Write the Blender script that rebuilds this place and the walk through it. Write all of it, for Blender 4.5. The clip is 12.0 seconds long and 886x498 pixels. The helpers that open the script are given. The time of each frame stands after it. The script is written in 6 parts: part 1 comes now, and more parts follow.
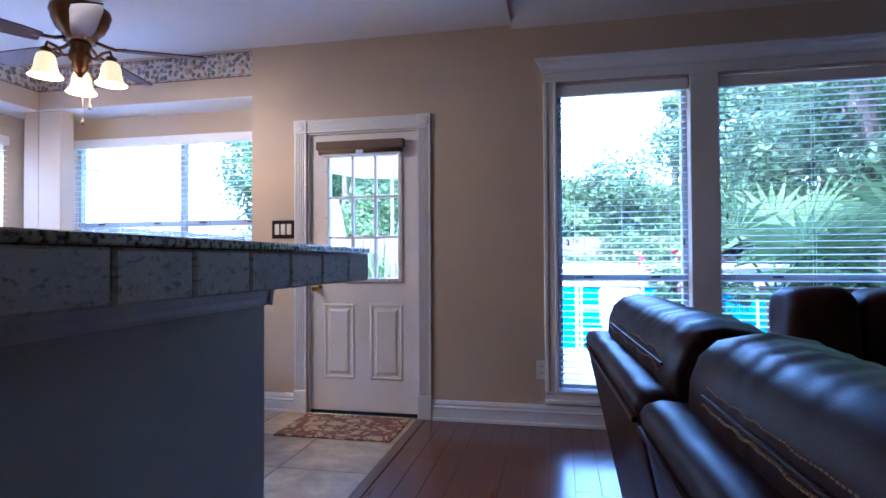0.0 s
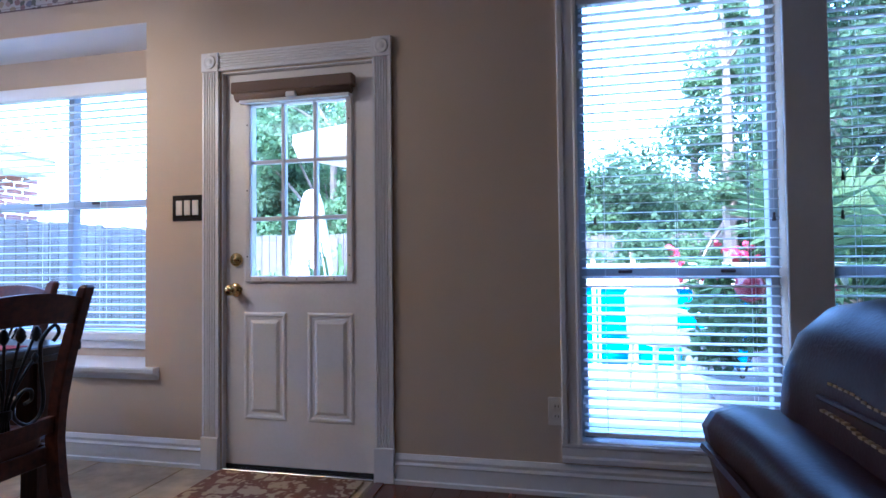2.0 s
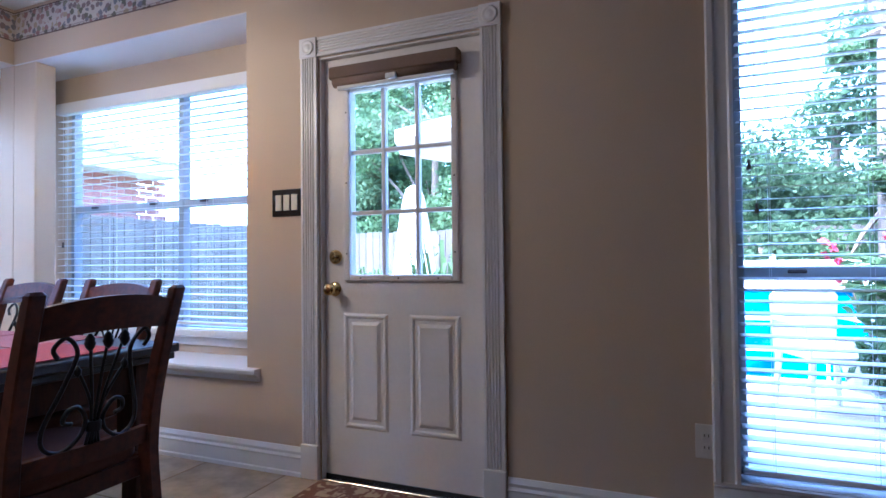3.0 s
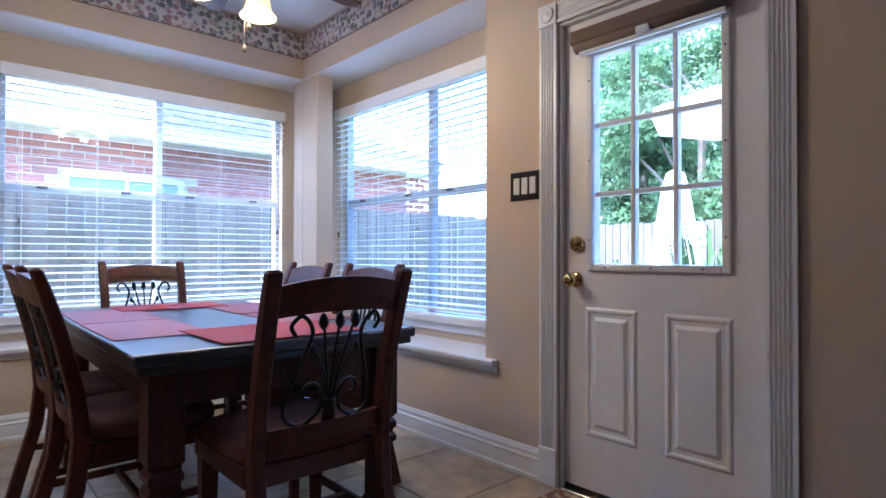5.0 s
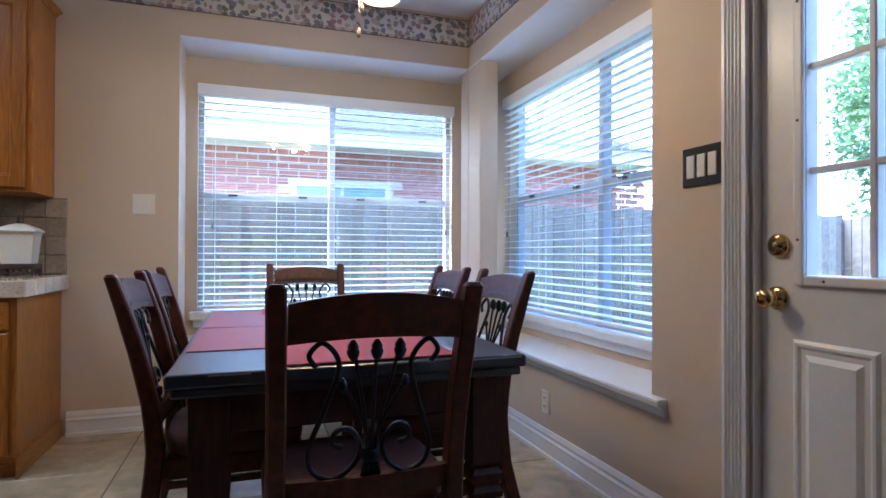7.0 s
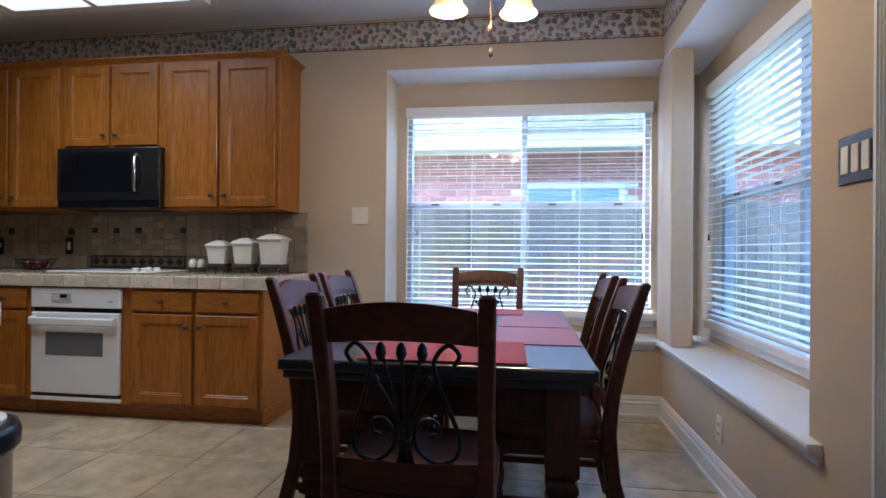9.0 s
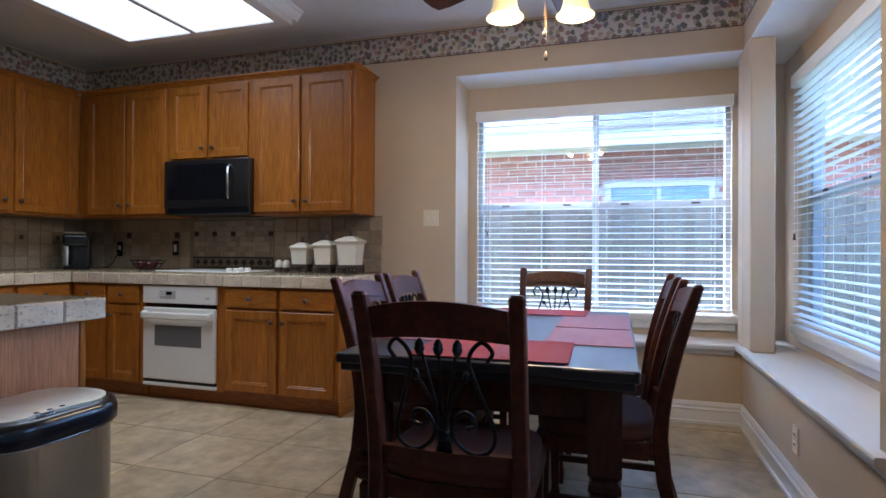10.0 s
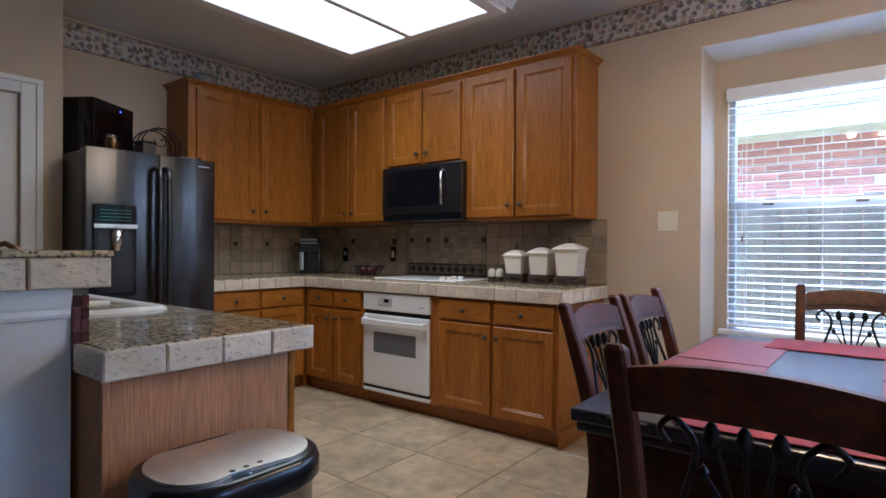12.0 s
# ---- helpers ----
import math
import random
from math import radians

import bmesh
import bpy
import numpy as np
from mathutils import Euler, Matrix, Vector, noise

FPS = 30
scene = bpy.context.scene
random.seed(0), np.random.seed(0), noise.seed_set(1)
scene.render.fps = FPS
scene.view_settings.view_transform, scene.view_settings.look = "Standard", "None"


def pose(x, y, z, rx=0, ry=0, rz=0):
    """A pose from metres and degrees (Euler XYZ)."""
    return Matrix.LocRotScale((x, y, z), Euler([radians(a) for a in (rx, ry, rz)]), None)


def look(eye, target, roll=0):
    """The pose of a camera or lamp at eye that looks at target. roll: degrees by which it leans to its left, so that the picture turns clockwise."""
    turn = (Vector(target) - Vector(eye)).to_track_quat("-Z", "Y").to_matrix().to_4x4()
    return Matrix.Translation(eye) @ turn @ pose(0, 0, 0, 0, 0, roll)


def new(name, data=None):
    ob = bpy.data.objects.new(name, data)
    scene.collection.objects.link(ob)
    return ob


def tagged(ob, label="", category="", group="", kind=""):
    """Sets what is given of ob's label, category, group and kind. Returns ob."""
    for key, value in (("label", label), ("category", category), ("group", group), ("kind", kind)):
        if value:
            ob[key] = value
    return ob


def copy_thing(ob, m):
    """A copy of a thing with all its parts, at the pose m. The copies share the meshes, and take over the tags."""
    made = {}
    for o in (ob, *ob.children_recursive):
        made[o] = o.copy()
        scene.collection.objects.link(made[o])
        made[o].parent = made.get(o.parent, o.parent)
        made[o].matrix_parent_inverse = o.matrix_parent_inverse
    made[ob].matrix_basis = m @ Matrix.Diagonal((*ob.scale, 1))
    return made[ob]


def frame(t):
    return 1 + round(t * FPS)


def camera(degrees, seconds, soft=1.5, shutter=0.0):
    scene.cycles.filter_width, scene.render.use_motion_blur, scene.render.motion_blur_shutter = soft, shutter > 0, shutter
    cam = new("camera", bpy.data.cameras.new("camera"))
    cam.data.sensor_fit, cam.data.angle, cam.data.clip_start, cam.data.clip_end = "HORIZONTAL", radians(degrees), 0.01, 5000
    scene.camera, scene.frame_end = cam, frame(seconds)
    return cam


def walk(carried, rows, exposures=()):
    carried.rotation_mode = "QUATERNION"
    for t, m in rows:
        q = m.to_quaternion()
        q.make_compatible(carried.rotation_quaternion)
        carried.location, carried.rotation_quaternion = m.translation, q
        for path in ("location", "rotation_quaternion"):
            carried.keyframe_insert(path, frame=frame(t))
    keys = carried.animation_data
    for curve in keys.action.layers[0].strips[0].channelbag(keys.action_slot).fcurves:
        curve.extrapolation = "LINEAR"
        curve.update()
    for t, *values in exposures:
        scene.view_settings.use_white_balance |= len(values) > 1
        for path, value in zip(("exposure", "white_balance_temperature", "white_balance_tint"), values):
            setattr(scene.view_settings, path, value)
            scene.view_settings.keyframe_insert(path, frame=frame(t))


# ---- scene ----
cam = camera(76.8, 12.0)
PATH = [
    (0, (1.277, 1.173, 1.115), (0.877, 3.132, 1.153), -0.3),
    (0.5, (1.244, 1.506, 1.109), (0.87, 3.47, 1.15), -0.3),
    (1, (1.246, 1.857, 1.076), (0.892, 3.825, 1.132), -0.4),
    (1.5, (1.254, 2.163, 1.054), (0.886, 4.128, 1.111), -0.5),
    (2, (1.218, 2.422, 1.038), (0.792, 4.375, 1.091), -0.6),
    (2.5, (1.151, 2.571, 1.036), (0.602, 4.494, 1.081), -0.6),
    (3, (1.077, 2.717, 1.044), (0.31, 4.564, 1.088), -0.6),
    (3.5, (1.066, 2.783, 1.044), (0.064, 4.514, 1.081), -0.4),
    (5.5, (0.921, 3.085, 1.011), (-0.69, 4.27, 1.035), 0.2),
    (6, (0.856, 3.234, 1.019), (-0.859, 4.264, 1.041), 0.2),
    (6.5, (0.82, 3.385, 1.037), (-0.978, 4.26, 1.055), 0.2),
    (7, (0.798, 3.551, 1.041), (-1.095, 4.197, 1.059), 0.2),
    (7.5, (0.804, 3.702, 1.039), (-1.156, 4.097, 1.059), 0.3),
    (9.5, (0.988, 4.208, 1.09), (-0.958, 3.744, 1.096), 0.4),
    (10, (0.999, 4.259, 1.088), (-0.909, 3.66, 1.095), 0.3),
    (10.5, (0.963, 4.246, 1.108), (-0.891, 3.497, 1.111), 0.3),
    (11, (0.879, 4.162, 1.132), (-0.863, 3.179, 1.133), 0.3),
    (11.5, (0.771, 4.071, 1.158), (-0.873, 2.933, 1.156), 0.4),
    (12, (0.655, 3.992, 1.157), (-0.913, 2.751, 1.153), 0.3),
]
walk(cam, [(t, look(eye, target, roll)) for t, eye, target, roll in PATH], exposures=[(0, 5.38, 4350, 19), (1.5, 4.95, 4300, 15), (3.5, 5.0, 4480, 13), (5.5, 4.98, 4580, 10), (7.5, 4.76, 4720, 8), (9.5, 4.74, 4800, 7), (12, 4.86, 4980, 9)])

# ---- light ----
GLOW_PANEL, PANEL_WATT, GLOW_SHADE, BULB = 0.07, 0.28, 0.026, 0.5
world = bpy.data.worlds.new("world")
scene.world = world
world.use_nodes = True
wn = world.node_tree
sky = wn.nodes.new("ShaderNodeTexSky")
sky.sky_type, sky.sun_disc = "NISHITA", False
sky.sun_elevation, sky.sun_rotation = radians(58), radians(200)
sky.air_density, sky.dust_density, sky.ozone_density = 1.0, 3.0, 1.0
wn.nodes["Background"].inputs[1].default_value = 0.15
wn.links.new(sky.outputs[0], wn.nodes["Background"].inputs[0])
sun = new("sun", bpy.data.lights.new("sun", "SUN"))
sun.data.energy, sun.data.angle, sun.data.color = 0.7, radians(14), (1.0, 0.95, 0.87)
sun.matrix_world = pose(0, 0, 20, 32, 0, -20)

# ---- small helpers ----
def part(name, bm, material, parent=None, label="", smooth=False):
    me = bpy.data.meshes.new(name)
    bmesh.ops.recalc_face_normals(bm, faces=bm.faces)
    bm.to_mesh(me)
    bm.free()
    for p in me.polygons:
        p.use_smooth = smooth
    me.materials.append(material)
    ob = new(name, me)
    if parent is not None:
        ob.parent = parent
    if label:
        ob["label"] = label
    return ob


def thing(name, label, category, loc=(0, 0, 0), rz=0, group="", kind=""):
    ob = new(name)
    ob.matrix_world = pose(*loc, 0, 0, rz)
    ob.empty_display_size = 0.05
    return tagged(ob, label, category, group, kind)


def box(x0, x1, y0, y1, z0, z1, bev=0.0, seg=1, bm=None):
    """A box between limits, its edges rounded by bev."""
    b = bmesh.new()
    m = Matrix.Translation(((x0 + x1) / 2, (y0 + y1) / 2, (z0 + z1) / 2)) @ Matrix.Diagonal((abs(x1 - x0), abs(y1 - y0), abs(z1 - z0), 1))
    bmesh.ops.create_cube(b, size=1, matrix=m)
    if bev > 0:
        bmesh.ops.bevel(b, geom=b.edges[:], offset=bev, segments=seg, affect="EDGES", profile=0.5)
    return join(bm, b)


def join(bm, b):
    if bm is None:
        return b
    me = bpy.data.meshes.new("tmp")
    b.to_mesh(me)
    b.free()
    bm.from_mesh(me)
    bpy.data.meshes.remove(me)
    return bm


def boxes(rows, bev=0.0, seg=1):
    bm = bmesh.new()
    for r in rows:
        box(*r, bev=bev, seg=seg, bm=bm)
    return bm


def lathe(profile, n=24, at=(0, 0, 0), bm=None, axis="z", square=False):
    """Turns (radius, height) pairs round an axis through at."""
    bm = bm or bmesh.new()
    rings = []
    for r, h in profile:
        ring = []
        for i in range(n):
            a = 2 * math.pi * (i + (0.5 if square else 0)) / n
            c, s = r * math.cos(a), r * math.sin(a)
            co = {"z": (c, s, h), "x": (h, c, s), "y": (s, h, c)}[axis]
            ring.append(bm.verts.new(Vector(co) + Vector(at)))
        rings.append(ring)
    for a, b in zip(rings, rings[1:]):
        for i in range(n):
            bm.faces.new((a[i], a[(i + 1) % n], b[(i + 1) % n], b[i]))
    for ring in (rings[0], rings[-1]):
        bm.faces.new(ring)
    return bm


def tube(points, r, n=8, bm=None, taper=None):
    """A round bar along points."""
    bm = bm or bmesh.new()
    pts = [Vector(p) for p in points]
    rings, up = [], Vector((0.31, 0.17, 0.93))
    for i, p in enumerate(pts):
        d = (pts[min(i + 1, len(pts) - 1)] - pts[max(i - 1, 0)]).normalized()
        u = up - d * up.dot(d)
        if u.length < 1e-3:
            u = d.orthogonal()
        u.normalize()
        up = u
        v = d.cross(u)
        rr = r * (taper(i / (len(pts) - 1)) if taper else 1)
        rings.append([bm.verts.new(p + rr * (math.cos(2 * math.pi * k / n) * u + math.sin(2 * math.pi * k / n) * v)) for k in range(n)])
    for a, b in zip(rings, rings[1:]):
        for k in range(n):
            bm.faces.new((a[k], a[(k + 1) % n], b[(k + 1) % n], b[k]))
    bm.faces.new(rings[0])
    bm.faces.new(rings[-1])
    return bm


def extrude(outline, a, b, axis="y", bm=None):
    """A prism: an outline of (u, v) pairs drawn out along an axis from a to b. axis y: (x, z); x: (y, z); z: (x, y)."""
    bm = bm or bmesh.new()
    put = {"y": lambda u, v, t: (u, t, v), "x": lambda u, v, t: (t, u, v), "z": lambda u, v, t: (u, v, t)}[axis]
    lo = [bm.verts.new(put(u, v, a)) for u, v in outline]
    hi = [bm.verts.new(put(u, v, b)) for u, v in outline]
    n = len(outline)
    for i in range(n):
        bm.faces.new((lo[i], lo[(i + 1) % n], hi[(i + 1) % n], hi[i]))
    bm.faces.new(lo)
    bm.faces.new(hi[::-1])
    return bm


def rounded(w, d, r, n=6, cx=0, cy=0):
    """The outline of a rectangle w x d with round corners."""
    out = []
    for sx, sy, a0 in ((1, 1, 0), (-1, 1, 90), (-1, -1, 180), (1, -1, 270)):
        for k in range(n + 1):
            a = radians(a0 + 90 * k / n)
            out.append((cx + sx * (w / 2 - r) + r * math.cos(a), cy + sy * (d / 2 - r) + r * math.sin(a)))
    return out


def soft(x0, x1, y0, y1, z0, z1, cuts=8, power=3.2, seed=0, crease=0.0):
    """A cushion: a box swollen round, with slight creases."""
    bm = bmesh.new()
    bmesh.ops.create_cube(bm, size=2)
    bmesh.ops.subdivide_edges(bm, edges=bm.edges[:], cuts=cuts, use_grid_fill=True)
    c, h = Vector(((x0 + x1) / 2, (y0 + y1) / 2, (z0 + z1) / 2)), Vector(((x1 - x0) / 2, (y1 - y0) / 2, (z1 - z0) / 2))
    for v in bm.verts:
        k = (abs(v.co.x) ** power + abs(v.co.y) ** power + abs(v.co.z) ** power) ** (1 / power)
        v.co = v.co / k
        p = Vector((v.co.x * h.x, v.co.y * h.y, v.co.z * h.z))
        if crease:
            p += v.co.normalized() * crease * noise.noise(Vector((p.x * 6 + seed, p.y * 9, p.z * 5)))
        v.co = c + p
    return bm


PIECES = {}


def piece(name, w, d, h, bev, material, parent, at, rz=0, key=""):
    """One flat piece (tile, plank, slat) with a chamfered upper edge; alike pieces share a mesh."""
    k = (name, round(w, 3), round(d, 3), round(h, 3), material.name, key)
    if k not in PIECES:
        b = bev
        v = [(sx * w / 2, sy * d / 2, 0) for sx, sy in ((-1, -1), (1, -1), (1, 1), (-1, 1))]
        v += [(x, y, h - b) for x, y, _ in v]
        v += [(x - math.copysign(b, x), y - math.copysign(b, y), h) for x, y, _ in v[:4]]
        f = [(a, (a + 1) % 4, (a + 1) % 4 + 4, a + 4) for a in range(4)] + [(a + 4, (a + 1) % 4 + 4, (a + 1) % 4 + 8, a + 8) for a in range(4)] + [(8, 9, 10, 11), (3, 2, 1, 0)]
        me = bpy.data.meshes.new(name)
        me.from_pydata(v, [], f)
        me.materials.append(material)
        PIECES[k] = me
    ob = new(name, PIECES[k])
    ob.matrix_basis = at if isinstance(at, Matrix) else pose(*at, 0, 0, rz)
    ob.parent = parent
    return ob


# ---- materials ----
def material(name, color, rough=0.5, vary=0.12, scale=3.0, grain=60.0, bump=0.1, metal=0.0, other=None, stretch=(1, 1, 1), spec=0.5, island=0.0, coat=0.0, detail=0.5, ramp_=(0.35, 0.7)):
    """A surface whose colour drifts at two scales (stains and grain), with fine relief. other: a second colour for the grain. island: how much each object differs."""
    m = bpy.data.materials.new(name)
    m.use_nodes = True
    n, l = m.node_tree.nodes, m.node_tree.links
    p = n["Principled BSDF"]
    tc = n.new("ShaderNodeTexCoord")
    mp = n.new("ShaderNodeMapping")
    mp.inputs["Scale"].default_value = stretch
    l.new(tc.outputs["Object"], mp.inputs[0])
    info = n.new("ShaderNodeObjectInfo")
    shift = n.new("ShaderNodeVectorMath")
    shift.operation = "MULTIPLY_ADD"
    shift.inputs[1].default_value = (17, 31, 23) if island else (0, 0, 0)
    l.new(info.outputs["Random"], shift.inputs[0])
    l.new(mp.outputs[0], shift.inputs[2])
    big, fine = n.new("ShaderNodeTexNoise"), n.new("ShaderNodeTexNoise")
    for t, s, d in ((big, scale, 4), (fine, grain, 6)):
        t.inputs["Scale"].default_value, t.inputs["Detail"].default_value = s, d
        l.new(shift.outputs[0], t.inputs["Vector"])
    mix = n.new("ShaderNodeMix")
    mix.data_type = "RGBA"
    o = other or tuple(c * 0.6 for c in color)
    mix.inputs[6].default_value, mix.inputs[7].default_value = (*color, 1), (*o, 1)
    ramp = n.new("ShaderNodeMapRange")
    ramp.inputs[1].default_value, ramp.inputs[2].default_value = ramp_
    l.new(fine.outputs[0], ramp.inputs[0])
    l.new(ramp.outputs[0], mix.inputs[0])
    ramp.inputs[4].default_value = detail
    hsv = n.new("ShaderNodeHueSaturation")
    val = n.new("ShaderNodeMapRange")
    val.inputs[1].default_value, val.inputs[2].default_value = 0.3, 0.7
    val.inputs[3].default_value, val.inputs[4].default_value = 1 - vary, 1 + vary
    l.new(big.outputs[0], val.inputs[0])
    each = n.new("ShaderNodeMath")
    each.operation = "MULTIPLY_ADD"
    each.inputs[1].default_value = island
    l.new(info.outputs["Random"], each.inputs[0])
    less = n.new("ShaderNodeMath")
    less.operation = "SUBTRACT"
    less.inputs[1].default_value = island / 2
    l.new(val.outputs[0], each.inputs[2])
    l.new(each.outputs[0], less.inputs[0])
    l.new(less.outputs[0], hsv.inputs["Value"])
    l.new(mix.outputs[2], hsv.inputs["Color"])
    l.new(hsv.outputs[0], p.inputs["Base Color"])
    rr = n.new("ShaderNodeMapRange")
    rr.inputs[3].default_value, rr.inputs[4].default_value = max(0.02, rough * 0.85), min(1, rough * 1.15)
    l.new(big.outputs[0], rr.inputs[0])
    l.new(rr.outputs[0], p.inputs["Roughness"])
    p.inputs["Metallic"].default_value = metal
    p.inputs["Specular IOR Level"].default_value = spec
    p.inputs["Coat Weight"].default_value = coat
    p.inputs["Coat Roughness"].default_value = 0.15
    if bump:
        b = n.new("ShaderNodeBump")
        b.inputs["Strength"].default_value, b.inputs["Distance"].default_value = bump, 0.004
        l.new(fine.outputs[0], b.inputs["Height"])
        l.new(b.outputs[0], p.inputs["Normal"])
    return m


def plain(name, color, rough=0.4, metal=0.0, glow=0.0):
    m = bpy.data.materials.new(name)
    m.use_nodes = True
    p = m.node_tree.nodes["Principled BSDF"]
    p.inputs["Base Color"].default_value = (*color, 1)
    p.inputs["Roughness"].default_value, p.inputs["Metallic"].default_value = rough, metal
    if glow:
        p.inputs["Emission Color"].default_value, p.inputs["Emission Strength"].default_value = (*color, 1), glow
    return m


def glass(name, tint=(1, 1, 1)):
    """A thin pane: mostly clear, with a faint mirror."""
    m = bpy.data.materials.new(name)
    m.use_nodes = True
    n, l = m.node_tree.nodes, m.node_tree.links
    n.remove(n["Principled BSDF"])
    clear, gloss, mix = (n.new("ShaderNode" + k) for k in ("BsdfTransparent", "BsdfGlossy", "MixShader"))
    clear.inputs[0].default_value = (*tint, 1)
    gloss.inputs["Roughness"].default_value = 0.02
    mix.inputs[0].default_value = 0.035
    l.new(clear.outputs[0], mix.inputs[1])
    l.new(gloss.outputs[0], mix.inputs[2])
    l.new(mix.outputs[0], n["Material Output"].inputs[0])
    return m


def border_material():
    """A printed paper border: fruit and leaves in rows on cream, dark bands along both edges (z from 2.51 to 2.70)."""
    m = bpy.data.materials.new("fruit_paper")
    m.use_nodes = True
    n, l = m.node_tree.nodes, m.node_tree.links
    p = n["Principled BSDF"]
    p.inputs["Roughness"].default_value = 0.6
    tc, sep = n.new("ShaderNodeTexCoord"), n.new("ShaderNodeSeparateXYZ")
    l.new(tc.outputs["Object"], sep.inputs[0])
    run = n.new("ShaderNodeMath")
    l.new(sep.outputs[0], run.inputs[0])
    l.new(sep.outputs[1], run.inputs[1])
    flat = n.new("ShaderNodeCombineXYZ")
    l.new(run.outputs[0], flat.inputs[0])
    l.new(sep.outputs[2], flat.inputs[1])
    wob, vor, shape = n.new("ShaderNodeTexNoise"), n.new("ShaderNodeTexVoronoi"), n.new("ShaderNodeTexVoronoi")
    wob.inputs["Scale"].default_value = 45
    add = n.new("ShaderNodeMix")
    add.data_type, add.inputs[0].default_value = "VECTOR", 0.030
    l.new(flat.outputs[0], wob.inputs["Vector"])
    l.new(flat.outputs[0], add.inputs[4])
    l.new(wob.outputs["Color"], add.inputs[5])
    for v in (vor, shape):
        v.inputs["Scale"].default_value = 25
        v.inputs["Randomness"].default_value = 0.75
        l.new(add.outputs[1], v.inputs["Vector"])
    shape.feature = "F1"
    pick = n.new("ShaderNodeValToRGB")
    pick.color_ramp.interpolation = "CONSTANT"
    cols = [(0, (0.15, 0.15, 0.11)), (0.2, (0.33, 0.19, 0.17)), (0.36, (0.20, 0.20, 0.23)), (0.5, (0.25, 0.24, 0.17)), (0.64, (0.42, 0.34, 0.22)), (0.78, (0.22, 0.17, 0.16)), (0.9, (0.44, 0.32, 0.27))]
    while len(pick.color_ramp.elements) < len(cols):
        pick.color_ramp.elements.new(1.0)
    for e, (at, c) in zip(pick.color_ramp.elements, cols):
        e.position, e.color = at, (*c, 1)
    sc = n.new("ShaderNodeSeparateColor")
    l.new(vor.outputs["Color"], sc.inputs[0])
    l.new(sc.outputs[0], pick.inputs[0])
    blot = n.new("ShaderNodeMapRange")
    blot.inputs[1].default_value, blot.inputs[2].default_value = 0.50, 0.44
    l.new(shape.outputs["Distance"], blot.inputs[0])
    body = n.new("ShaderNodeMix")
    body.data_type = "RGBA"
    body.inputs[6].default_value = (0.58, 0.53, 0.47, 1)
    l.new(blot.outputs[0], body.inputs[0])
    l.new(pick.outputs[0], body.inputs[7])
    off = n.new("ShaderNodeMath")
    off.operation = "SUBTRACT"
    off.inputs[1].default_value = 2.605
    l.new(sep.outputs[2], off.inputs[0])
    ab = n.new("ShaderNodeMath")
    ab.operation = "ABSOLUTE"
    l.new(off.outputs[0], ab.inputs[0])
    band = n.new("ShaderNodeValToRGB")
    band.color_ramp.interpolation = "CONSTANT"
    band.color_ramp.elements[0].color, band.color_ramp.elements[1].position = (0, 0, 0, 1), 0.76
    band.color_ramp.elements[1].color = (0.55, 0.55, 0.55, 1)
    e = band.color_ramp.elements.new(0.80)
    e.color = (0.15, 0.15, 0.15, 1)
    e = band.color_ramp.elements.new(0.90)
    e.color = (0.9, 0.9, 0.9, 1)
    k = n.new("ShaderNodeMath")
    k.operation = "MULTIPLY"
    k.inputs[1].default_value = 10.25
    l.new(ab.outputs[0], k.inputs[0])
    l.new(k.outputs[0], band.inputs[0])
    edge = n.new("ShaderNodeMix")
    edge.data_type = "RGBA"
    edge.inputs[7].default_value = (0.12, 0.07, 0.06, 1)
    l.new(band.outputs[0], edge.inputs[0])
    l.new(body.outputs[2], edge.inputs[6])
    l.new(edge.outputs[2], p.inputs["Base Color"])
    return m


def rug_material():
    m = material("rug_pile", (0.20, 0.085, 0.05), 0.95, 0.15, 6, 220, 0.6)
    n, l = m.node_tree.nodes, m.node_tree.links
    p = n["Principled BSDF"]
    src = p.inputs["Base Color"].links[0].from_socket
    tc, wob, vor = n.new("ShaderNodeTexCoord"), n.new("ShaderNodeTexNoise"), n.new("ShaderNodeTexVoronoi")
    wob.inputs["Scale"].default_value = 14
    vor.inputs["Scale"].default_value = 11
    vor.feature = "DISTANCE_TO_EDGE"
    mv = n.new("ShaderNodeMix")
    mv.data_type, mv.inputs[0].default_value = "VECTOR", 0.16
    l.new(tc.outputs["Object"], wob.inputs["Vector"])
    l.new(tc.outputs["Object"], mv.inputs[4])
    l.new(wob.outputs["Color"], mv.inputs[5])
    l.new(mv.outputs[1], vor.inputs["Vector"])
    r = n.new("ShaderNodeMapRange")
    r.inputs[1].default_value, r.inputs[2].default_value = 0.10, 0.20
    l.new(vor.outputs[0], r.inputs[0])
    mx = n.new("ShaderNodeMix")
    mx.data_type = "RGBA"
    mx.inputs[7].default_value = (0.46, 0.34, 0.20, 1)
    l.new(r.outputs[0], mx.inputs[0])
    l.new(src, mx.inputs[6])
    l.new(mx.outputs[2], p.inputs["Base Color"])
    return m


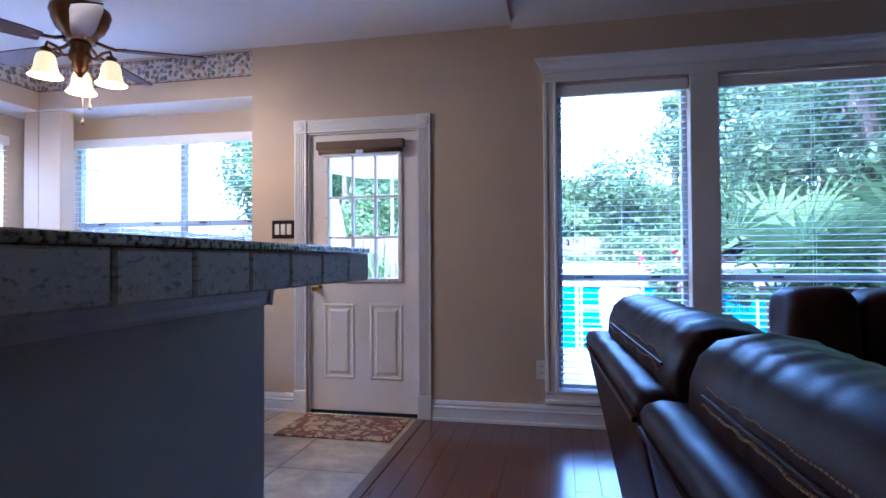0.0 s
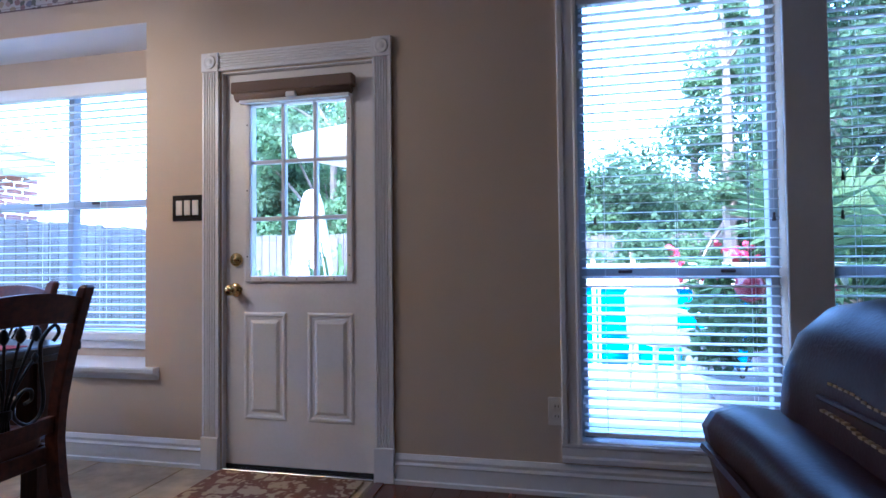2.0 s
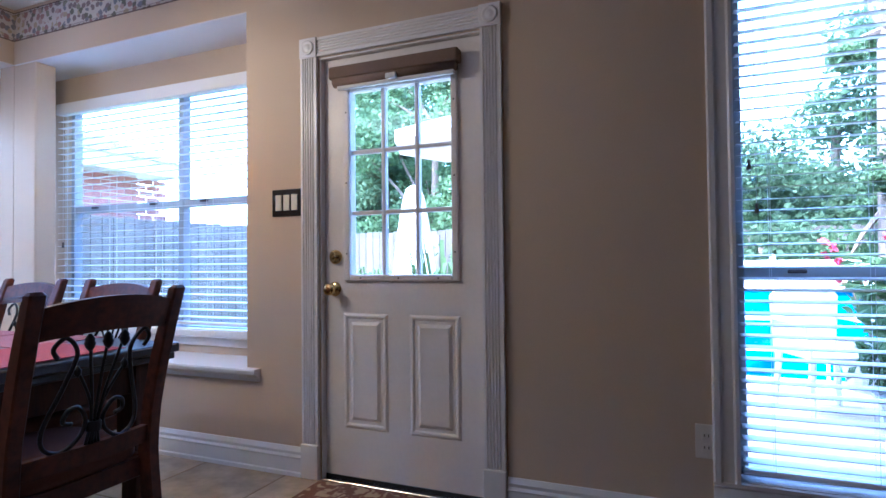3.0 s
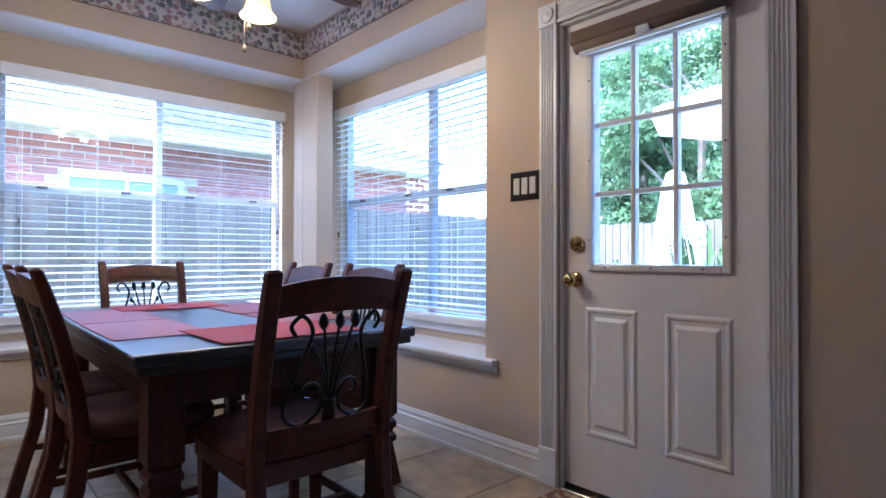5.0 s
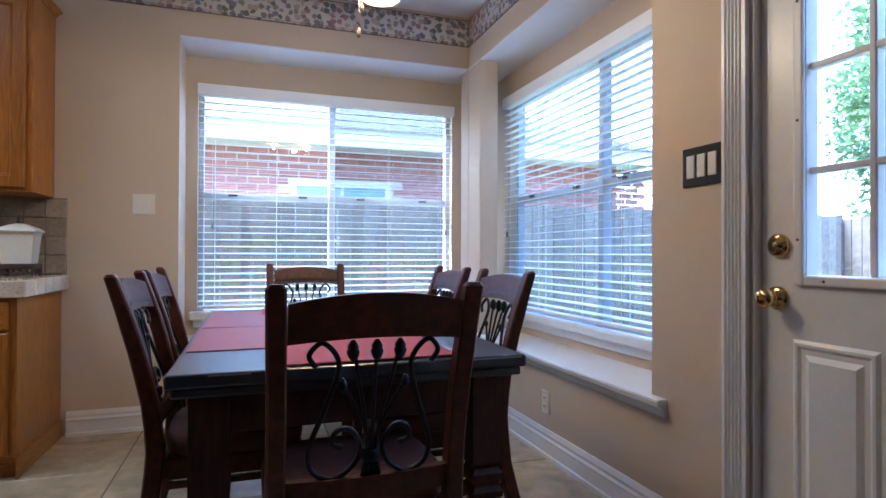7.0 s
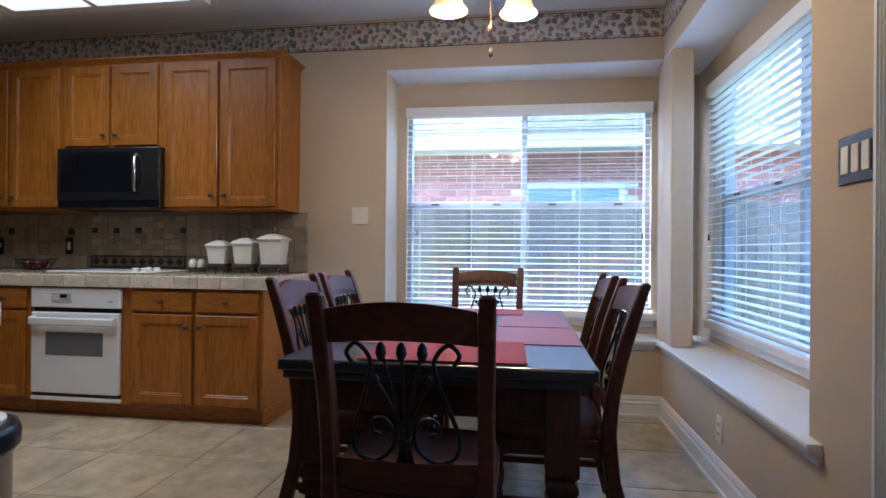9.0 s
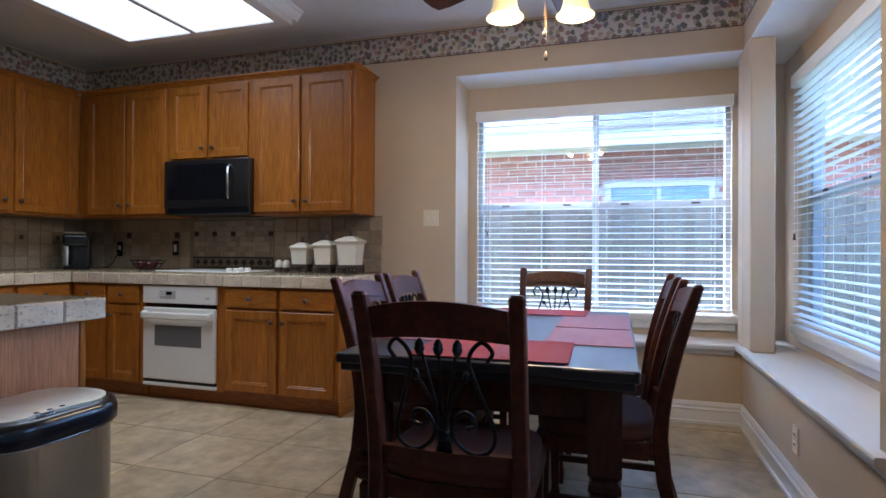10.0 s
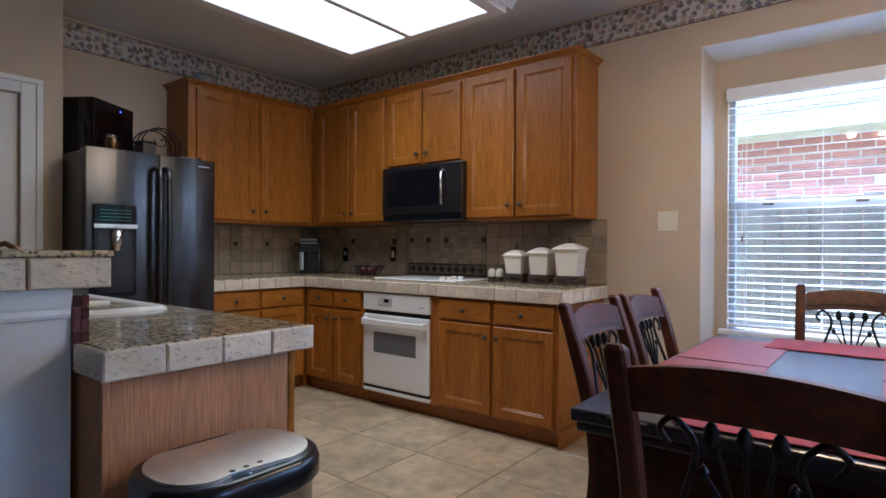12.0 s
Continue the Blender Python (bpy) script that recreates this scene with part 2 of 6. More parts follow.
TAN = material("tan_wall_paint", (0.57, 0.450, 0.318), 0.75, 0.05, 1.2, 130, 0.10, detail=0.08)
GREIGE = material("grey_wall_paint", (0.64, 0.60, 0.57), 0.75, 0.05, 1.2, 130, 0.10, detail=0.08)
CEIL = material("ceiling_paint", (0.72, 0.70, 0.67), 0.9, 0.03, 1.0, 160, 0.25, detail=0.06)
TRIM = material("white_trim_paint", (0.78, 0.76, 0.74), 0.35, 0.04, 2, 40, 0.03, detail=0.06)
DOORW = material("white_door_paint", (0.80, 0.75, 0.70), 0.38, 0.05, 2, 60, 0.05, detail=0.08)
TILE = material("beige_floor_tile", (0.47, 0.37, 0.235), 0.30, 0.26, 7, 15, 0.05, other=(0.33, 0.245, 0.145), island=0.10, detail=0.85)
GROUT = material("floor_grout", (0.20, 0.15, 0.10), 0.9, 0.1, 4, 120, 0.3)
PLANK = material("cherry_floor_plank", (0.135, 0.042, 0.024), 0.24, 0.2, 2.5, 14, 0.04, other=(0.07, 0.02, 0.013), stretch=(4, 0.35, 4), island=0.35, coat=0.3, detail=0.8)
OAK = material("honey_oak", (0.37, 0.134, 0.012), 0.36, 0.15, 2.2, 17, 0.05, other=(0.205, 0.062, 0.005), stretch=(6, 6, 0.45), island=0.12, coat=0.12, spec=0.35, detail=0.9)
OAKX = material("honey_oak_across", (0.37, 0.134, 0.012), 0.36, 0.15, 2.2, 17, 0.05, other=(0.205, 0.062, 0.005), stretch=(1.0, 1.0, 7), island=0.12, coat=0.12, spec=0.35, detail=0.9)
OAKP = material("pale_oak_veneer", (0.50, 0.225, 0.088), 0.5, 0.10, 2, 38, 0.08, other=(0.27, 0.105, 0.042), stretch=(7, 7, 0.3), detail=0.9)
CHAIRW = material("dark_stained_wood", (0.085, 0.022, 0.009), 0.42, 0.25, 3, 20, 0.05, other=(0.030, 0.009, 0.005), stretch=(2, 2, 2), spec=0.3, detail=0.8)
TABLEW = material("dark_table_wood", (0.060, 0.020, 0.010), 0.42, 0.2, 3, 18, 0.05, other=(0.022, 0.009, 0.006), stretch=(4, 4, 0.6), spec=0.25, detail=0.8)
TABTOP = material("satin_black_tabletop", (0.020, 0.019, 0.021), 0.34, 0.25, 2, 40, 0.04, stretch=(0.5, 5, 1), coat=0.45)
RUB = material("rubbed_edge_wood", (0.30, 0.20, 0.14), 0.5, 0.3, 12, 60, 0.1)
IRON = material("black_iron", (0.018, 0.017, 0.018), 0.38, 0.15, 10, 120, 0.1, metal=0.6)
SUEDE = material("brown_seat_suede", (0.11, 0.038, 0.024), 0.85, 0.2, 5, 160, 0.2)
LEATHER = material("dark_brown_leather", (0.026, 0.0085, 0.007), 0.40, 0.25, 6, 260, 0.08, spec=0.09)
STITCH = material("tan_thread", (0.33, 0.22, 0.12), 0.8, 0.1, 20, 200, 0.1)
MATRED = material("red_woven_mat", (0.36, 0.035, 0.04), 0.75, 0.1, 8, 300, 0.7, other=(0.22, 0.02, 0.025))
MATPINK = material("faded_red_woven_mat", (0.30, 0.085, 0.095), 0.55, 0.1, 8, 300, 0.7, other=(0.24, 0.05, 0.055))
GRANITE = material("brown_green_granite", (0.50, 0.40, 0.24), 0.16, 0.16, 14, 105, 0.0, other=(0.06, 0.055, 0.034), coat=0.2, detail=1.0, ramp_=(0.47, 0.60))
TRAV = material("travertine_edge_tile", (0.64, 0.53, 0.395), 0.55, 0.16, 9, 70, 0.8, other=(0.26, 0.20, 0.14), stretch=(1, 1.6, 1), island=0.18, detail=0.75, ramp_=(0.56, 0.68))
SPLASH = material("tumbled_stone_tile", (0.38, 0.295, 0.20), 0.55, 0.14, 8, 60, 0.4, other=(0.23, 0.17, 0.115), island=0.42, detail=0.6)
SPLASHG = material("backsplash_grout", (0.27, 0.22, 0.16), 0.9, 0.1, 8, 90, 0.3)
DARKTILE = material("dark_accent_tile", (0.045, 0.032, 0.026), 0.4, 0.2, 8, 60, 0.2)
MOSAIC = material("plum_glass_mosaic", (0.10, 0.035, 0.04), 0.15, 0.3, 20, 60, 0.0, island=0.9)
BLACKST = material("black_stainless", (0.075, 0.073, 0.078), 0.22, 0.08, 3, 200, 0.02, metal=0.85, stretch=(1, 1, 8))
BLACKPL = plain("black_plastic", (0.012, 0.012, 0.014), 0.25)
BLACKGL = plain("black_glass", (0.006, 0.006, 0.008), 0.05)
STEEL = material("brushed_steel", (0.62, 0.61, 0.60), 0.24, 0.06, 4, 150, 0.03, metal=1.0, stretch=(1, 1, 12))
STEELTOP = material("brushed_steel_lid", (0.86, 0.80, 0.70), 0.42, 0.06, 4, 150, 0.02, metal=1.0, stretch=(14, 1, 1))
WHITEAP = material("white_appliance_enamel", (0.78, 0.74, 0.68), 0.25, 0.03, 2, 50, 0.0, detail=0.05)
CERAMIC = material("cream_ceramic", (0.76, 0.70, 0.60), 0.25, 0.05, 5, 60, 0.03, detail=0.1)
BRASS = material("polished_brass", (0.72, 0.52, 0.22), 0.15, 0.1, 10, 80, 0.02, metal=1.0)
BRONZE = material("antique_bronze", (0.16, 0.085, 0.04), 0.32, 0.2, 8, 60, 0.1, metal=0.9)
PATINA = material("brown_cast_metal", (0.07, 0.045, 0.032), 0.5, 0.3, 20, 90, 0.5)
BLIND = material("white_blind_slat", (0.86, 0.86, 0.85), 0.45, 0.02, 2, 60, 0.0, detail=0.04)
VALANCE = material("brown_shade_fabric", (0.20, 0.135, 0.095), 0.85, 0.08, 6, 250, 0.4)
VINYL = material("white_vinyl", (0.75, 0.75, 0.74), 0.4, 0.04, 3, 60, 0.02, detail=0.06)
# white sash vinyl with its backlit shade put into the colour
SASH = material("white_vinyl_in_shade", (0.44, 0.45, 0.46), 0.45, 0.05, 3, 60, 0.02, detail=0.08)
PANE = glass("window_glass")
SCREEN = glass("insect_screen", (0.78, 0.79, 0.81))
SWITCHW = plain("cream_switch_plastic", (0.74, 0.68, 0.58), 0.35)
FENCE = material("weathered_fence_board", (0.27, 0.24, 0.21), 0.9, 0.2, 3, 24, 0.4, other=(0.14, 0.12, 0.11), stretch=(5, 5, 0.4), island=0.35, detail=0.8)
# the same boards for the back fences, their shade put into the colour
FENCED = material("shaded_weathered_board", (0.085, 0.072, 0.060), 0.9, 0.25, 3, 24, 0.4, other=(0.045, 0.038, 0.032), stretch=(5, 5, 0.4), island=0.35, detail=0.8)
BRICK = material("red_brick", (0.43, 0.19, 0.15), 0.9, 0.15, 10, 60, 0.4, island=0.35)
MORTAR = material("pale_mortar", (0.68, 0.63, 0.57), 0.95, 0.1, 6, 90, 0.3)
SHINGLE = material("grey_roof_shingle", (0.15, 0.15, 0.16), 0.95, 0.25, 2, 30, 0.5, stretch=(1, 1, 5))
LAWN = material("lawn", (0.09, 0.13, 0.035), 0.95, 0.3, 1.5, 60, 0.6)
DECK = material("pale_deck_board", (0.52, 0.42, 0.34), 0.75, 0.15, 3, 25, 0.2, stretch=(0.5, 5, 1), island=0.2)
POOLBLUE = material("blue_pool_liner", (0.025, 0.24, 0.62), 0.4, 0.1, 2, 20, 0.05)
BARK = material("tree_bark", (0.16, 0.12, 0.085), 0.95, 0.3, 5, 30, 0.8, stretch=(3, 3, 0.6))
LEAF = material("tree_leaf", (0.075, 0.115, 0.055), 0.6, 0.35, 1.2, 8, 0.0, other=(0.045, 0.075, 0.035), detail=0.8, spec=0.15)
LEAFB = material("light_tree_leaf", (0.10, 0.155, 0.065), 0.6, 0.35, 1.2, 8, 0.0, detail=0.6, spec=0.15)
PALM = material("palm_leaf", (0.085, 0.13, 0.05), 0.65, 0.25, 3, 20, 0.0, detail=0.4, spec=0.12)
CANVAS = material("white_canvas", (0.82, 0.80, 0.76), 0.9, 0.05, 5, 200, 0.2, detail=0.08)
CANVASR = material("faded_red_canvas", (0.74, 0.58, 0.52), 0.9, 0.08, 5, 200, 0.2)
for m_ in (CANVAS, CANVASR, LEAF, LEAFB, PALM):
    # light shines through cloth and leaves
    n_, l_ = m_.node_tree.nodes, m_.node_tree.links
    tr_, mx_ = n_.new("ShaderNodeBsdfTranslucent"), n_.new("ShaderNodeMixShader")
    mx_.inputs[0].default_value = 0.5
    l_.new(n_["Principled BSDF"].inputs["Base Color"].links[0].from_socket, tr_.inputs[0])
    l_.new(n_["Principled BSDF"].outputs[0], mx_.inputs[1])
    l_.new(tr_.outputs[0], mx_.inputs[2])
    l_.new(mx_.outputs[0], n_["Material Output"].inputs[0])

# ---- the large structure ----
XW, YN, H = -2.9, 5.0, 2.72          # west wall, north wall, kitchen ceiling
XO, YO = -3.25, 5.32                 # outer walls of the corner bay
XSTEP = 0.98                         # where the kitchen ceiling ends
YS, YP = -0.4, 0.03                 # kitchen south wall, pantry wall


def wall(name, axis, at, thick, a0, a1, z0, z1, holes, mat_, label):
    """A wall in the plane axis = at .. at + thick, between a0 and a1, with rectangular holes (a0, a1, z0, z1)."""
    us = sorted({a0, a1, *(u for h in holes for u in h[:2])})
    zs = sorted({z0, z1, *(z for h in holes for z in h[2:])})
    bm = bmesh.new()
    for u0, u1 in zip(us, us[1:]):
        for w0, w1 in zip(zs, zs[1:]):
            cu, cz = (u0 + u1) / 2, (w0 + w1) / 2
            if any(h[0] < cu < h[1] and h[2] < cz < h[3] for h in holes):
                continue
            if axis == "y":
                box(u0, u1, at, at + thick, w0, w1, bm=bm)
            else:
                box(at, at + thick, u0, u1, w0, w1, bm=bm)
    bmesh.ops.remove_doubles(bm, verts=bm.verts, dist=1e-5)
    ob = part(name, bm, mat_)
    return tagged(ob, label, "wall", kind="structure")


wall("wall_north", "y", YN, 0.14, -2.68, 6.4, 0, 4.3, [(-2.68, -0.97, 0.47, 2.36), (-0.515, 0.315, 0, 2.045), (1.28, 2.12, 0.235, 2.30), (2.29, 3.85, 0.235, 2.30)], TAN, "tan painted wall with the garden door and tall windows")
wall("wall_north_corner", "y", YN, 0.14, -2.9, -2.68, 0, H, [(-2.9, -2.68, 0.47, 2.36)], TAN, "tan painted wall below and above the bay corner")
wall("wall_west", "x", XW - 0.14, 0.14, YS - 0.14, 5.14, 0, H, [(3.13, 5.0, 0.47, 2.36)], TAN, "tan painted kitchen wall with a window bay")
wall("wall_bay_west", "x", XO - 0.12, 0.12, 3.0, YO + 0.12, 0, H, [(3.205, 5.00, 0.62, 2.16)], TAN, "tan painted outer wall of the window bay")
wall("wall_bay_north", "y", YO, 0.12, XO, -0.8, 0, H, [(-2.877, -0.98, 0.62, 2.16)], TAN, "tan painted outer wall of the window bay")
for nm, b in (("wall_bay_return_south", (XO, XW - 0.14, 3.0, 3.13, 0, H)), ("wall_bay_return_east", (-0.97, -0.80, YN + 0.14, YO, 0, H))):
    tagged(part(nm, box(*b), TAN), "tan painted return of the window bay", "wall", kind="structure")
tagged(part("ceiling_bay", boxes([(XO, XW - 0.141, 3.13, YO, 2.36, 2.46), (XW - 0.141, -0.97, YN + 0.141, YO, 2.36, 2.46)]), CEIL), "white painted soffit over the window bay", "ceiling", kind="structure")
tagged(part("ceiling_bay_lining", boxes([(XO, XW - 0.002, 3.132, YO, 2.354, 2.3595), (XW - 0.002, -0.972, YN + 0.002, YO, 2.354, 2.3595)]), CEIL), "white painted underside of the bay soffit", "ceiling", kind="structure")
tagged(part("column", box(-2.90, -2.68, YN, YN + 0.13, 0.50, 2.353, 0.006), TAN), "tan painted corner post between two bay windows", "column", kind="structure")
wall("wall_south", "y", YS - 0.14, 0.14, XW, -0.585, 0, H, [], TAN, "tan painted kitchen wall behind the refrigerator")
wall("wall_pantry", "y", YP - 0.12, 0.12, -0.585, 1.1, 0, 4.3, [(-0.37, 0.42, 0, 2.05)], TAN, "tan painted wall with a pantry door")
tagged(part("wall_pantry_end", box(-0.585, -0.505, YS - 0.14, YP - 0.12, 0, H), TAN), "tan painted end of the pantry wall", "wall", kind="structure")
wall("wall_living_west", "x", 1.1, 0.12, -3.4, YP - 0.12, 0, 4.3, [], TAN, "tan painted living room wall")
wall("wall_living_south", "y", -3.4, 0.12, 1.22, 6.4, 0, 4.3, [], TAN, "tan painted living room wall")
wall("wall_east", "x", 6.4, 0.14, -3.4, 5.14, 0, 4.3, [], TAN, "tan painted living room wall")
tagged(part("ceiling_kitchen", box(XW - 0.5, XSTEP, YS - 0.2, YN, H, H + 0.12), CEIL), "white textured kitchen ceiling", "ceiling", kind="structure")
tagged(part("ceiling_living", boxes([(XSTEP, 6.5, -3.5, 1.0, 4.05, 4.15)]), CEIL), "white living room ceiling", "ceiling", kind="structure")
tagged(part("ceiling_vault", extrude([(1.0, 4.05), (5.0, 2.695), (5.0, 2.80), (1.0, 4.15)], XSTEP, 6.5, "x"), CEIL), "white sloping living room ceiling", "ceiling", kind="structure")
tagged(part("wall_ceiling_step", box(XSTEP - 0.1, XSTEP, -0.2, YN, H + 0.12, 4.3), CEIL), "white upright face above the kitchen ceiling", "wall", kind="structure")
part("wall_pantry_back", box(-0.505, 1.1, -1.5, -1.42, 0, H), TAN)["kind"] = "structure"
# ground floors
floor_tile = tagged(part("floor_kitchen", box(XW - 0.02, 0.345, YS - 0.02, YN + 0.02, -0.06, -0.002), GROUT), "beige ceramic tile floor with dark grout", "floor", kind="structure")
floor_wood = tagged(part("floor_living", box(0.345, 6.4, -3.4, YN + 0.02, -0.06, -0.010), GROUT), "dark cherry plank floor", "floor", kind="structure")

# baseboards and mouldings
BASE = [(0, 0), (0.024, 0), (0.024, 0.018), (0.016, 0.022), (0.016, 0.085), (0.020, 0.092), (0.013, 0.104), (0.015, 0.118), (0.006, 0.140), (0, 0.140)]


def moulding(name, profile, p0, p1, out, mat_, label, cat="baseboard", parent=None):
    """A profile of (away from wall, up) run from p0 to p1 (x, y, z), standing off towards out (x, y)."""
    bm = bmesh.new()
    rings = [[bm.verts.new((p[0] + out[0] * u, p[1] + out[1] * u, p[2] + v)) for u, v in profile] for p in (p0, p1)]
    n = len(profile)
    for i in range(n):
        bm.faces.new((rings[0][i], rings[0][(i + 1) % n], rings[1][(i + 1) % n], rings[1][i]))
    bm.faces.new(rings[0])
    bm.faces.new(rings[1][::-1])
    ob = part(name, bm, mat_, parent)
    return ob if parent else tagged(ob, label, cat, kind="structure")


bl = "white moulded baseboard along a tan wall"
for nm, a, b, o in (("baseboard_bay", (-2.876, YN, 0), (-0.625, YN, 0), (0, -1)), ("baseboard_mid", (0.415, YN, 0), (6.4, YN, 0), (0, -1)), ("baseboard_west", (XW, 2.56, 0), (XW, YN, 0), (1, 0)), ("baseboard_pantry", (-0.585, YP, 0), (-0.482, YP, 0), (0, 1))):
    moulding(nm, BASE, a, b, o, TRIM, bl)
# bay seat: boards and their rounded front nosing
tagged(part("sill_bay", boxes([(XO + 0.002, XW - 0.001, 3.13, YO, 0.44, 0.500), (XW - 0.001, -0.972, YN + 0.002, YO - 0.002, 0.44, 0.500)]), TRIM), "white painted window seat ledge in the bay", "window sill", kind="structure")
NOSE = [(0, 0.442), (0.012, 0.442), (0.016, 0.462), (0.030, 0.474), (0.044, 0.482), (0.048, 0.500), (0.044, 0.508), (0, 0.508)]
moulding("trim_sill_north", NOSE, (-2.852, YN, 0), (-0.885, YN, 0), (0, -1), TRIM, "white moulded nosing of the bay ledge", "trim")
moulding("trim_sill_west", NOSE, (XW, 3.08, 0), (XW, 4.952, 0), (1, 0), TRIM, "white moulded nosing of the bay ledge", "trim")
# paper border
BORDER = border_material()
for nm, b in (("wallpaper_border_north", (XW + 0.004, -0.97, YN - 0.003, YN - 0.0005, 2.51, 2.70)), ("wallpaper_border_west", (XW + 0.0005, XW + 0.003, YS + 0.004, YN - 0.004, 2.51, 2.70)), ("wallpaper_border_south", (XW + 0.004, -0.59, YS + 0.0005, YS + 0.003, 2.51, 2.70))):
    tagged(part(nm, box(*b), BORDER), "cream wallpaper border printed with fruit and leaves", "wallpaper border", kind="structure")


# ---- windows with blinds ----
def window(name, axis, plane, a0, a1, z0, z1, mull, meet, label, deep=0.10, screens=False):
    """A vinyl window in the opening a0..a1, z0..z1. plane: the room face of the wall; the sash stands deep behind it."""
    w = thing(name, label, "window", kind="structure")
    s = 1 if axis == "y" else -1
    def bb(u0, u1, d0, d1, h0, h1, bev=0.003):
        lo, hi = sorted((plane + s * d0, plane + s * d1))
        return box(u0, u1, lo, hi, h0, h1, bev) if axis == "y" else box(lo, hi, u0, u1, h0, h1, bev)
    f = 0.035
    bm = bmesh.new()
    for r in ((a0, a0 + f, z0, z1), (a1 - f, a1, z0, z1), (a0 + f, a1 - f, z0, z0 + f), (a0 + f, a1 - f, z1 - f, z1)):
        join(bm, bb(r[0], r[1], deep, deep + 0.06, r[2], r[3]))
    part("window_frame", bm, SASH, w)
    cells = []
    cuts = [a0 + f, *(v for m in mull for v in (m - 0.022, m + 0.022)), a1 - f]
    for m in mull:
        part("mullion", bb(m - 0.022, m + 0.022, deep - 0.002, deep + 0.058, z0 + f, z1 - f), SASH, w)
    for u0, u1 in zip(cuts[::2], cuts[1::2]):
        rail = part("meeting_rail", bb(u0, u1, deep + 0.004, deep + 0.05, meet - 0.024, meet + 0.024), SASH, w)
        for k in (0.22, 0.78):
            uu = u0 + (u1 - u0) * k
            part("sash_lock", bb(uu - 0.03, uu + 0.03, deep - 0.012, deep + 0.004, meet + 0.002, meet + 0.016, 0.003), PATINA, rail, "dark metal sash lock")
        for h0, h1 in ((z0 + f, meet - 0.024), (meet + 0.024, z1 - f)):
            g = part("pane", bb(u0, u1, deep + 0.026, deep + 0.030, h0, h1, 0), PANE, w)
            g.visible_shadow = False
            if screens and (h0 < meet or u1 == cuts[-1]):
                g = part("insect_screen", bb(u0, u1, deep + 0.052, deep + 0.0525, h0, h1, 0), SCREEN, w, "fine dark insect screen")
                g.visible_shadow = False
    return w


def blind(name, axis, plane, a0, a1, z0, z1, pitch, label, tassels=(), off=0.045, tilt=-6, valance=0.075):
    """A horizontal blind: head valance, slats, bottom rail, ladder cords, tassels. off: how far the slats hang behind the wall's face."""
    b = thing(name, label, "window blind")
    s = 1 if axis == "y" else -1
    c = plane + s * off
    def bb(u0, u1, d0, d1, h0, h1, bev=0.002):
        lo, hi = sorted((c + s * d0, c + s * d1))
        return box(u0, u1, lo, hi, h0, h1, bev) if axis == "y" else box(lo, hi, u0, u1, h0, h1, bev)
    part("head_valance", bb(a0, a1, -0.036, -0.024, z1 - valance, z1, 0.004), BLIND, b)
    part("head_rail", bb(a0 + 0.01, a1 - 0.01, -0.022, 0.02, z1 - 0.05, z1 - 0.006), BLIND, b)
    part("bottom_rail", bb(a0 + 0.006, a1 - 0.006, -0.022, 0.022, z0, z0 + 0.018, 0.004), BLIND, b)
    z, L = z0 + 0.018 + pitch * 0.6, a1 - a0 - 0.016
    k = 0
    while z < z1 - valance + 0.01:
        jit = random.uniform(-0.0015, 0.0015)
        if axis == "y":
            m = pose((a0 + a1) / 2, c, z + jit, -tilt, 0, 0)
        else:
            m = pose(c, (a0 + a1) / 2, z + jit) @ pose(0, 0, 0, 0, 0, 90) @ pose(0, 0, 0, -tilt, 0, 0)
        piece("slat", L, 0.048, 0.003, 0.0008, BLIND, b, m)
        z += pitch
        k += 1
    n = max(2, round(L / 0.45))
    for i in range(n + 1):
        u = a0 + 0.11 + (a1 - a0 - 0.22) * i / n
        for d in (-0.025, 0.025):
            p = (u, c + s * d) if axis == "y" else (c + s * d, u)
            part("ladder_cord", tube([(*p, z0 + 0.01), (*p, z1 - 0.05)], 0.0011, 4), BLIND, b)
    for u, zz in tassels:
        p = (u, c - s * 0.033) if axis == "y" else (c - s * 0.033, u)
        cord = part("pull_cord", tube([(*p, zz), (*p, z1 - 0.05)], 0.0010, 4), BLIND, b)
        part("tassel", lathe([(0.003, 0.038), (0.006, 0.034), (0.005, 0.022), (0.009, 0.004), (0.007, 0)], 8, (*p, zz - 0.036)), PATINA, cord, "dark wooden cord tassel")
    return b


window("window_1", "x", XO, 3.205, 5.00, 0.62, 2.16, [4.095], 1.43, "white vinyl double window overlooking a fence and brick house", 0.045, True)
window("window_2", "y", YO, -2.877, -0.98, 0.62, 2.16, [-1.83], 1.43, "white vinyl double window overlooking the side yard", 0.045, True)
window("window_3", "y", YN, 1.28, 2.12, 0.235, 2.30, [], 0.985, "tall white window overlooking the pool", 0.085)
window("window_4", "y", YN, 2.29, 3.85, 0.235, 2.30, [], 0.985, "tall white window overlooking palms and trees", 0.085)
blind("window_blind", "x", XO, 3.205, 5.00, 0.675, 2.16, 0.0455, "white slatted blind, lowered and open, in the bay", [(4.93, 1.22), (3.30, 1.24)], off=-0.03)
blind("window_blind", "y", YO, -2.877, -0.985, 0.675, 2.16, 0.0455, "white slatted blind, lowered and open, in the bay", [(-2.80, 1.2)], off=-0.03)
blind("window_blind", "y", YN, 1.285, 2.115, 0.26, 2.285, 0.0415, "white slatted blind, lowered and open, tall window", [(1.33, 1.40), (1.352, 1.24), (2.08, 1.24)])
blind("window_blind", "y", YN, 2.295, 3.845, 0.26, 2.285, 0.0415, "white slatted blind, lowered and open, wide tall window", [(2.34, 1.40), (2.336, 1.24)])
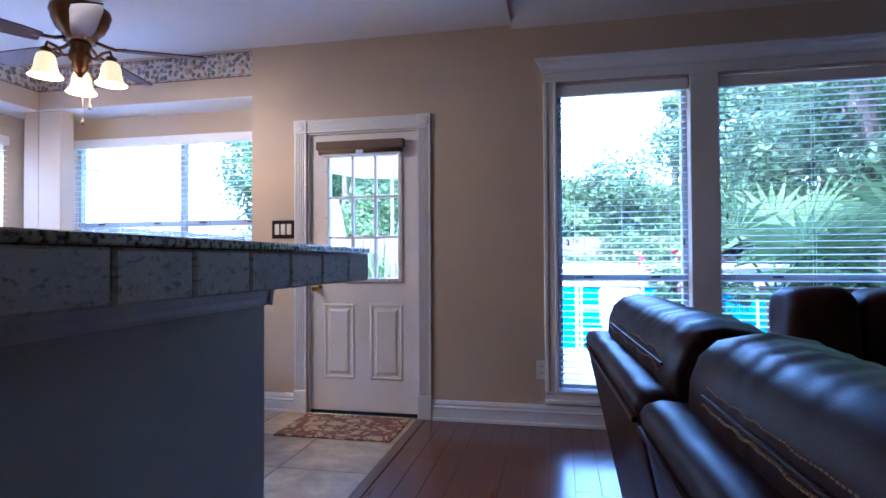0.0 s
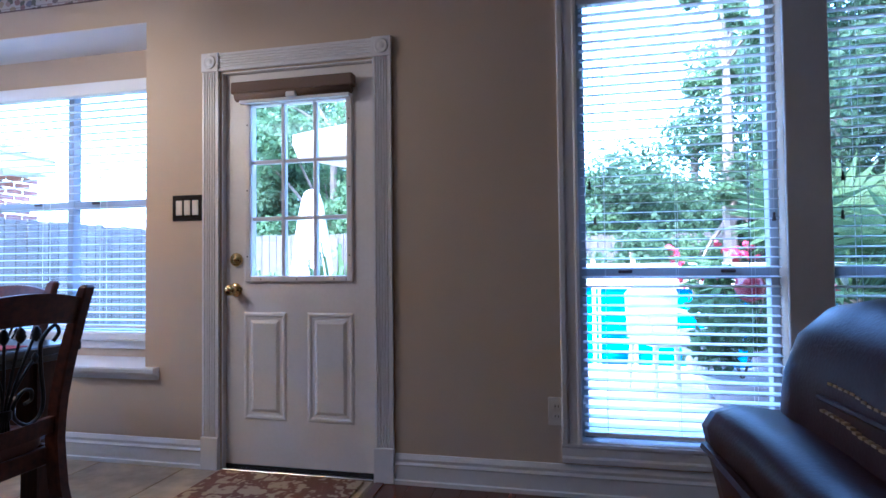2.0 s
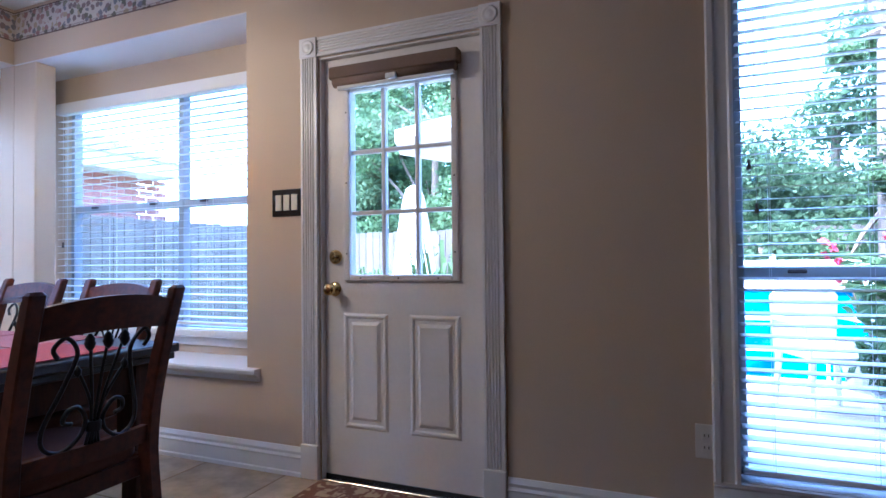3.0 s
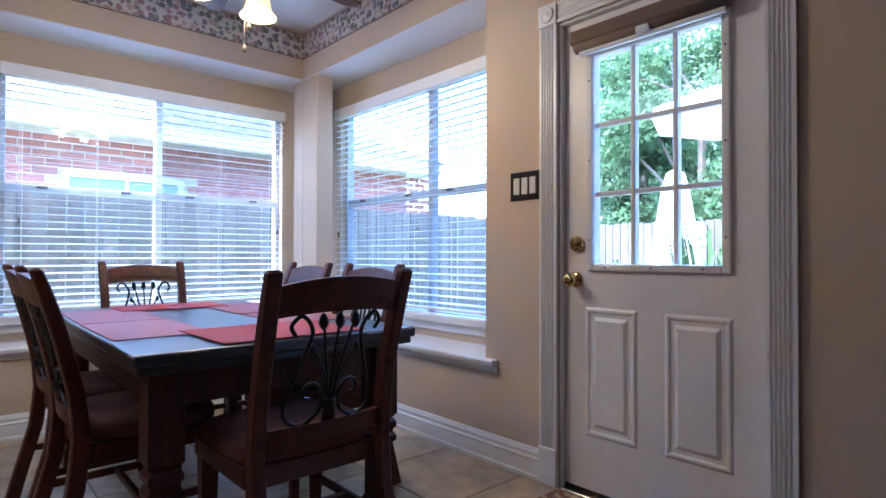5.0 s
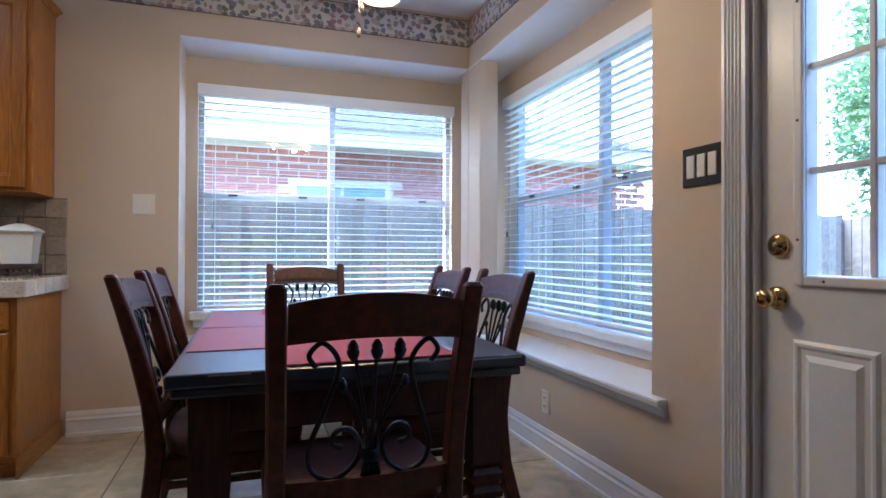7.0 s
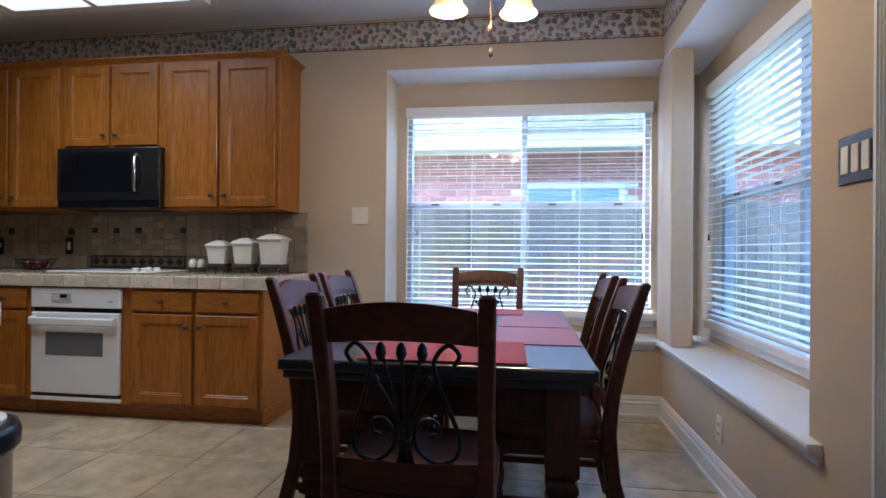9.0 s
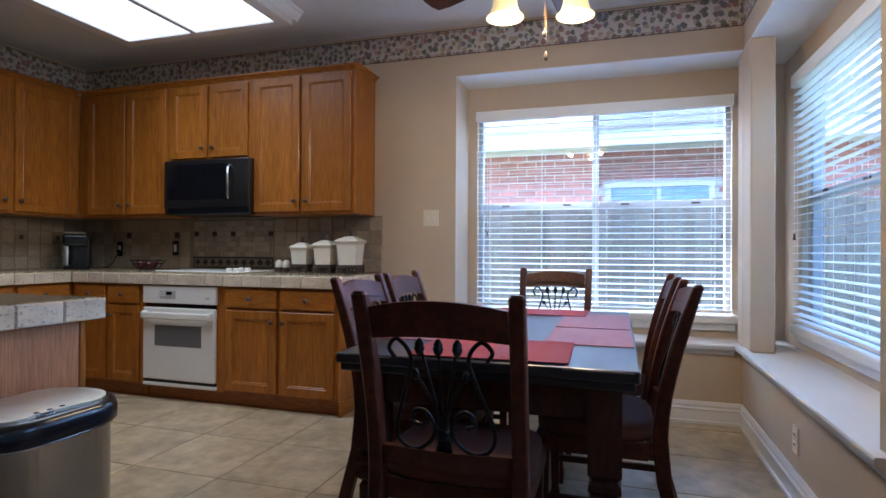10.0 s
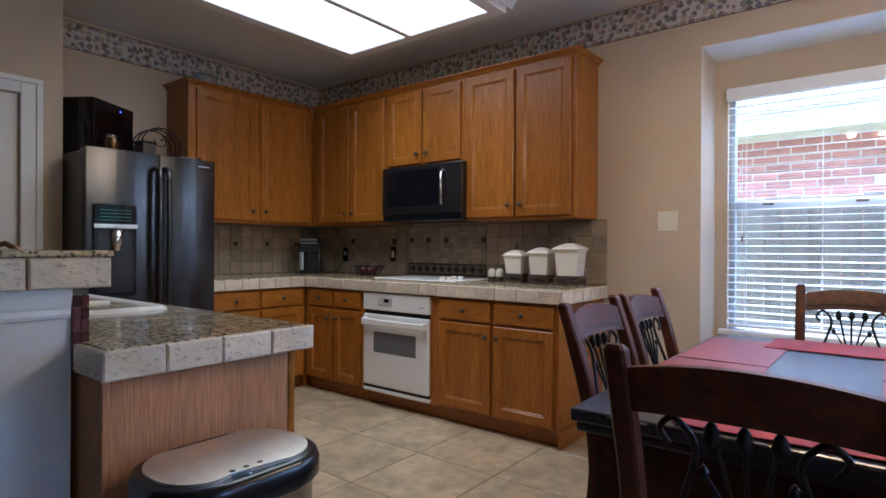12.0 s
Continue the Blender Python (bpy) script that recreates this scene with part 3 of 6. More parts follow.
# stools and aprons under the bay windows
for nm, b in (("trim_stool_west", (XO, XO + 0.06, 3.16, 5.04, 0.60, 0.655)), ("trim_stool_north", (-2.92, -0.972, YO - 0.06, YO, 0.60, 0.655))):
    tagged(part(nm, box(*b, 0.012, 2), TRIM), "white wooden stool under a bay window", "trim", kind="structure")
for nm, b in (("trim_apron_west", (XO, XO + 0.022, 3.18, 5.02, 0.548, 0.600)), ("trim_apron_north", (-2.90, -0.972, YO - 0.022, YO, 0.548, 0.600))):
    tagged(part(nm, box(*b, 0.006), TRIM), "white wooden apron under a bay window", "trim", kind="structure")

# casing of the tall windows: stepped boards, a broad mullion board and a crown
STEP = [(0, 0), (0.020, 0), (0.020, 0.012), (0.014, 0.020), (0.014, 0.055), (0.022, 0.064), (0.022, 0.082), (0.012, 0.088), (0, 0.088)]
case = thing("trim_window_casing", "white moulded casing with a crown round the tall windows", "trim", kind="structure")
def upright(name, profile, x0, sgn, z0, z1, parent):
    return part(name, extrude([(x0 + sgn * v, YN - u) for u, v in profile], z0, z1, "z"), TRIM, parent)
upright("side_casing", STEP, 1.28, -1, 0.235, 2.305, case)
upright("side_casing", STEP, 3.85, 1, 0.235, 2.305, case)
part("mullion_casing", box(2.12, 2.29, YN - 0.016, YN, 0.235, 2.302, 0.003), TRIM, case)
part("sill_casing", extrude([(YN - u, 0.235 - v) for u, v in STEP], 1.192, 3.938, "x"), TRIM, case)
part("head_casing", box(1.200, 3.930, YN - 0.018, YN, 2.305, 2.368, 0.003), TRIM, case)
CROWN = [(0, 2.368), (0.022, 2.368), (0.024, 2.378), (0.032, 2.384), (0.050, 2.410), (0.066, 2.422), (0.070, 2.436), (0.080, 2.440), (0.080, 2.452), (0, 2.452)]
bm = bmesh.new()
rings = []
for xs, sg in ((1.200, -1), (3.930, 1)):
    rings.append([bm.verts.new((xs + sg * (u - 0.018 if u > 0.018 else 0), YN - u, v)) for u, v in CROWN])
for i in range(len(CROWN)):
    bm.faces.new((rings[0][i], rings[0][(i + 1) % len(CROWN)], rings[1][(i + 1) % len(CROWN)], rings[1][i]))
bm.faces.new(rings[0]); bm.faces.new(rings[1][::-1])
part("crown", bm, TRIM, case)
part("jamb_lining", boxes([(1.272, 1.280, YN, YN + 0.14, 0.235, 2.30), (2.12, 2.128, YN, YN + 0.14, 0.235, 2.30), (2.282, 2.29, YN, YN + 0.14, 0.235, 2.30), (1.28, 3.85, YN + 0.0, YN + 0.14, 0.228, 0.238)]), TRIM, case)

# ---- garden door ----
door = thing("door_1", "white steel garden door with nine panes, shut", "door", kind="structure")
DX0, DX1, DZ0, DZ1, DY = -0.508, 0.308, 0.022, 2.036, YN + 0.030
gx0, gx1, gz0, gz1 = -0.362, 0.164, 0.985, 1.868
dm = boxes([(DX0, gx0, DY, DY + 0.045, DZ0, DZ1), (gx1, DX1, DY, DY + 0.045, DZ0, DZ1), (gx0, gx1, DY, DY + 0.045, DZ0, gz0), (gx0, gx1, DY, DY + 0.045, gz1, DZ1)])
bmesh.ops.remove_doubles(dm, verts=dm.verts, dist=1e-5)
leaf = part("door_leaf", dm, DOORW, door)
def panel_ring(x0, x1, z0, z1):
    """Raised panel: a sunk groove, a bevelled field."""
    bm = bmesh.new()
    steps = [(0, 0.0), (0.010, -0.006), (0.018, -0.006), (0.026, -0.001), (0.040, -0.001), (0.056, -0.009)]
    loops = [[bm.verts.new((x, DY + d, z)) for x, z in ((x0 + i, z0 + i), (x1 - i, z0 + i), (x1 - i, z1 - i), (x0 + i, z1 - i))] for i, d in steps]
    for a, b in zip(loops, loops[1:]):
        for k in range(4):
            bm.faces.new((a[k], a[(k + 1) % 4], b[(k + 1) % 4], b[k]))
    bm.faces.new(loops[-1])
    return bm
for x0, x1 in ((-0.405, -0.165), (-0.052, 0.198)):
    part("door_panel", panel_ring(x0, x1, 0.252, 0.800), DOORW, door)
gf = bmesh.new()
for r in ((gx0 - 0.032, gx0, gz0 - 0.030, gz1 + 0.030), (gx1, gx1 + 0.032, gz0 - 0.030, gz1 + 0.030), (gx0, gx1, gz0 - 0.030, gz0), (gx0, gx1, gz1, gz1 + 0.030)):
    box(r[0], r[1], DY - 0.014, DY, r[2], r[3], 0.006, 2, gf)
lite = part("glass_frame", gf, DOORW, door)
for k in range(3):
    for sx in (gx0 - 0.016, gx1 + 0.016):
        part("screw_cap", lathe([(0.004, 0), (0.004, 0.003)], 8, (sx, DY - 0.016, gz0 + 0.10 + k * 0.34), axis="y"), PATINA, lite)
    part("screw_cap", lathe([(0.004, 0), (0.004, 0.003)], 8, (gx0 + 0.06 + k * 0.2, DY - 0.016, gz0 - 0.016), axis="y"), PATINA, lite)
pw, ph = (gx1 - gx0) / 3, (gz1 - gz0) / 3
for i in (1, 2):
    part("muntin", box(gx0 + i * pw - 0.010, gx0 + i * pw + 0.010, DY + 0.004, DY + 0.040, gz0, gz1, 0.004), DOORW, door)
    part("muntin", box(gx0, gx1, DY + 0.006, DY + 0.038, gz0 + i * ph - 0.010, gz0 + i * ph + 0.010, 0.004), DOORW, door)
for i in range(3):
    for j in range(3):
        g = part("pane", box(gx0 + i * pw + 0.011, gx0 + (i + 1) * pw - 0.011, DY + 0.020, DY + 0.024, gz0 + j * ph + 0.011, gz0 + (j + 1) * ph - 0.011), PANE, door)
        g.visible_shadow = False
KNOB = [(0.034, 0), (0.035, -0.006), (0.026, -0.010), (0.012, -0.016), (0.012, -0.034), (0.022, -0.040), (0.029, -0.050), (0.028, -0.062), (0.018, -0.070), (0.004, -0.071)]
part("door_knob", lathe(KNOB, 20, (-0.452, DY, 0.915), axis="y"), BRASS, door, "polished brass door knob", True)
part("deadbolt", lathe([(0.034, 0), (0.035, -0.010), (0.028, -0.016), (0.014, -0.017), (0.014, -0.022), (0.003, -0.022)], 20, (-0.446, DY, 1.070), axis="y"), BRASS, door, "brass deadbolt", True)
for z in (0.22, 1.02, 1.80):
    part("hinge", tube([(DX1 + 0.004, DY - 0.004, z - 0.05), (DX1 + 0.004, DY - 0.004, z + 0.05)], 0.007, 8), STEEL, door)
part("sweep", box(DX0, DX1, DY - 0.004, DY + 0.02, 0.006, 0.022), BLACKPL, door, "black rubber door sweep")
part("threshold", box(-0.515, 0.315, YN - 0.01, YN + 0.14, -0.001, 0.006, 0.002), STEEL, door)
part("jamb", boxes([(-0.5155, -0.510, YN, YN + 0.14, 0, 2.045), (0.310, 0.3155, YN, YN + 0.14, 0, 2.045), (-0.51, 0.31, YN, YN + 0.14, 2.038, 2.046)]), TRIM, door)
# brown roller shade above the panes
shade = thing("roller_shade", "brown fabric roller shade rolled up on the door", "roller shade")
part("cassette", box(-0.437, 0.222, DY - 0.075, DY - 0.016, 1.915, 1.975, 0.008, 2), VALANCE, shade)
part("fabric_roll", lathe([(0.026, -0.42), (0.026, 0.205)], 16, (0, DY - 0.045, 1.906), axis="x"), VALANCE, shade, smooth=True)
part("hem_bar", box(-0.40, 0.20, DY - 0.060, DY - 0.035, 1.866, 1.884, 0.004), TRIM, shade)
part("bracket", box(-0.13, -0.075, DY - 0.078, DY - 0.016, 1.878, 1.905, 0.004), VINYL, shade, "clear plastic pull tab")
# fluted casing with rosette blocks
frame_ = thing("trim_door_casing", "white fluted door casing with rosette corner blocks", "trim", kind="structure")
def fluted(w, n=5, d=0.018):
    out = [(0, 0), (0, d)]
    for i in range(n):
        a, b = w * (0.12 + 0.76 * i / n), w * (0.12 + 0.76 * (i + 1) / n)
        out += [(a + 0.001, d), (a + 0.004, d - 0.006), (b - 0.004, d - 0.006), (b - 0.001, d)]
    return out + [(w, d), (w, 0)]
F = fluted(0.092)
for nm, x in (("side_casing", -0.617), ("side_casing", 0.317)):
    part(nm, extrude([(x + u, YN - v) for u, v in F], 0.165, 2.048, "z"), TRIM, frame_)
    part("plinth_block", box(x - 0.004, x + 0.096, YN - 0.028, YN, 0, 0.165, 0.003), TRIM, frame_)
    ros = part("rosette_block", box(x - 0.004, x + 0.096, YN - 0.024, YN, 2.048, 2.146, 0.003), TRIM, frame_)
    part("rosette", lathe([(0.036, 0), (0.036, -0.003), (0.030, -0.006), (0.024, -0.003), (0.020, -0.002), (0.012, -0.007), (0.003, -0.008)], 24, (x + 0.046, YN - 0.024, 2.097), axis="y"), TRIM, ros, smooth=True)
part("head_casing", extrude([(YN - v, 2.050 + u) for u, v in F], -0.521, 0.313, "x"), TRIM, frame_)

# pantry door, seen at its edge
pd = thing("door_2", "white panelled pantry door, shut, in a white casing", "door", (0.12, 0, 0), kind="structure")
part("door_leaf", box(-0.484, 0.294, YP - 0.06, YP - 0.025, 0.01, 2.045, 0.003), DOORW, pd)
for z0, z1 in ((0.2, 0.85), (1.0, 1.45), (1.55, 1.92)):
    part("door_panel", box(-0.38, -0.13, YP - 0.026, YP - 0.021, z0, z1, 0.004), DOORW, pd)
part("casing", boxes([(-0.60, -0.565, YP, YP + 0.020, 0, 2.112), (-0.565, -0.49, YP, YP + 0.013, 0, 2.112), (0.30, 0.40, YP, YP + 0.016, 0, 2.112), (-0.60, 0.40, YP, YP + 0.018, 2.114, 2.145), (-0.49, 0.30, YP, YP + 0.013, 2.05, 2.112)], 0.003), TRIM, pd)

# ---- floor pieces ----
T = 0.51
for i in range(-3, 5):
    for j in range(-5, 8):
        x0, y0 = -1.736 + i * T, 1.93 + j * T
        xa, xb, ya, yb = max(x0, XW + 0.001), min(x0 + T, 0.318), max(y0, YS), min(y0 + T, YN - 0.001)
        if xb - xa > 0.03 and yb - ya > 0.03:
            piece("tile", xb - xa - 0.007, yb - ya - 0.007, 0.005, 0.002, TILE, floor_tile, ((xa + xb) / 2, (ya + yb) / 2, -0.005 + random.uniform(0, 0.0006)))
tagged(part("trim_floor_strip", box(0.322, 0.368, YP, YN - 0.03, -0.002, 0.007, 0.003), PLANK), "dark cherry transition strip between tile and planks", "floor trim", kind="structure")
pw = 0.123
rows_ = int((3.6 - 0.37) / pw)
for i in range(int((6.4 - 0.37) / pw) + 1):
    x0 = 0.37 + i * pw
    y = YN - 0.002 + random.uniform(0, 0.9)
    while y > -3.3:
        ln = random.choice((0.6, 0.9, 1.2))
        ya, yb = max(y - ln, -3.3), min(y, YN - 0.002)
        if yb - ya > 0.02 and (yb > 1.2) and x0 < 4.2:
            piece("plank", pw - 0.0015, yb - ya - 0.0015, 0.010, 0.0012, PLANK, floor_wood, (x0 + pw / 2, (ya + yb) / 2, -0.010))
        y -= ln
tagged(part("floor_living_rest", boxes([(4.2 + 0.12, 6.4, -3.3, YN, -0.010, -0.001), (0.37, 4.25, -3.3, 1.3, -0.0105, -0.004)]), PLANK), "dark cherry plank floor", "floor", kind="structure")
sweep = tagged(part("trim_door_sweep", box(DX0 - 0.01, DX1 + 0.01, DY + 0.012, DY + 0.032, 0.001, 0.030, 0.003), BRONZE), "dark metal sweep under the garden door", "trim", kind="structure")

# ---- kitchen cabinets ----
def framed(u0, u1, z0, z1, y, rail=0.055, depth=0.019):
    """A cabinet door: stiles and rails round a sunk bead and a flat field, its front at y + depth."""
    bm = bmesh.new()
    f = y + depth
    steps = [(0, y), (0, f - 0.004), (0.004, f), (rail, f), (rail + 0.005, f - 0.005), (rail + 0.010, f - 0.003), (rail + 0.015, f - 0.008)]
    loops = [[bm.verts.new((x, d, z)) for x, z in ((u0 + i, z0 + i), (u1 - i, z0 + i), (u1 - i, z1 - i), (u0 + i, z1 - i))] for i, d in steps]
    for a, b in zip(loops, loops[1:]):
        for k in range(4):
            bm.faces.new((a[k], a[(k + 1) % 4], b[(k + 1) % 4], b[k]))
    bm.faces.new(loops[-1])
    bm.faces.new(loops[0][::-1])
    return bm


def knob(u, z, y, parent):
    part("knob", lathe([(0.008, 0), (0.006, 0.004), (0.006, 0.012), (0.014, 0.017), (0.016, 0.022), (0.012, 0.027), (0.003, 0.029)], 14, (u, y, z), axis="y"), PATINA, parent, "dark bronze knob", True)


def cabinet(name, label, loc, rz, w, d, z0, z1, doors=(), drawers=(), toe=0.0, crown=False, group=""):
    """A cabinet that stands with its back at local y = 0 and faces +y. doors: (u0, u1, z0, z1, knob u, knob z)."""
    c = thing(name, label, "cabinet", loc, rz, group)
    part("body", box(0, w, 0, d, z0 + toe, z1, 0.0015), OAK, c)
    if toe:
        part("toe_kick", box(0.001, w - 0.001, 0.002, d - 0.05, 0, toe), OAKX, c)
    for u0, u1, a, b, ku, kz in doors:
        dr = part("door", framed(u0, u1, a, b, d + 0.001), OAK, c)
        knob(ku, kz, d + 0.020, dr)
    for u0, u1, a, b in drawers:
        dr = part("drawer_front", box(u0, u1, d + 0.001, d + 0.020, a, b, 0.006, 2), OAKX, c)
        knob((u0 + u1) / 2, (a + b) / 2, d + 0.020, dr)
    return c


UB, UT, UD, BD = 1.350, 2.372, 0.33, 0.63
ul, bl_ = "honey oak wall cabinet with two framed doors", "honey oak base cabinet with doors below drawers"
def west(y1):
    return (XW + 0.002, y1, 0), -90
def pair(w, z0, z1, gap=0.012, low=True, m=0.022):
    h = w / 2
    kz = z0 + 0.075 if low else z1 - 0.075
    return [(m, h - gap, z0, z1, h - gap - 0.035, kz), (h + gap, w - m, z0, z1, h + gap + 0.035, kz)]

cabinet("wall_cabinet", ul + ", beside the window wall", *west(2.490), 0.860, UD, UB, UT, pair(0.860, UB + 0.02, UT - 0.02, m=0.03), group="wall cabinets")
cabinet("wall_cabinet", "short honey oak wall cabinet above the microwave", *west(1.628), 0.758, UD, 1.775, UT, pair(0.758, 1.795, UT - 0.02), group="wall cabinets")
cabinet("wall_cabinet", ul + ", in the kitchen corner", *west(0.868), 0.936, UD, UB, UT, pair(0.85, UB + 0.02, UT - 0.02), group="wall cabinets")
cabinet("wall_cabinet", ul + ", beside the refrigerator", (-2.565, YS + 0.002, 0), 0, 1.145, UD, UB, UT, [(0.03, 0.535, UB + 0.02, UT - 0.02, 0.50, UB + 0.10), (0.580, 1.085, UB + 0.02, UT - 0.02, 0.615, UB + 0.10)], group="wall cabinets")
CR = [(0, 0), (0.006, 0), (0.010, 0.010), (0.022, 0.020), (0.034, 0.026), (0.034, 0.034), (0, 0.034)]
crown_ = thing("cabinet_crown", "honey oak crown moulding along the wall cabinets", "moulding")
moulding("west_run", CR, (XW + UD + 0.002, YS + UD + 0.03, UT - 0.002), (XW + UD + 0.002, 2.490, UT - 0.002), (1, 0), OAKX, "", parent=crown_)
moulding("end_run", CR, (XW + 0.004, 2.491, UT - 0.002), (XW + UD + 0.034, 2.491, UT - 0.002), (0, 1), OAKX, "", parent=crown_)
moulding("south_run", CR, (XW + UD + 0.03, YS + UD + 0.002, UT - 0.002), (-1.417, YS + UD + 0.002, UT - 0.002), (0, 1), OAKX, "", parent=crown_)
moulding("side_run", CR, (-1.418, YS + 0.004, UT - 0.002), (-1.418, YS + UD + 0.034, UT - 0.002), (1, 0), OAKX, "", parent=crown_)

BT = 0.832
def base(w, k, m=0.03, gap=0.015):
    h = w / 2
    return ([(m, h - gap, 0.115, 0.672, h - gap - 0.03, 0.60), (h + gap, w - m, 0.115, 0.672, h + gap + 0.03, 0.60)], [(m, h - gap, 0.690, 0.818), (h + gap, w - m, 0.690, 0.818)])
d_, r_ = base(0.90, 0)
cabinet("base_cabinet", "honey oak base cabinet at the end of the worktop", *west(2.53), 0.90, BD, 0, BT, d_, r_, 0.10, group="base cabinets")
d_, r_ = base(0.60, 0)
cabinet("base_cabinet", "honey oak base cabinet with drawers in the corner", *west(0.925), 0.69, BD, 0, BT, *base(0.67, 0), 0.10, group="base cabinets")
cabinet("base_cabinet", "honey oak base cabinet with drawers beside the refrigerator", (-2.255, YS + 0.002, 0), 0, 0.86, BD, 0, BT, *base(0.86, 0), 0.10, group="base cabinets")
part_c = cabinet("base_cabinet", "honey oak filler cabinet in the blind corner", (XW + 0.002, YS + 0.002, 0), 0, 0.63, 0.61, 0, BT, group="base cabinets")
cabinet("base_cabinet", "honey oak surround of the built-in oven", *west(1.629), 0.702, BD - 0.004, 0, BT, toe=0.09, group="base cabinets")
tagged(part("trim_end_plinth", box(XW + 0.01, XW + BD + 0.008, 2.531, 2.541, 0, 0.10, 0.002), OAKX), "oak plinth strip on the cabinet end", "trim", kind="structure")

# worktops with stone edge tiles
def edge_run(parent, p0, p1, z0, z1, out, n, th=0.014):
    """A row of edge tiles from p0 to p1 (x, y), facing out."""
    a, b, o = Vector((*p0, 0)), Vector((*p1, 0)), Vector((*out, 0))
    L = (b - a).length
    ang = math.degrees(math.atan2(*(b - a).normalized().yx))
    side = 1 if (pose(0, 0, 0, 0, 0, ang).to_3x3() @ Vector((0, 1, 0))).dot(o) > 0 else -1
    t = L / n
    for i in range(n):
        c = a + (b - a) * ((i + 0.5) / n)
        m = pose(c.x, c.y, (z0 + z1) / 2, 0, 0, ang) @ (pose(0, 0, 0, -90, 0, 0) if side > 0 else pose(0, 0, 0, 90, 0, 0))
        piece("edge_tile", t - 0.003, z1 - z0, th, 0.003, TRAV, parent, m)


wt = thing("worktop", "brown granite worktop with a cream stone edge", "worktop")
part("slab", boxes([(XW + 0.003, XW + 0.652, YS + 0.653, 2.556, 0.835, 0.921), (XW + 0.003, -1.382, YS + 0.003, YS + 0.653, 0.835, 0.921)], 0.002), GRANITE, wt)
edge_run(wt, (XW + 0.652, YS + 0.668), (XW + 0.652, 2.570), 0.836, 0.913, (1, 0), 15)
edge_run(wt, (XW + 0.02, 2.556), (XW + 0.652, 2.556), 0.836, 0.913, (0, 1), 5)
edge_run(wt, (XW + 0.666, YS + 0.653), (-1.382, YS + 0.653), 0.836, 0.913, (0, 1), 6)

# backsplash
sp = thing("backsplash", "tumbled brown stone backsplash with a framed mosaic panel", "backsplash", kind="structure")
part("backing", boxes([(XW, XW + 0.006, YS, 2.555, 0.921, UB), (XW + 0.006, -1.40, YS, YS + 0.006, 0.921, UB)]), SPLASHG, sp)
def splash_tile(y, z, w, h, mat_=SPLASH, rot=0):
    piece("tile", w, h, 0.007, 0.002, mat_, sp, pose(XW + 0.006, y, z) @ pose(0, 0, 0, 90, 0, 90) @ pose(0, 0, 0, 0, 0, rot))
S = 0.1045
for j in range(4):
    z = 0.923 + S * (j + 0.5)
    for i in range(29):
        y = 2.555 - S * (i + 0.5)
        if 0.815 < y < 1.600:
            continue
        if (i + j) % 5 == 0 and j == 2 and y < 0.8:
            for a in (-1, 1):
                for b in (-1, 1):
                    splash_tile(y + a * S / 4, z + b * S / 4, S / 2 - 0.003, S / 2 - 0.003, DARKTILE if a == b == 1 else SPLASH)
        else:
            splash_tile(y, z, S - 0.004, S - 0.004)
    for i in range(14):
        x = -2.79 + S * (i + 0.5)
        if x < -1.45:
            m = pose(x, YS + 0.006, z) @ pose(0, 0, 0, -90, 0, 0)
            piece("tile", S - 0.004, S - 0.004, 0.007, 0.002, SPLASH, sp, m)
            if i % 3 == 1 and j == 2:
                piece("tile", 0.034, 0.034, 0.010, 0.002, DARKTILE, sp, m)
# mosaic panel above the cooktop: small tiles, dark insets, a row of diamonds
y0, y1 = 0.822, 1.598
for k in range(7):
    z = 1.052 + k * 0.042
    y = y0 + 0.006
    while y < y1 - 0.02:
        w = random.choice((0.046, 0.046, 0.092))
        w = min(w, y1 - y)
        dark = k == 4 and int(round((y - y0) / 0.046)) % 4 == 0
        splash_tile(y + w / 2, z, (0.046 if dark else w) - 0.003, 0.039, DARKTILE if dark else SPLASH)
        y += 0.046 if dark else w
for k in range(10):
    yy = 0.866 + k * 0.0765
    splash_tile(yy, 0.985, 0.042, 0.042, DARKTILE, 45)
for z in (0.944, 1.024):
    splash_tile((y0 + y1) / 2, z, 0.776, 0.011, DARKTILE)
for yy in (0.824, 1.598):
    splash_tile(yy, 0.985, 0.010, 0.09, DARKTILE)


def wall_plate(name, label, cat, loc, rz, w, h, mat_, bits, bitmat):
    """A cover plate whose back lies at local y = 0, facing -y. bits: (u, z, w, h, depth)."""
    o = thing(name, label, cat, loc, rz)
    part("cover_plate", box(-w / 2, w / 2, -0.007, 0, -h / 2, h / 2, 0.003, 2), mat_, o)
    for u, z, a, b, d, nm in bits:
        part(nm, box(u - a / 2, u + a / 2, -0.007 - d, -0.006, z - b / 2, z + b / 2, 0.0015), bitmat, o)
    return o


def outlet_bits():
    return [(0, 0.022, 0.030, 0.028, 0.003, "socket"), (0, -0.022, 0.030, 0.028, 0.003, "socket")]


def slots(o):
    for z in (0.022, -0.022):
        for u in (-0.007, 0.007):
            part("slot", box(u - 0.0015, u + 0.0015, -0.0115, -0.0095, z - 0.004, z + 0.006), BLACKPL, o)


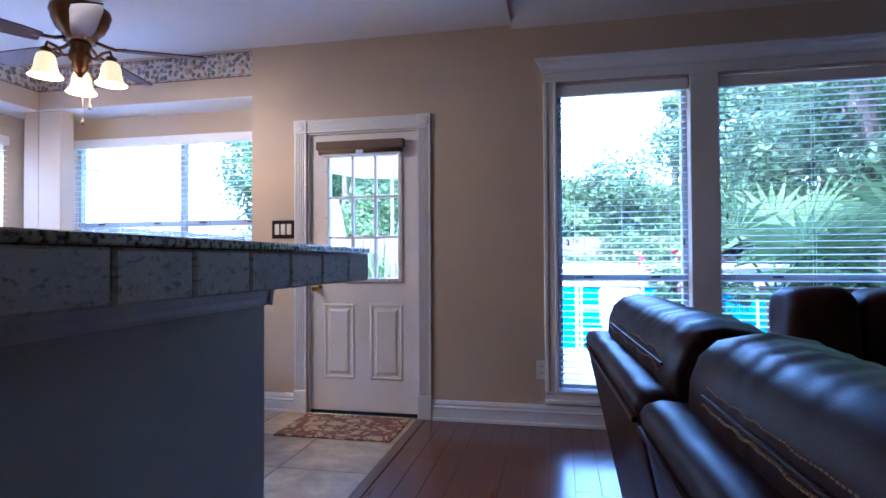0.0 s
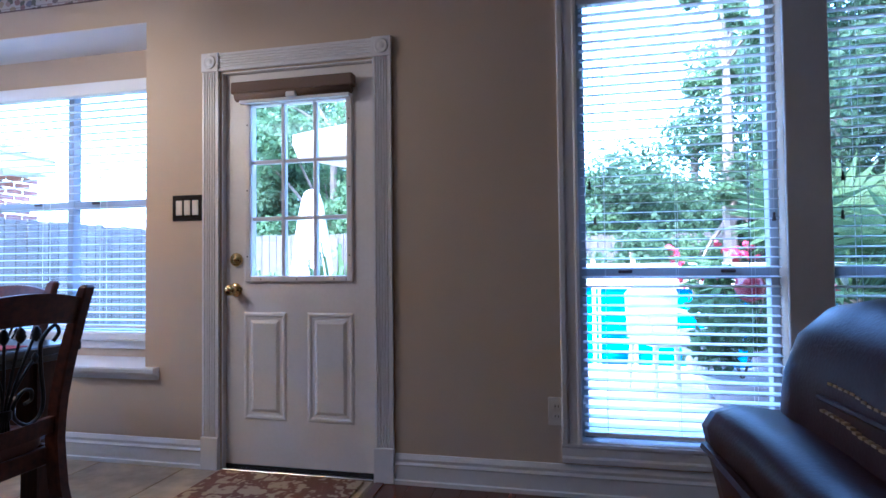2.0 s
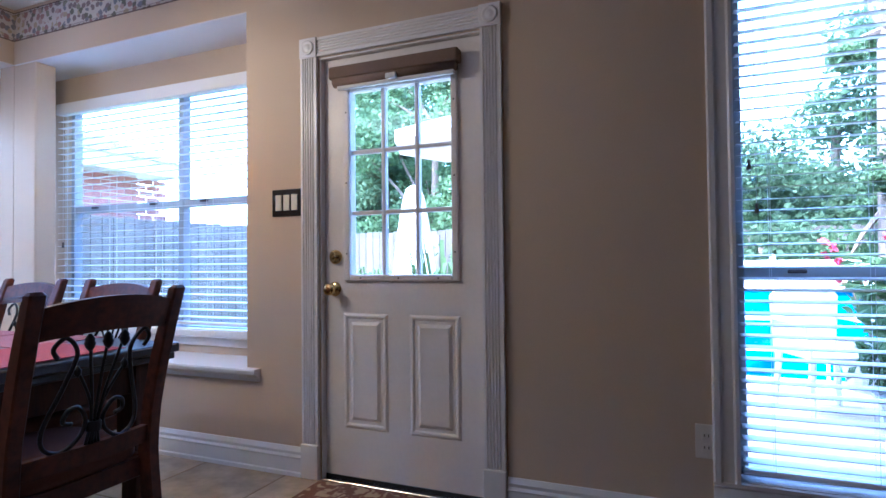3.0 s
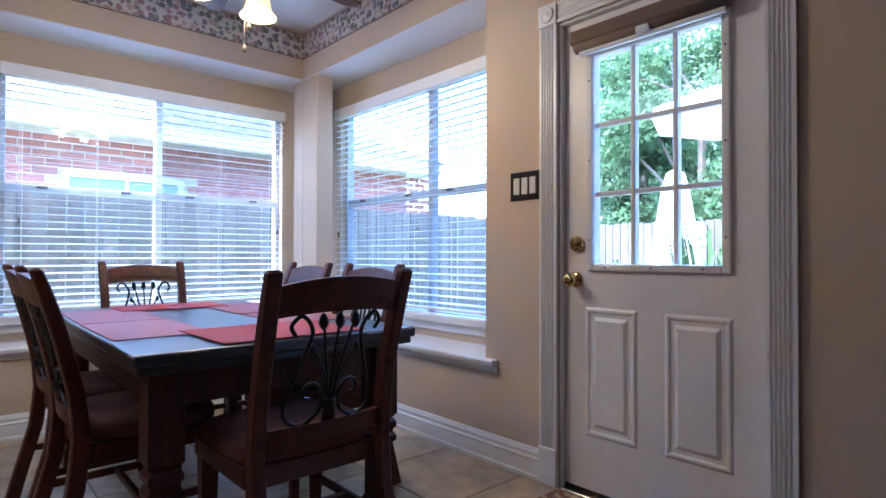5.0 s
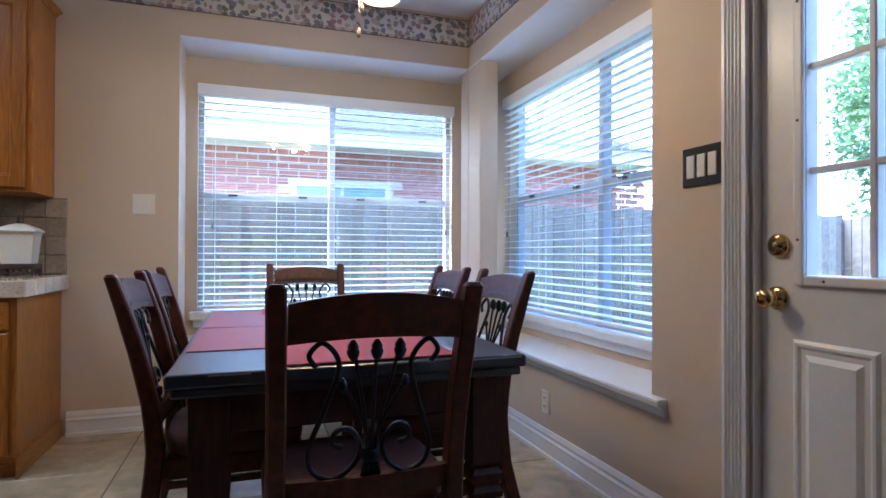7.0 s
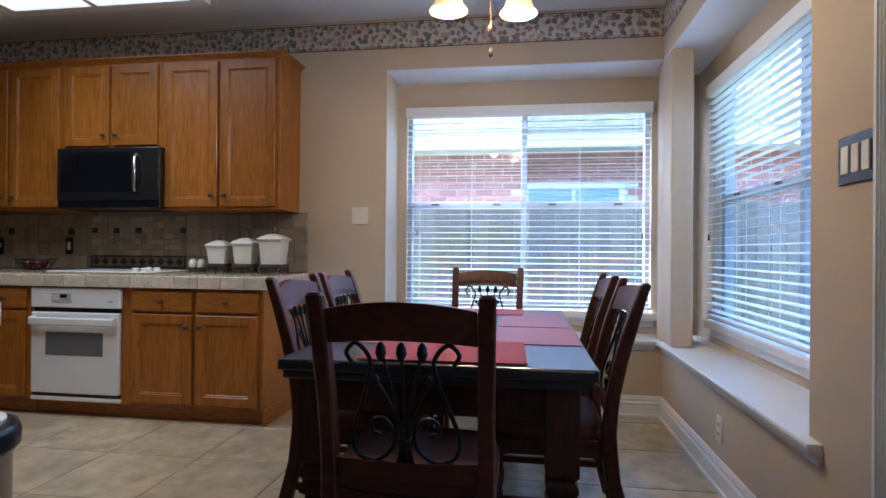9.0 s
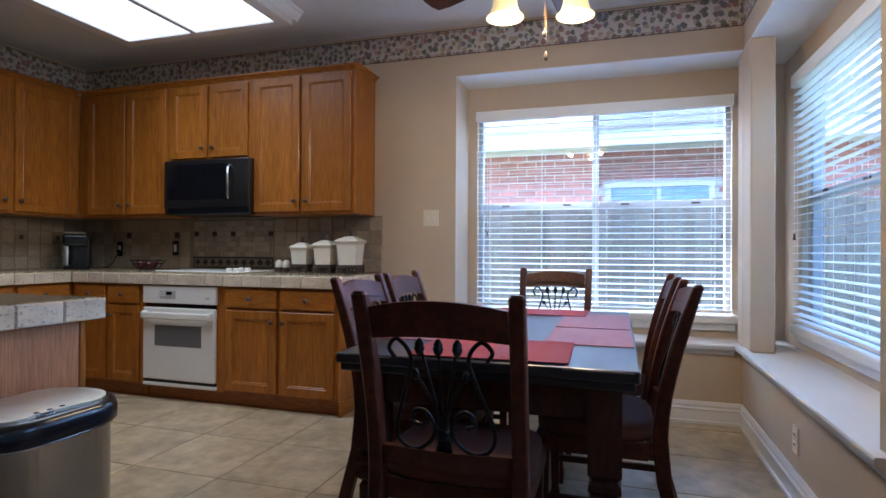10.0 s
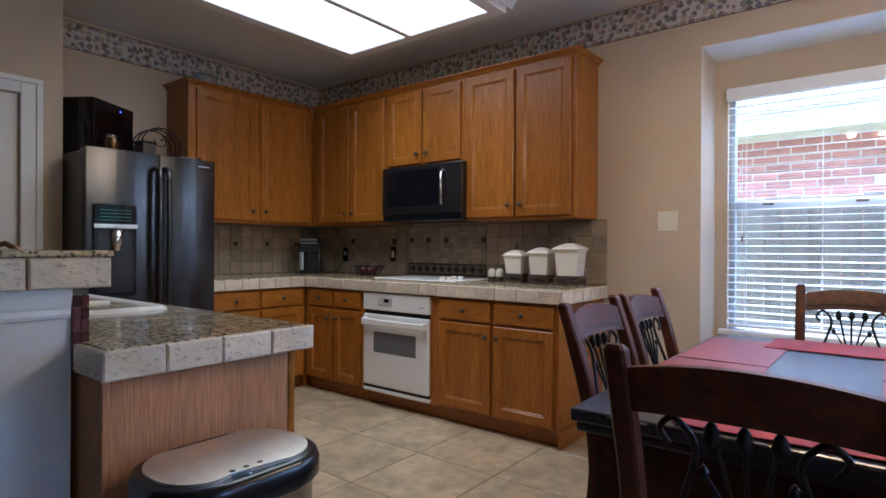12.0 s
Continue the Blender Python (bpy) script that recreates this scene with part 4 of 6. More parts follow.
slots(wall_plate("wall_outlet", "white double wall outlet near the floor by the tall window", "outlet", (1.171, YN, 0.372), 0, 0.075, 0.125, SWITCHW, outlet_bits(), SWITCHW))
slots(wall_plate("wall_outlet", "white double wall outlet under the bay ledge", "outlet", (-1.780, YN, 0.276), 0, 0.072, 0.118, SWITCHW, outlet_bits(), SWITCHW))
wall_plate("light_switch", "black plate with three cream rocker switches", "light switch", (-0.712, YN, 1.345), 0, 0.180, 0.135, BLACKPL, [(u, 0, 0.036, 0.078, 0.005, "rocker") for u in (-0.048, 0, 0.048)], SWITCHW)
wall_plate("light_switch", "white plate with two toggle switches", "light switch", (XW, 2.942, 1.328), 90, 0.118, 0.120, SWITCHW, [(u, 0, 0.009, 0.024, 0.008, "toggle") for u in (-0.024, 0.024)], SWITCHW)
for y, z in ((0.03, 1.09), (0.64, 1.10)):
    wall_plate("wall_outlet", "black wall outlet plate on the stone backsplash", "outlet", (XW + 0.0135, y, z), 90, 0.062, 0.125, BLACKPL, [(0, 0.0, 0.03, 0.062, 0.003, "socket")], SWITCHW)
wall_plate("wall_outlet", "black wall outlet plate on the stone backsplash", "outlet", (-1.46, YS + 0.0135, 1.10), 180, 0.062, 0.125, BLACKPL, outlet_bits(), BLACKPL)

# ---- ceiling light box ----
LX0, LX1, LY0, LY1, LZ = -2.29, -0.92, 0.75, 2.15, 2.605
lb = thing("ceiling_light", "white framed fluorescent ceiling light with two lit panels", "ceiling light")
FRM = [(LX0, LX1, LY0, 0.84), (LX0, LX1, 1.395, 1.435), (LX0, LX1, 2.07, LY1), (LX0, -2.205, 0.84, 1.395), (LX0, -2.205, 1.435, 2.07), (-1.00, LX1, 0.84, 1.395), (-1.00, LX1, 1.435, 2.07)]
part("frame", boxes([(a, b, c, d, LZ, LZ + 0.02) for a, b, c, d in FRM]), TRIM, lb)
part("housing", boxes([(LX0, LX1, LY0, LY0 + 0.02, LZ + 0.02, H), (LX0, LX1, LY1 - 0.02, LY1, LZ + 0.02, H), (LX0, LX0 + 0.02, LY0 + 0.02, LY1 - 0.02, LZ + 0.02, H), (LX1 - 0.02, LX1, LY0 + 0.02, LY1 - 0.02, LZ + 0.02, H)]), TRIM, lb)
LC = [(0, 0), (0.010, 0), (0.014, 0.012), (0.040, 0.045), (0.055, 0.052), (0.058, 0.070), (0, 0.070)]
moulding("crown", LC, (LX0 - 0.055, LY1, H - 0.072), (LX1 + 0.055, LY1, H - 0.072), (0, 1), TRIM, "", parent=lb)
moulding("crown", LC, (LX0 - 0.055, LY0, H - 0.072), (LX1 + 0.055, LY0, H - 0.072), (0, -1), TRIM, "", parent=lb)
moulding("crown", LC, (LX1, LY0 - 0.04, H - 0.072), (LX1, LY1 + 0.04, H - 0.072), (1, 0), TRIM, "", parent=lb)
PANELGLOW = plain("lit_diffuser", (1.0, 0.95, 0.86), 0.6, glow=GLOW_PANEL)
for c, d in ((0.84, 1.395), (1.435, 2.07)):
    part("diffuser", box(-2.205, -1.00, c, d, LZ + 0.014, LZ + 0.020), PANELGLOW, lb, "lit milky diffuser")
    tl = new("panel_lamp", bpy.data.lights.new("panel_lamp", "AREA"))
    tl.data.shape, tl.data.size, tl.data.size_y, tl.data.spread = "RECTANGLE", 1.18, 0.54, radians(125)
    tl.data.energy, tl.data.color = PANEL_WATT, (1.0, 0.93, 0.82)
    tl.location = (-1.6025, (c + d) / 2, LZ + 0.008)
part("backing", box(LX0 + 0.02, LX1 - 0.02, LY0 + 0.02, LY1 - 0.02, H - 0.012, H - 0.004), TRIM, lb)

# ---- ceiling fan with a light kit ----
fx, fy = -1.45, 3.935
fan = thing("ceiling_fan", "bronze ceiling fan with wooden blades and three lit bell shades", "ceiling fan", (fx, fy, 0.042))
part("downrod", lathe([(0.016, 2.56), (0.016, 2.676)], 12), BRONZE, fan, smooth=True)
part("canopy", lathe([(0.030, 2.620), (0.065, 2.645), (0.075, 2.677)], 20), BRONZE, fan, smooth=True)
part("motor", lathe([(0.02, 2.58), (0.11, 2.57), (0.155, 2.545), (0.16, 2.52), (0.150, 2.50), (0.148, 2.48), (0.125, 2.43), (0.095, 2.40), (0.085, 2.36), (0.02, 2.355)], 32), BRONZE, fan, smooth=True)
hub = part("light_hub", lathe([(0.05, 2.36), (0.062, 2.34), (0.050, 2.315), (0.058, 2.29), (0.060, 2.26), (0.040, 2.235), (0.046, 2.21), (0.030, 2.185), (0.010, 2.15)], 24), BRONZE, fan, smooth=True)
for k in range(5):
    a = 29 + 72 * k
    m = pose(0, 0, 0, 0, 0, a)
    arm = tube([m @ Vector(p) for p in ((0.08, 0, 2.365), (0.13, 0.0, 2.345), (0.18, 0.015, 2.335), (0.24, 0, 2.335))], 0.010, 8)
    ar = part("blade_arm", arm, BRONZE, fan, smooth=True)
    out = [(0.20, -0.045), (0.30, -0.060), (0.60, -0.075), (0.675, -0.068), (0.69, -0.03), (0.69, 0.03), (0.675, 0.068), (0.60, 0.075), (0.30, 0.060), (0.20, 0.045)]
    b = extrude(out, -0.004, 0.004, "z")
    bmesh.ops.transform(b, matrix=m @ pose(0, 0, 2.33) @ pose(0, 0, 0, 12, 0, 0), verts=b.verts)
    part("blade", b, CHAIRW, fan, "dark wooden blade")
SHADEGLOW = plain("lit_glass_shade", (1.0, 0.70, 0.27), 0.35, glow=GLOW_SHADE)
for k in range(3):
    a = radians(12 + 120 * k)
    c, s_ = math.cos(a), math.sin(a)
    part("lamp_arm", tube([(0.045 * c, 0.045 * s_, 2.27), (0.09 * c, 0.09 * s_, 2.255), (0.13 * c, 0.13 * s_, 2.29), (0.175 * c, 0.175 * s_, 2.30), (0.182 * c, 0.182 * s_, 2.275), (0.182 * c, 0.182 * s_, 2.25)], 0.009, 8), BRONZE, fan, smooth=True)
    part("socket_cup", lathe([(0.010, 2.275), (0.030, 2.262), (0.032, 2.235)], 16, (0.182 * c, 0.182 * s_, 0)), BRONZE, fan, smooth=True)
    sh = bmesh.new()
    prof = [(0.034, 2.240), (0.052, 2.225), (0.062, 2.195), (0.066, 2.160), (0.078, 2.130), (0.100, 2.108), (0.098, 2.104), (0.074, 2.126), (0.061, 2.160), (0.056, 2.195), (0.046, 2.220), (0.03, 2.235)]
    prof = [(0.86 * r_, z_) for r_, z_ in prof]
    part("shade", lathe(prof, 24, (0.182 * c, 0.182 * s_, 0)), SHADEGLOW, fan, "lit frosted amber glass shade", True)
    lamp = new("fan_bulb", bpy.data.lights.new("fan_bulb", "POINT"))
    lamp.data.energy, lamp.data.color, lamp.data.shadow_soft_size = BULB, (1.0, 0.72, 0.42), 0.03
    lamp.location = (fx + 0.182 * c, fy + 0.182 * s_, 2.127)
for dx, zz in ((0.0, 1.905), (0.05, 1.99)):
    ch = part("pull_chain", tube([(dx, 0.02, 2.20), (dx, 0.02, zz)], 0.0010, 5), BRONZE, fan)
    part("chain_bob", lathe([(0.002, zz + 0.012), (0.009, zz - 0.008), (0.010, zz - 0.020), (0.004, zz - 0.030)], 10, (dx, 0.02, 0)), PATINA, ch, smooth=True)

# ---- appliances ----
ov = thing("oven", "white built-in oven under the worktop", "oven", (XW + BD + 0.002, 1.580, 0), -90)
w = 0.64
part("body", box(0, w, -0.45, -0.006, 0.10, 0.828, 0.002), WHITEAP, ov)
cp = part("control_panel", box(0.0, w, -0.004, 0.022, 0.700, 0.826, 0.006, 2), WHITEAP, ov)
part("display", box(0.345, 0.485, 0.021, 0.0245, 0.735, 0.792, 0.001), plain("grey_control_field", (0.42, 0.41, 0.39), 0.4), cp)
part("clock", box(0.375, 0.425, 0.0242, 0.0255, 0.762, 0.785), BLACKGL, cp)
for k in range(6):
    part("button", box(0.437 + 0.015 * (k % 3), 0.447 + 0.015 * (k % 3), 0.0242, 0.0260, 0.752 + 0.018 * (k // 3), 0.762 + 0.018 * (k // 3)), WHITEAP, cp)
for k in range(2):
    part("button", box(0.525, 0.545, 0.021, 0.0250, 0.738 + 0.030 * k, 0.752 + 0.030 * k, 0.001), WHITEAP, cp)
part("maker_mark", box(0.05, 0.085, 0.0215, 0.0228, 0.740, 0.748), plain("grey_mark", (0.25, 0.25, 0.25), 0.5), cp)
part("vent_gap", box(0.012, w - 0.012, -0.004, 0.006, 0.672, 0.698), BLACKPL, ov)
od = part("oven_door", box(0.006, w - 0.006, -0.004, 0.026, 0.150, 0.670, 0.008, 2), WHITEAP, ov)
part("window", box(0.115, w - 0.115, 0.0255, 0.0275, 0.395, 0.545, 0.0008), plain("dim_oven_glass", (0.16, 0.155, 0.15), 0.08), od, "grey glass oven window")
hd = part("handle", box(0.02, w - 0.02, 0.048, 0.068, 0.590, 0.640, 0.009, 2), WHITEAP, od)
for u in (0.02, w - 0.05):
    part("bracket", box(u, u + 0.03, 0.024, 0.055, 0.590, 0.645, 0.004), WHITEAP, hd)
part("lower_vent", box(0.01, w - 0.01, -0.004, 0.010, 0.128, 0.148), BLACKPL, ov)
part("kick_strip", box(0.0, w, -0.004, 0.020, 0.102, 0.127, 0.004), WHITEAP, ov)

mw = thing("microwave", "black stainless microwave under the wall cabinet", "microwave", (XW + 0.004, 1.668, 0), -90)
w, d = 0.775, 0.40
part("body", box(0, w, 0, d, 1.355, 1.772, 0.004), BLACKPL, mw)
md = part("door", box(0.0, 0.765, d, d + 0.018, 1.405, 1.768, 0.005, 2), BLACKST, mw)
part("window", box(0.20, 0.735, d + 0.017, d + 0.0195, 1.465, 1.735, 0.001), BLACKGL, md, "dark glass window")
part("control_strip", box(0.02, 0.755, d, d + 0.016, 1.358, 1.402, 0.003), BLACKGL, mw)
part("handle", tube([(0.165, d + 0.016, 1.46), (0.155, d + 0.045, 1.49), (0.15, d + 0.056, 1.59), (0.155, d + 0.045, 1.69), (0.165, d + 0.016, 1.72)], 0.011, 10), STEEL, md, "brushed steel handle", True)

FX0, FX1, FY1, FH = -1.388, -0.596, 0.38, 1.737
fr = thing("refrigerator", "black stainless french-door refrigerator with an ice dispenser", "refrigerator", (FX0, YS + 0.005, 0))
w, d = FX1 - FX0, FY1 - YS - 0.005
part("body", box(0.0, w, 0, d - 0.06, 0.02, FH - 0.012, 0.006), plain("dark_grey_case", (0.03, 0.03, 0.033), 0.35), fr)
part("hinge_cover", box(0.02, w - 0.02, d - 0.16, d - 0.07, FH - 0.012, FH + 0.012, 0.004), BLACKPL, fr)
mid = w * 0.47
def swell(u0, u1, z0, z1):
    n = 8
    out = [(u0, d - 0.055)] + [(u0 + (u1 - u0) * i / n, d - 0.012 + 0.012 * math.sin(math.pi * i / n)) for i in range(n + 1)] + [(u1, d - 0.055)]
    return extrude(out, z0, z1, "z")
rd = part("right_door", swell(0.002, mid - 0.003, 0.62, FH), BLACKST, fr)
ld = part("left_door", swell(mid + 0.003, w - 0.002, 0.62, FH), BLACKST, fr)
dw = part("freezer_drawer", swell(0.002, w - 0.002, 0.08, 0.61), BLACKST, fr)
part("handle", tube([(0.06, d + 0.004, 0.545), (0.06, d + 0.05, 0.55), (w - 0.06, d + 0.05, 0.55), (w - 0.06, d + 0.004, 0.545)], 0.012, 8), STEEL, dw)
for u, par in ((mid - 0.028, rd), (mid + 0.028, ld)):
    part("handle", tube([(u, d + 0.002, 0.72), (u, d + 0.046, 0.735), (u, d + 0.054, 0.80), (u, d + 0.056, 1.20), (u, d + 0.054, 1.57), (u, d + 0.046, 1.635), (u, d + 0.002, 1.65)], 0.016, 12), BLACKST, par, "tall black steel handle", True)
dx0, dx1 = w - 0.272, w - 0.034
dis = part("dispenser", boxes([(dx0, dx1, d - 0.01, d + 0.010, 0.86, 1.405)], 0.004), BLACKGL, ld, "black ice and water dispenser")
part("recess", box(dx0 + 0.02, dx1 - 0.02, d + 0.006, d + 0.012, 0.88, 1.24, 0.001), BLACKPL, dis)
part("tray_bar", box(dx0 - 0.003, dx1 + 0.003, d + 0.004, d + 0.020, 1.262, 1.290, 0.003), STEEL, dis)
part("chute", lathe([(0.030, 1.255), (0.036, 1.19), (0.026, 1.13), (0.008, 1.125)], 14, ((dx0 + dx1) / 2, d + 0.02, 0)), STEEL, dis, smooth=True)
for k in range(4):
    part("display_bar", box(dx0 + 0.03, dx1 - 0.03, d + 0.009, d + 0.0115, 1.31 + 0.02 * k, 1.3125 + 0.02 * k), plain("green_display_line", (0.05, 0.20, 0.22), 0.3), dis)
part("maker_mark", box(0.05, 0.13, d - 0.004, d + 0.0075, 1.690, 1.696), STEEL, rd)

# things on the refrigerator
wb = thing("ice_maker", "glossy black appliance box on top of the refrigerator", "appliance", (-0.80, -0.13, FH + 0.012), 34)
part("case", box(-0.20, 0.20, -0.16, 0.16, 0, 0.345, 0.010, 2), BLACKGL, wb)
part("front_strip", box(-0.19, 0.19, 0.160, 0.164, 0.275, 0.33, 0.001), BLACKPL, wb)
part("power_light", box(-0.06, -0.045, 0.163, 0.1655, 0.302, 0.308), plain("blue_led", (0.1, 0.15, 1.0), 0.3, glow=0.15), wb)
wr = thing("wine_rack", "dark wire wine rack on the refrigerator", "wine rack", (-1.155, 0.02, FH + 0.012))
for k in range(3):
    part("hoop", tube([(0.13 * math.cos(t), -0.07 + 0.07 * k, 0.10 + 0.12 * math.sin(t)) for t in [math.pi * (-0.15 + 1.3 * i / 16) for i in range(17)]], 0.005, 6), IRON, wr)
for u, zz in ((-0.115, 0.05), (0.115, 0.05), (-0.08, 0.19), (0.08, 0.19), (0, 0.215)):
    part("rod", tube([(u, -0.09, zz), (u, 0.09, zz)], 0.004, 6), IRON, wr)
for u in (-0.115, 0.115):
    part("foot", tube([(u, -0.07, 0.05), (u * 1.1, -0.07, 0.004), (u * 1.1, 0.07, 0.004), (u, 0.07, 0.05)], 0.004, 6), IRON, wr)
part("scroll", tube([(0.05 * math.cos(t) * t / 6, 0.075, 0.13 + 0.05 * math.sin(t) * t / 6) for t in [i * 0.4 for i in range(17)]], 0.004, 6), IRON, wr)
wk = thing("wicker_box", "small dark wicker box on the refrigerator", "box", (-1.06, 0.06, FH + 0.012), 12)
part("basket", box(-0.05, 0.05, -0.05, 0.05, 0, 0.11, 0.008, 2), PATINA, wk)
part("rim", boxes([(-0.054, 0.054, -0.054, 0.054, 0.10, 0.114)], 0.004), IRON, wk)
ck = thing("corkscrew", "metal bottle opener lying on the refrigerator", "bottle opener", (-1.27, 0.22, FH + 0.012))
part("barrel", tube([(-0.06, 0.02, 0.012), (0.05, 0.0, 0.012)], 0.010, 10), PATINA, ck)
part("grip", tube([(-0.06, -0.02, 0.012), (-0.06, 0.06, 0.012)], 0.009, 8), BLACKPL, ck)
jr = thing("glass_jar", "small amber glass jar with a metal lid", "jar", (-0.77, 0.27, FH + 0.001))
part("jar", lathe([(0.03, 0), (0.034, 0.01), (0.034, 0.065), (0.026, 0.078), (0.026, 0.082)], 16), BRONZE, jr, smooth=True)
part("lid", lathe([(0.029, 0.082), (0.029, 0.098), (0.01, 0.100)], 16), STEEL, jr)
# bowl on top of the cabinets
bw = thing("glass_bowl", "clear round bowl on top of the wall cabinet", "bowl", (-1.63, YS + 0.17, UT + 0.001))
part("bowl", lathe([(0.05, 0), (0.09, 0.02), (0.105, 0.07), (0.095, 0.115), (0.075, 0.135), (0.072, 0.132), (0.09, 0.11), (0.10, 0.07), (0.085, 0.025), (0.04, 0.008)], 28), material("smoky_glass", (0.30, 0.28, 0.25), 0.1, 0.1, 4, 40, 0), bw, smooth=True)

# ---- peninsula: half wall with a raised bar, lower worktop, oak end ----
PY0 = 0.80
hw = wall("wall_peninsula", "x", 0.186, 0.319, PY0, 2.55, 0, 1.064, [], GREIGE, "grey painted half wall under the raised bar")
bar = thing("bar_top", "granite bar top with a rough cream stone edge", "bar top")
part("slab", box(0.129, 0.772, PY0 - 0.02, 2.576, 1.066, 1.132, 0.002), GRANITE, bar)
part("top_layer", box(0.112, 0.789, PY0 - 0.02, 2.593, 1.1325, 1.147, 0.004, 2), GRANITE, bar, "polished dark granite top with a thin lip")
ys = [PY0 - 0.02, 0.835, 0.985, 1.13, 1.28, 1.425, 1.57, 1.718, 1.862, 2.007, 2.147, 2.291, 2.445, 2.590]
for a, b in zip(ys, ys[1:]):
    piece("edge_tile", b - a - 0.004, 0.068, 0.014, 0.004, TRAV, bar, pose(0.772, (a + b) / 2, 1.097) @ pose(0, 0, 0, 90, 0, 90))
for a, b in ((0.115, 0.279), (0.279, 0.445), (0.445, 0.61), (0.61, 0.771)):
    piece("edge_tile", b - a - 0.004, 0.068, 0.014, 0.004, TRAV, bar, pose((a + b) / 2, 2.576, 1.097) @ pose(0, 0, 0, -90, 0, 0))
TM = [(0, 0), (0.006, 0), (0.009, 0.008), (0.009, 0.020), (0.012, 0.026), (0.020, 0.050), (0.022, 0.068), (0, 0.068)]
moulding("trim_bar_side", TM, (0.505, PY0, 0.996), (0.505, 2.571, 0.996), (1, 0), TRIM, "white moulding under the bar top", "trim")
moulding("trim_bar_end", TM, (0.190, 2.55, 0.996), (0.526, 2.55, 0.996), (0, 1), TRIM, "white moulding under the bar top", "trim")
pc = thing("peninsula_cabinet", "pale oak peninsula cabinet with a plain end panel", "cabinet")
part("body", box(-0.301, 0.172, PY0, 2.670, 0.10, 0.869, 0.002), OAKP, pc)
part("end_panel", box(-0.301, 0.172, 2.671, 2.685, 0.0, 0.869, 0.002), OAKP, pc)
part("corner_post", box(-0.324, -0.302, 2.650, 2.687, 0.0, 0.869, 0.003), OAK, pc)
part("toe_kick", box(-0.27, 0.16, PY0 + 0.01, 2.66, 0, 0.10), OAKX, pc)
pt = thing("peninsula_worktop", "brown granite worktop with a pale stone edge", "worktop")
part("slab", box(-0.349, 0.172, PY0 - 0.01, 2.710, 0.871, 0.939, 0.002), GRANITE, pt)
for a, b in ((0.052, 0.186), (-0.085, 0.052), (-0.223, -0.085), (-0.363, -0.223)):
    piece("edge_tile", abs(b - a) - 0.003, 0.064, 0.014, 0.004, TRAV, pt, pose((a + b) / 2, 2.710, 0.904) @ pose(0, 0, 0, -90, 0, 0))
for k in range(13):
    piece("edge_tile", 0.150, 0.064, 0.014, 0.004, TRAV, pt, pose(-0.349, 2.634 - 0.153 * k, 0.904) @ pose(0, 0, 0, 90, 0, -90))
piece("edge_tile", 0.166, 0.064, 0.013, 0.004, TRAV, pt, pose(0.172, 2.640, 0.904) @ pose(0, 0, 0, 90, 0, 90))
ms = thing("mosaic_splash", "plum glass mosaic strip between bar and worktop", "backsplash", kind="structure")
part("backing", box(0.152, 0.185, PY0, 2.549, 0.941, 1.063), SPLASHG, ms)
part("end_backing", box(0.154, 0.1855, 2.5505, 2.556, 0.905, 1.063), SPLASHG, ms)
for i in range(2):
    for j in range(5):
        piece("mosaic_tile", 0.016, 0.026, 0.004, 0.001, MOSAIC, ms, pose(0.1605 + 0.0175 * i, 2.557, 0.920 + 0.028 * j) @ pose(0, 0, 0, -90, 0, 0))
for k in range(40):
    for j in range(2):
        piece("mosaic_tile", 0.036, 0.028, 0.004, 0.001, MOSAIC, ms, pose(0.152, 2.525 - 0.038 * k, 0.968 + 0.036 * j) @ pose(0, 0, 0, 90, 0, -90))
sk = thing("sink", "white drop-in double sink in the peninsula worktop", "sink")
def rim_loop(sk_x0, sk_x1, sk_y0, sk_y1):
    bm = bmesh.new()
    cx, cy, w_, d_2 = (sk_x0 + sk_x1) / 2, (sk_y0 + sk_y1) / 2, sk_x1 - sk_x0, sk_y1 - sk_y0
    steps = [(0, 0.936, 0.05), (0.0, 0.945, 0.05), (0.010, 0.951, 0.05), (0.045, 0.951, 0.04), (0.055, 0.943, 0.035), (0.062, 0.905, 0.03)]
    loops = [[bm.verts.new((x, y, z)) for x, y in rounded(w_ - 2 * i, d_2 - 2 * i, r, 4, cx, cy)] for i, z, r in steps]
    n = len(loops[0])
    for a, b in zip(loops, loops[1:]):
        for k in range(n):
            bm.faces.new((a[k], a[(k + 1) % n], b[(k + 1) % n], b[k]))
    bm.faces.new(loops[-1])
    return bm
part("rim", rim_loop(-0.290, 0.120, 1.22, 2.04), WHITEAP, sk, smooth=True)
part("divider", box(-0.24, 0.07, 1.62, 1.66, 0.910, 0.949, 0.010, 2), WHITEAP, sk)
fc = thing("faucet", "dark bronze arched faucet at the sink", "faucet", (0.10, 1.42, 0.950))
part("spout", tube([(0, 0, 0), (0, 0, 0.16), (-0.02, 0, 0.20), (-0.06, 0.02, 0.215), (-0.10, 0.03, 0.19), (-0.11, 0.035, 0.16)], 0.011, 10), BRONZE, fc, smooth=True)
part("base", lathe([(0.028, 0), (0.026, 0.012), (0.014, 0.03)], 16), BRONZE, fc, smooth=True)
part("lever", tube([(0, 0, 0.13), (0.015, 0.06, 0.16), (0.02, 0.09, 0.155)], 0.006, 8), BRONZE, fc, smooth=True)
mouse = thing("computer_mouse", "black mouse lying on the bar top", "mouse", (0.30, 1.62, 1.148))
part("shell", soft(-0.03, 0.03, -0.05, 0.05, 0, 0.034, 5, 2.6), BLACKPL, mouse, smooth=True)
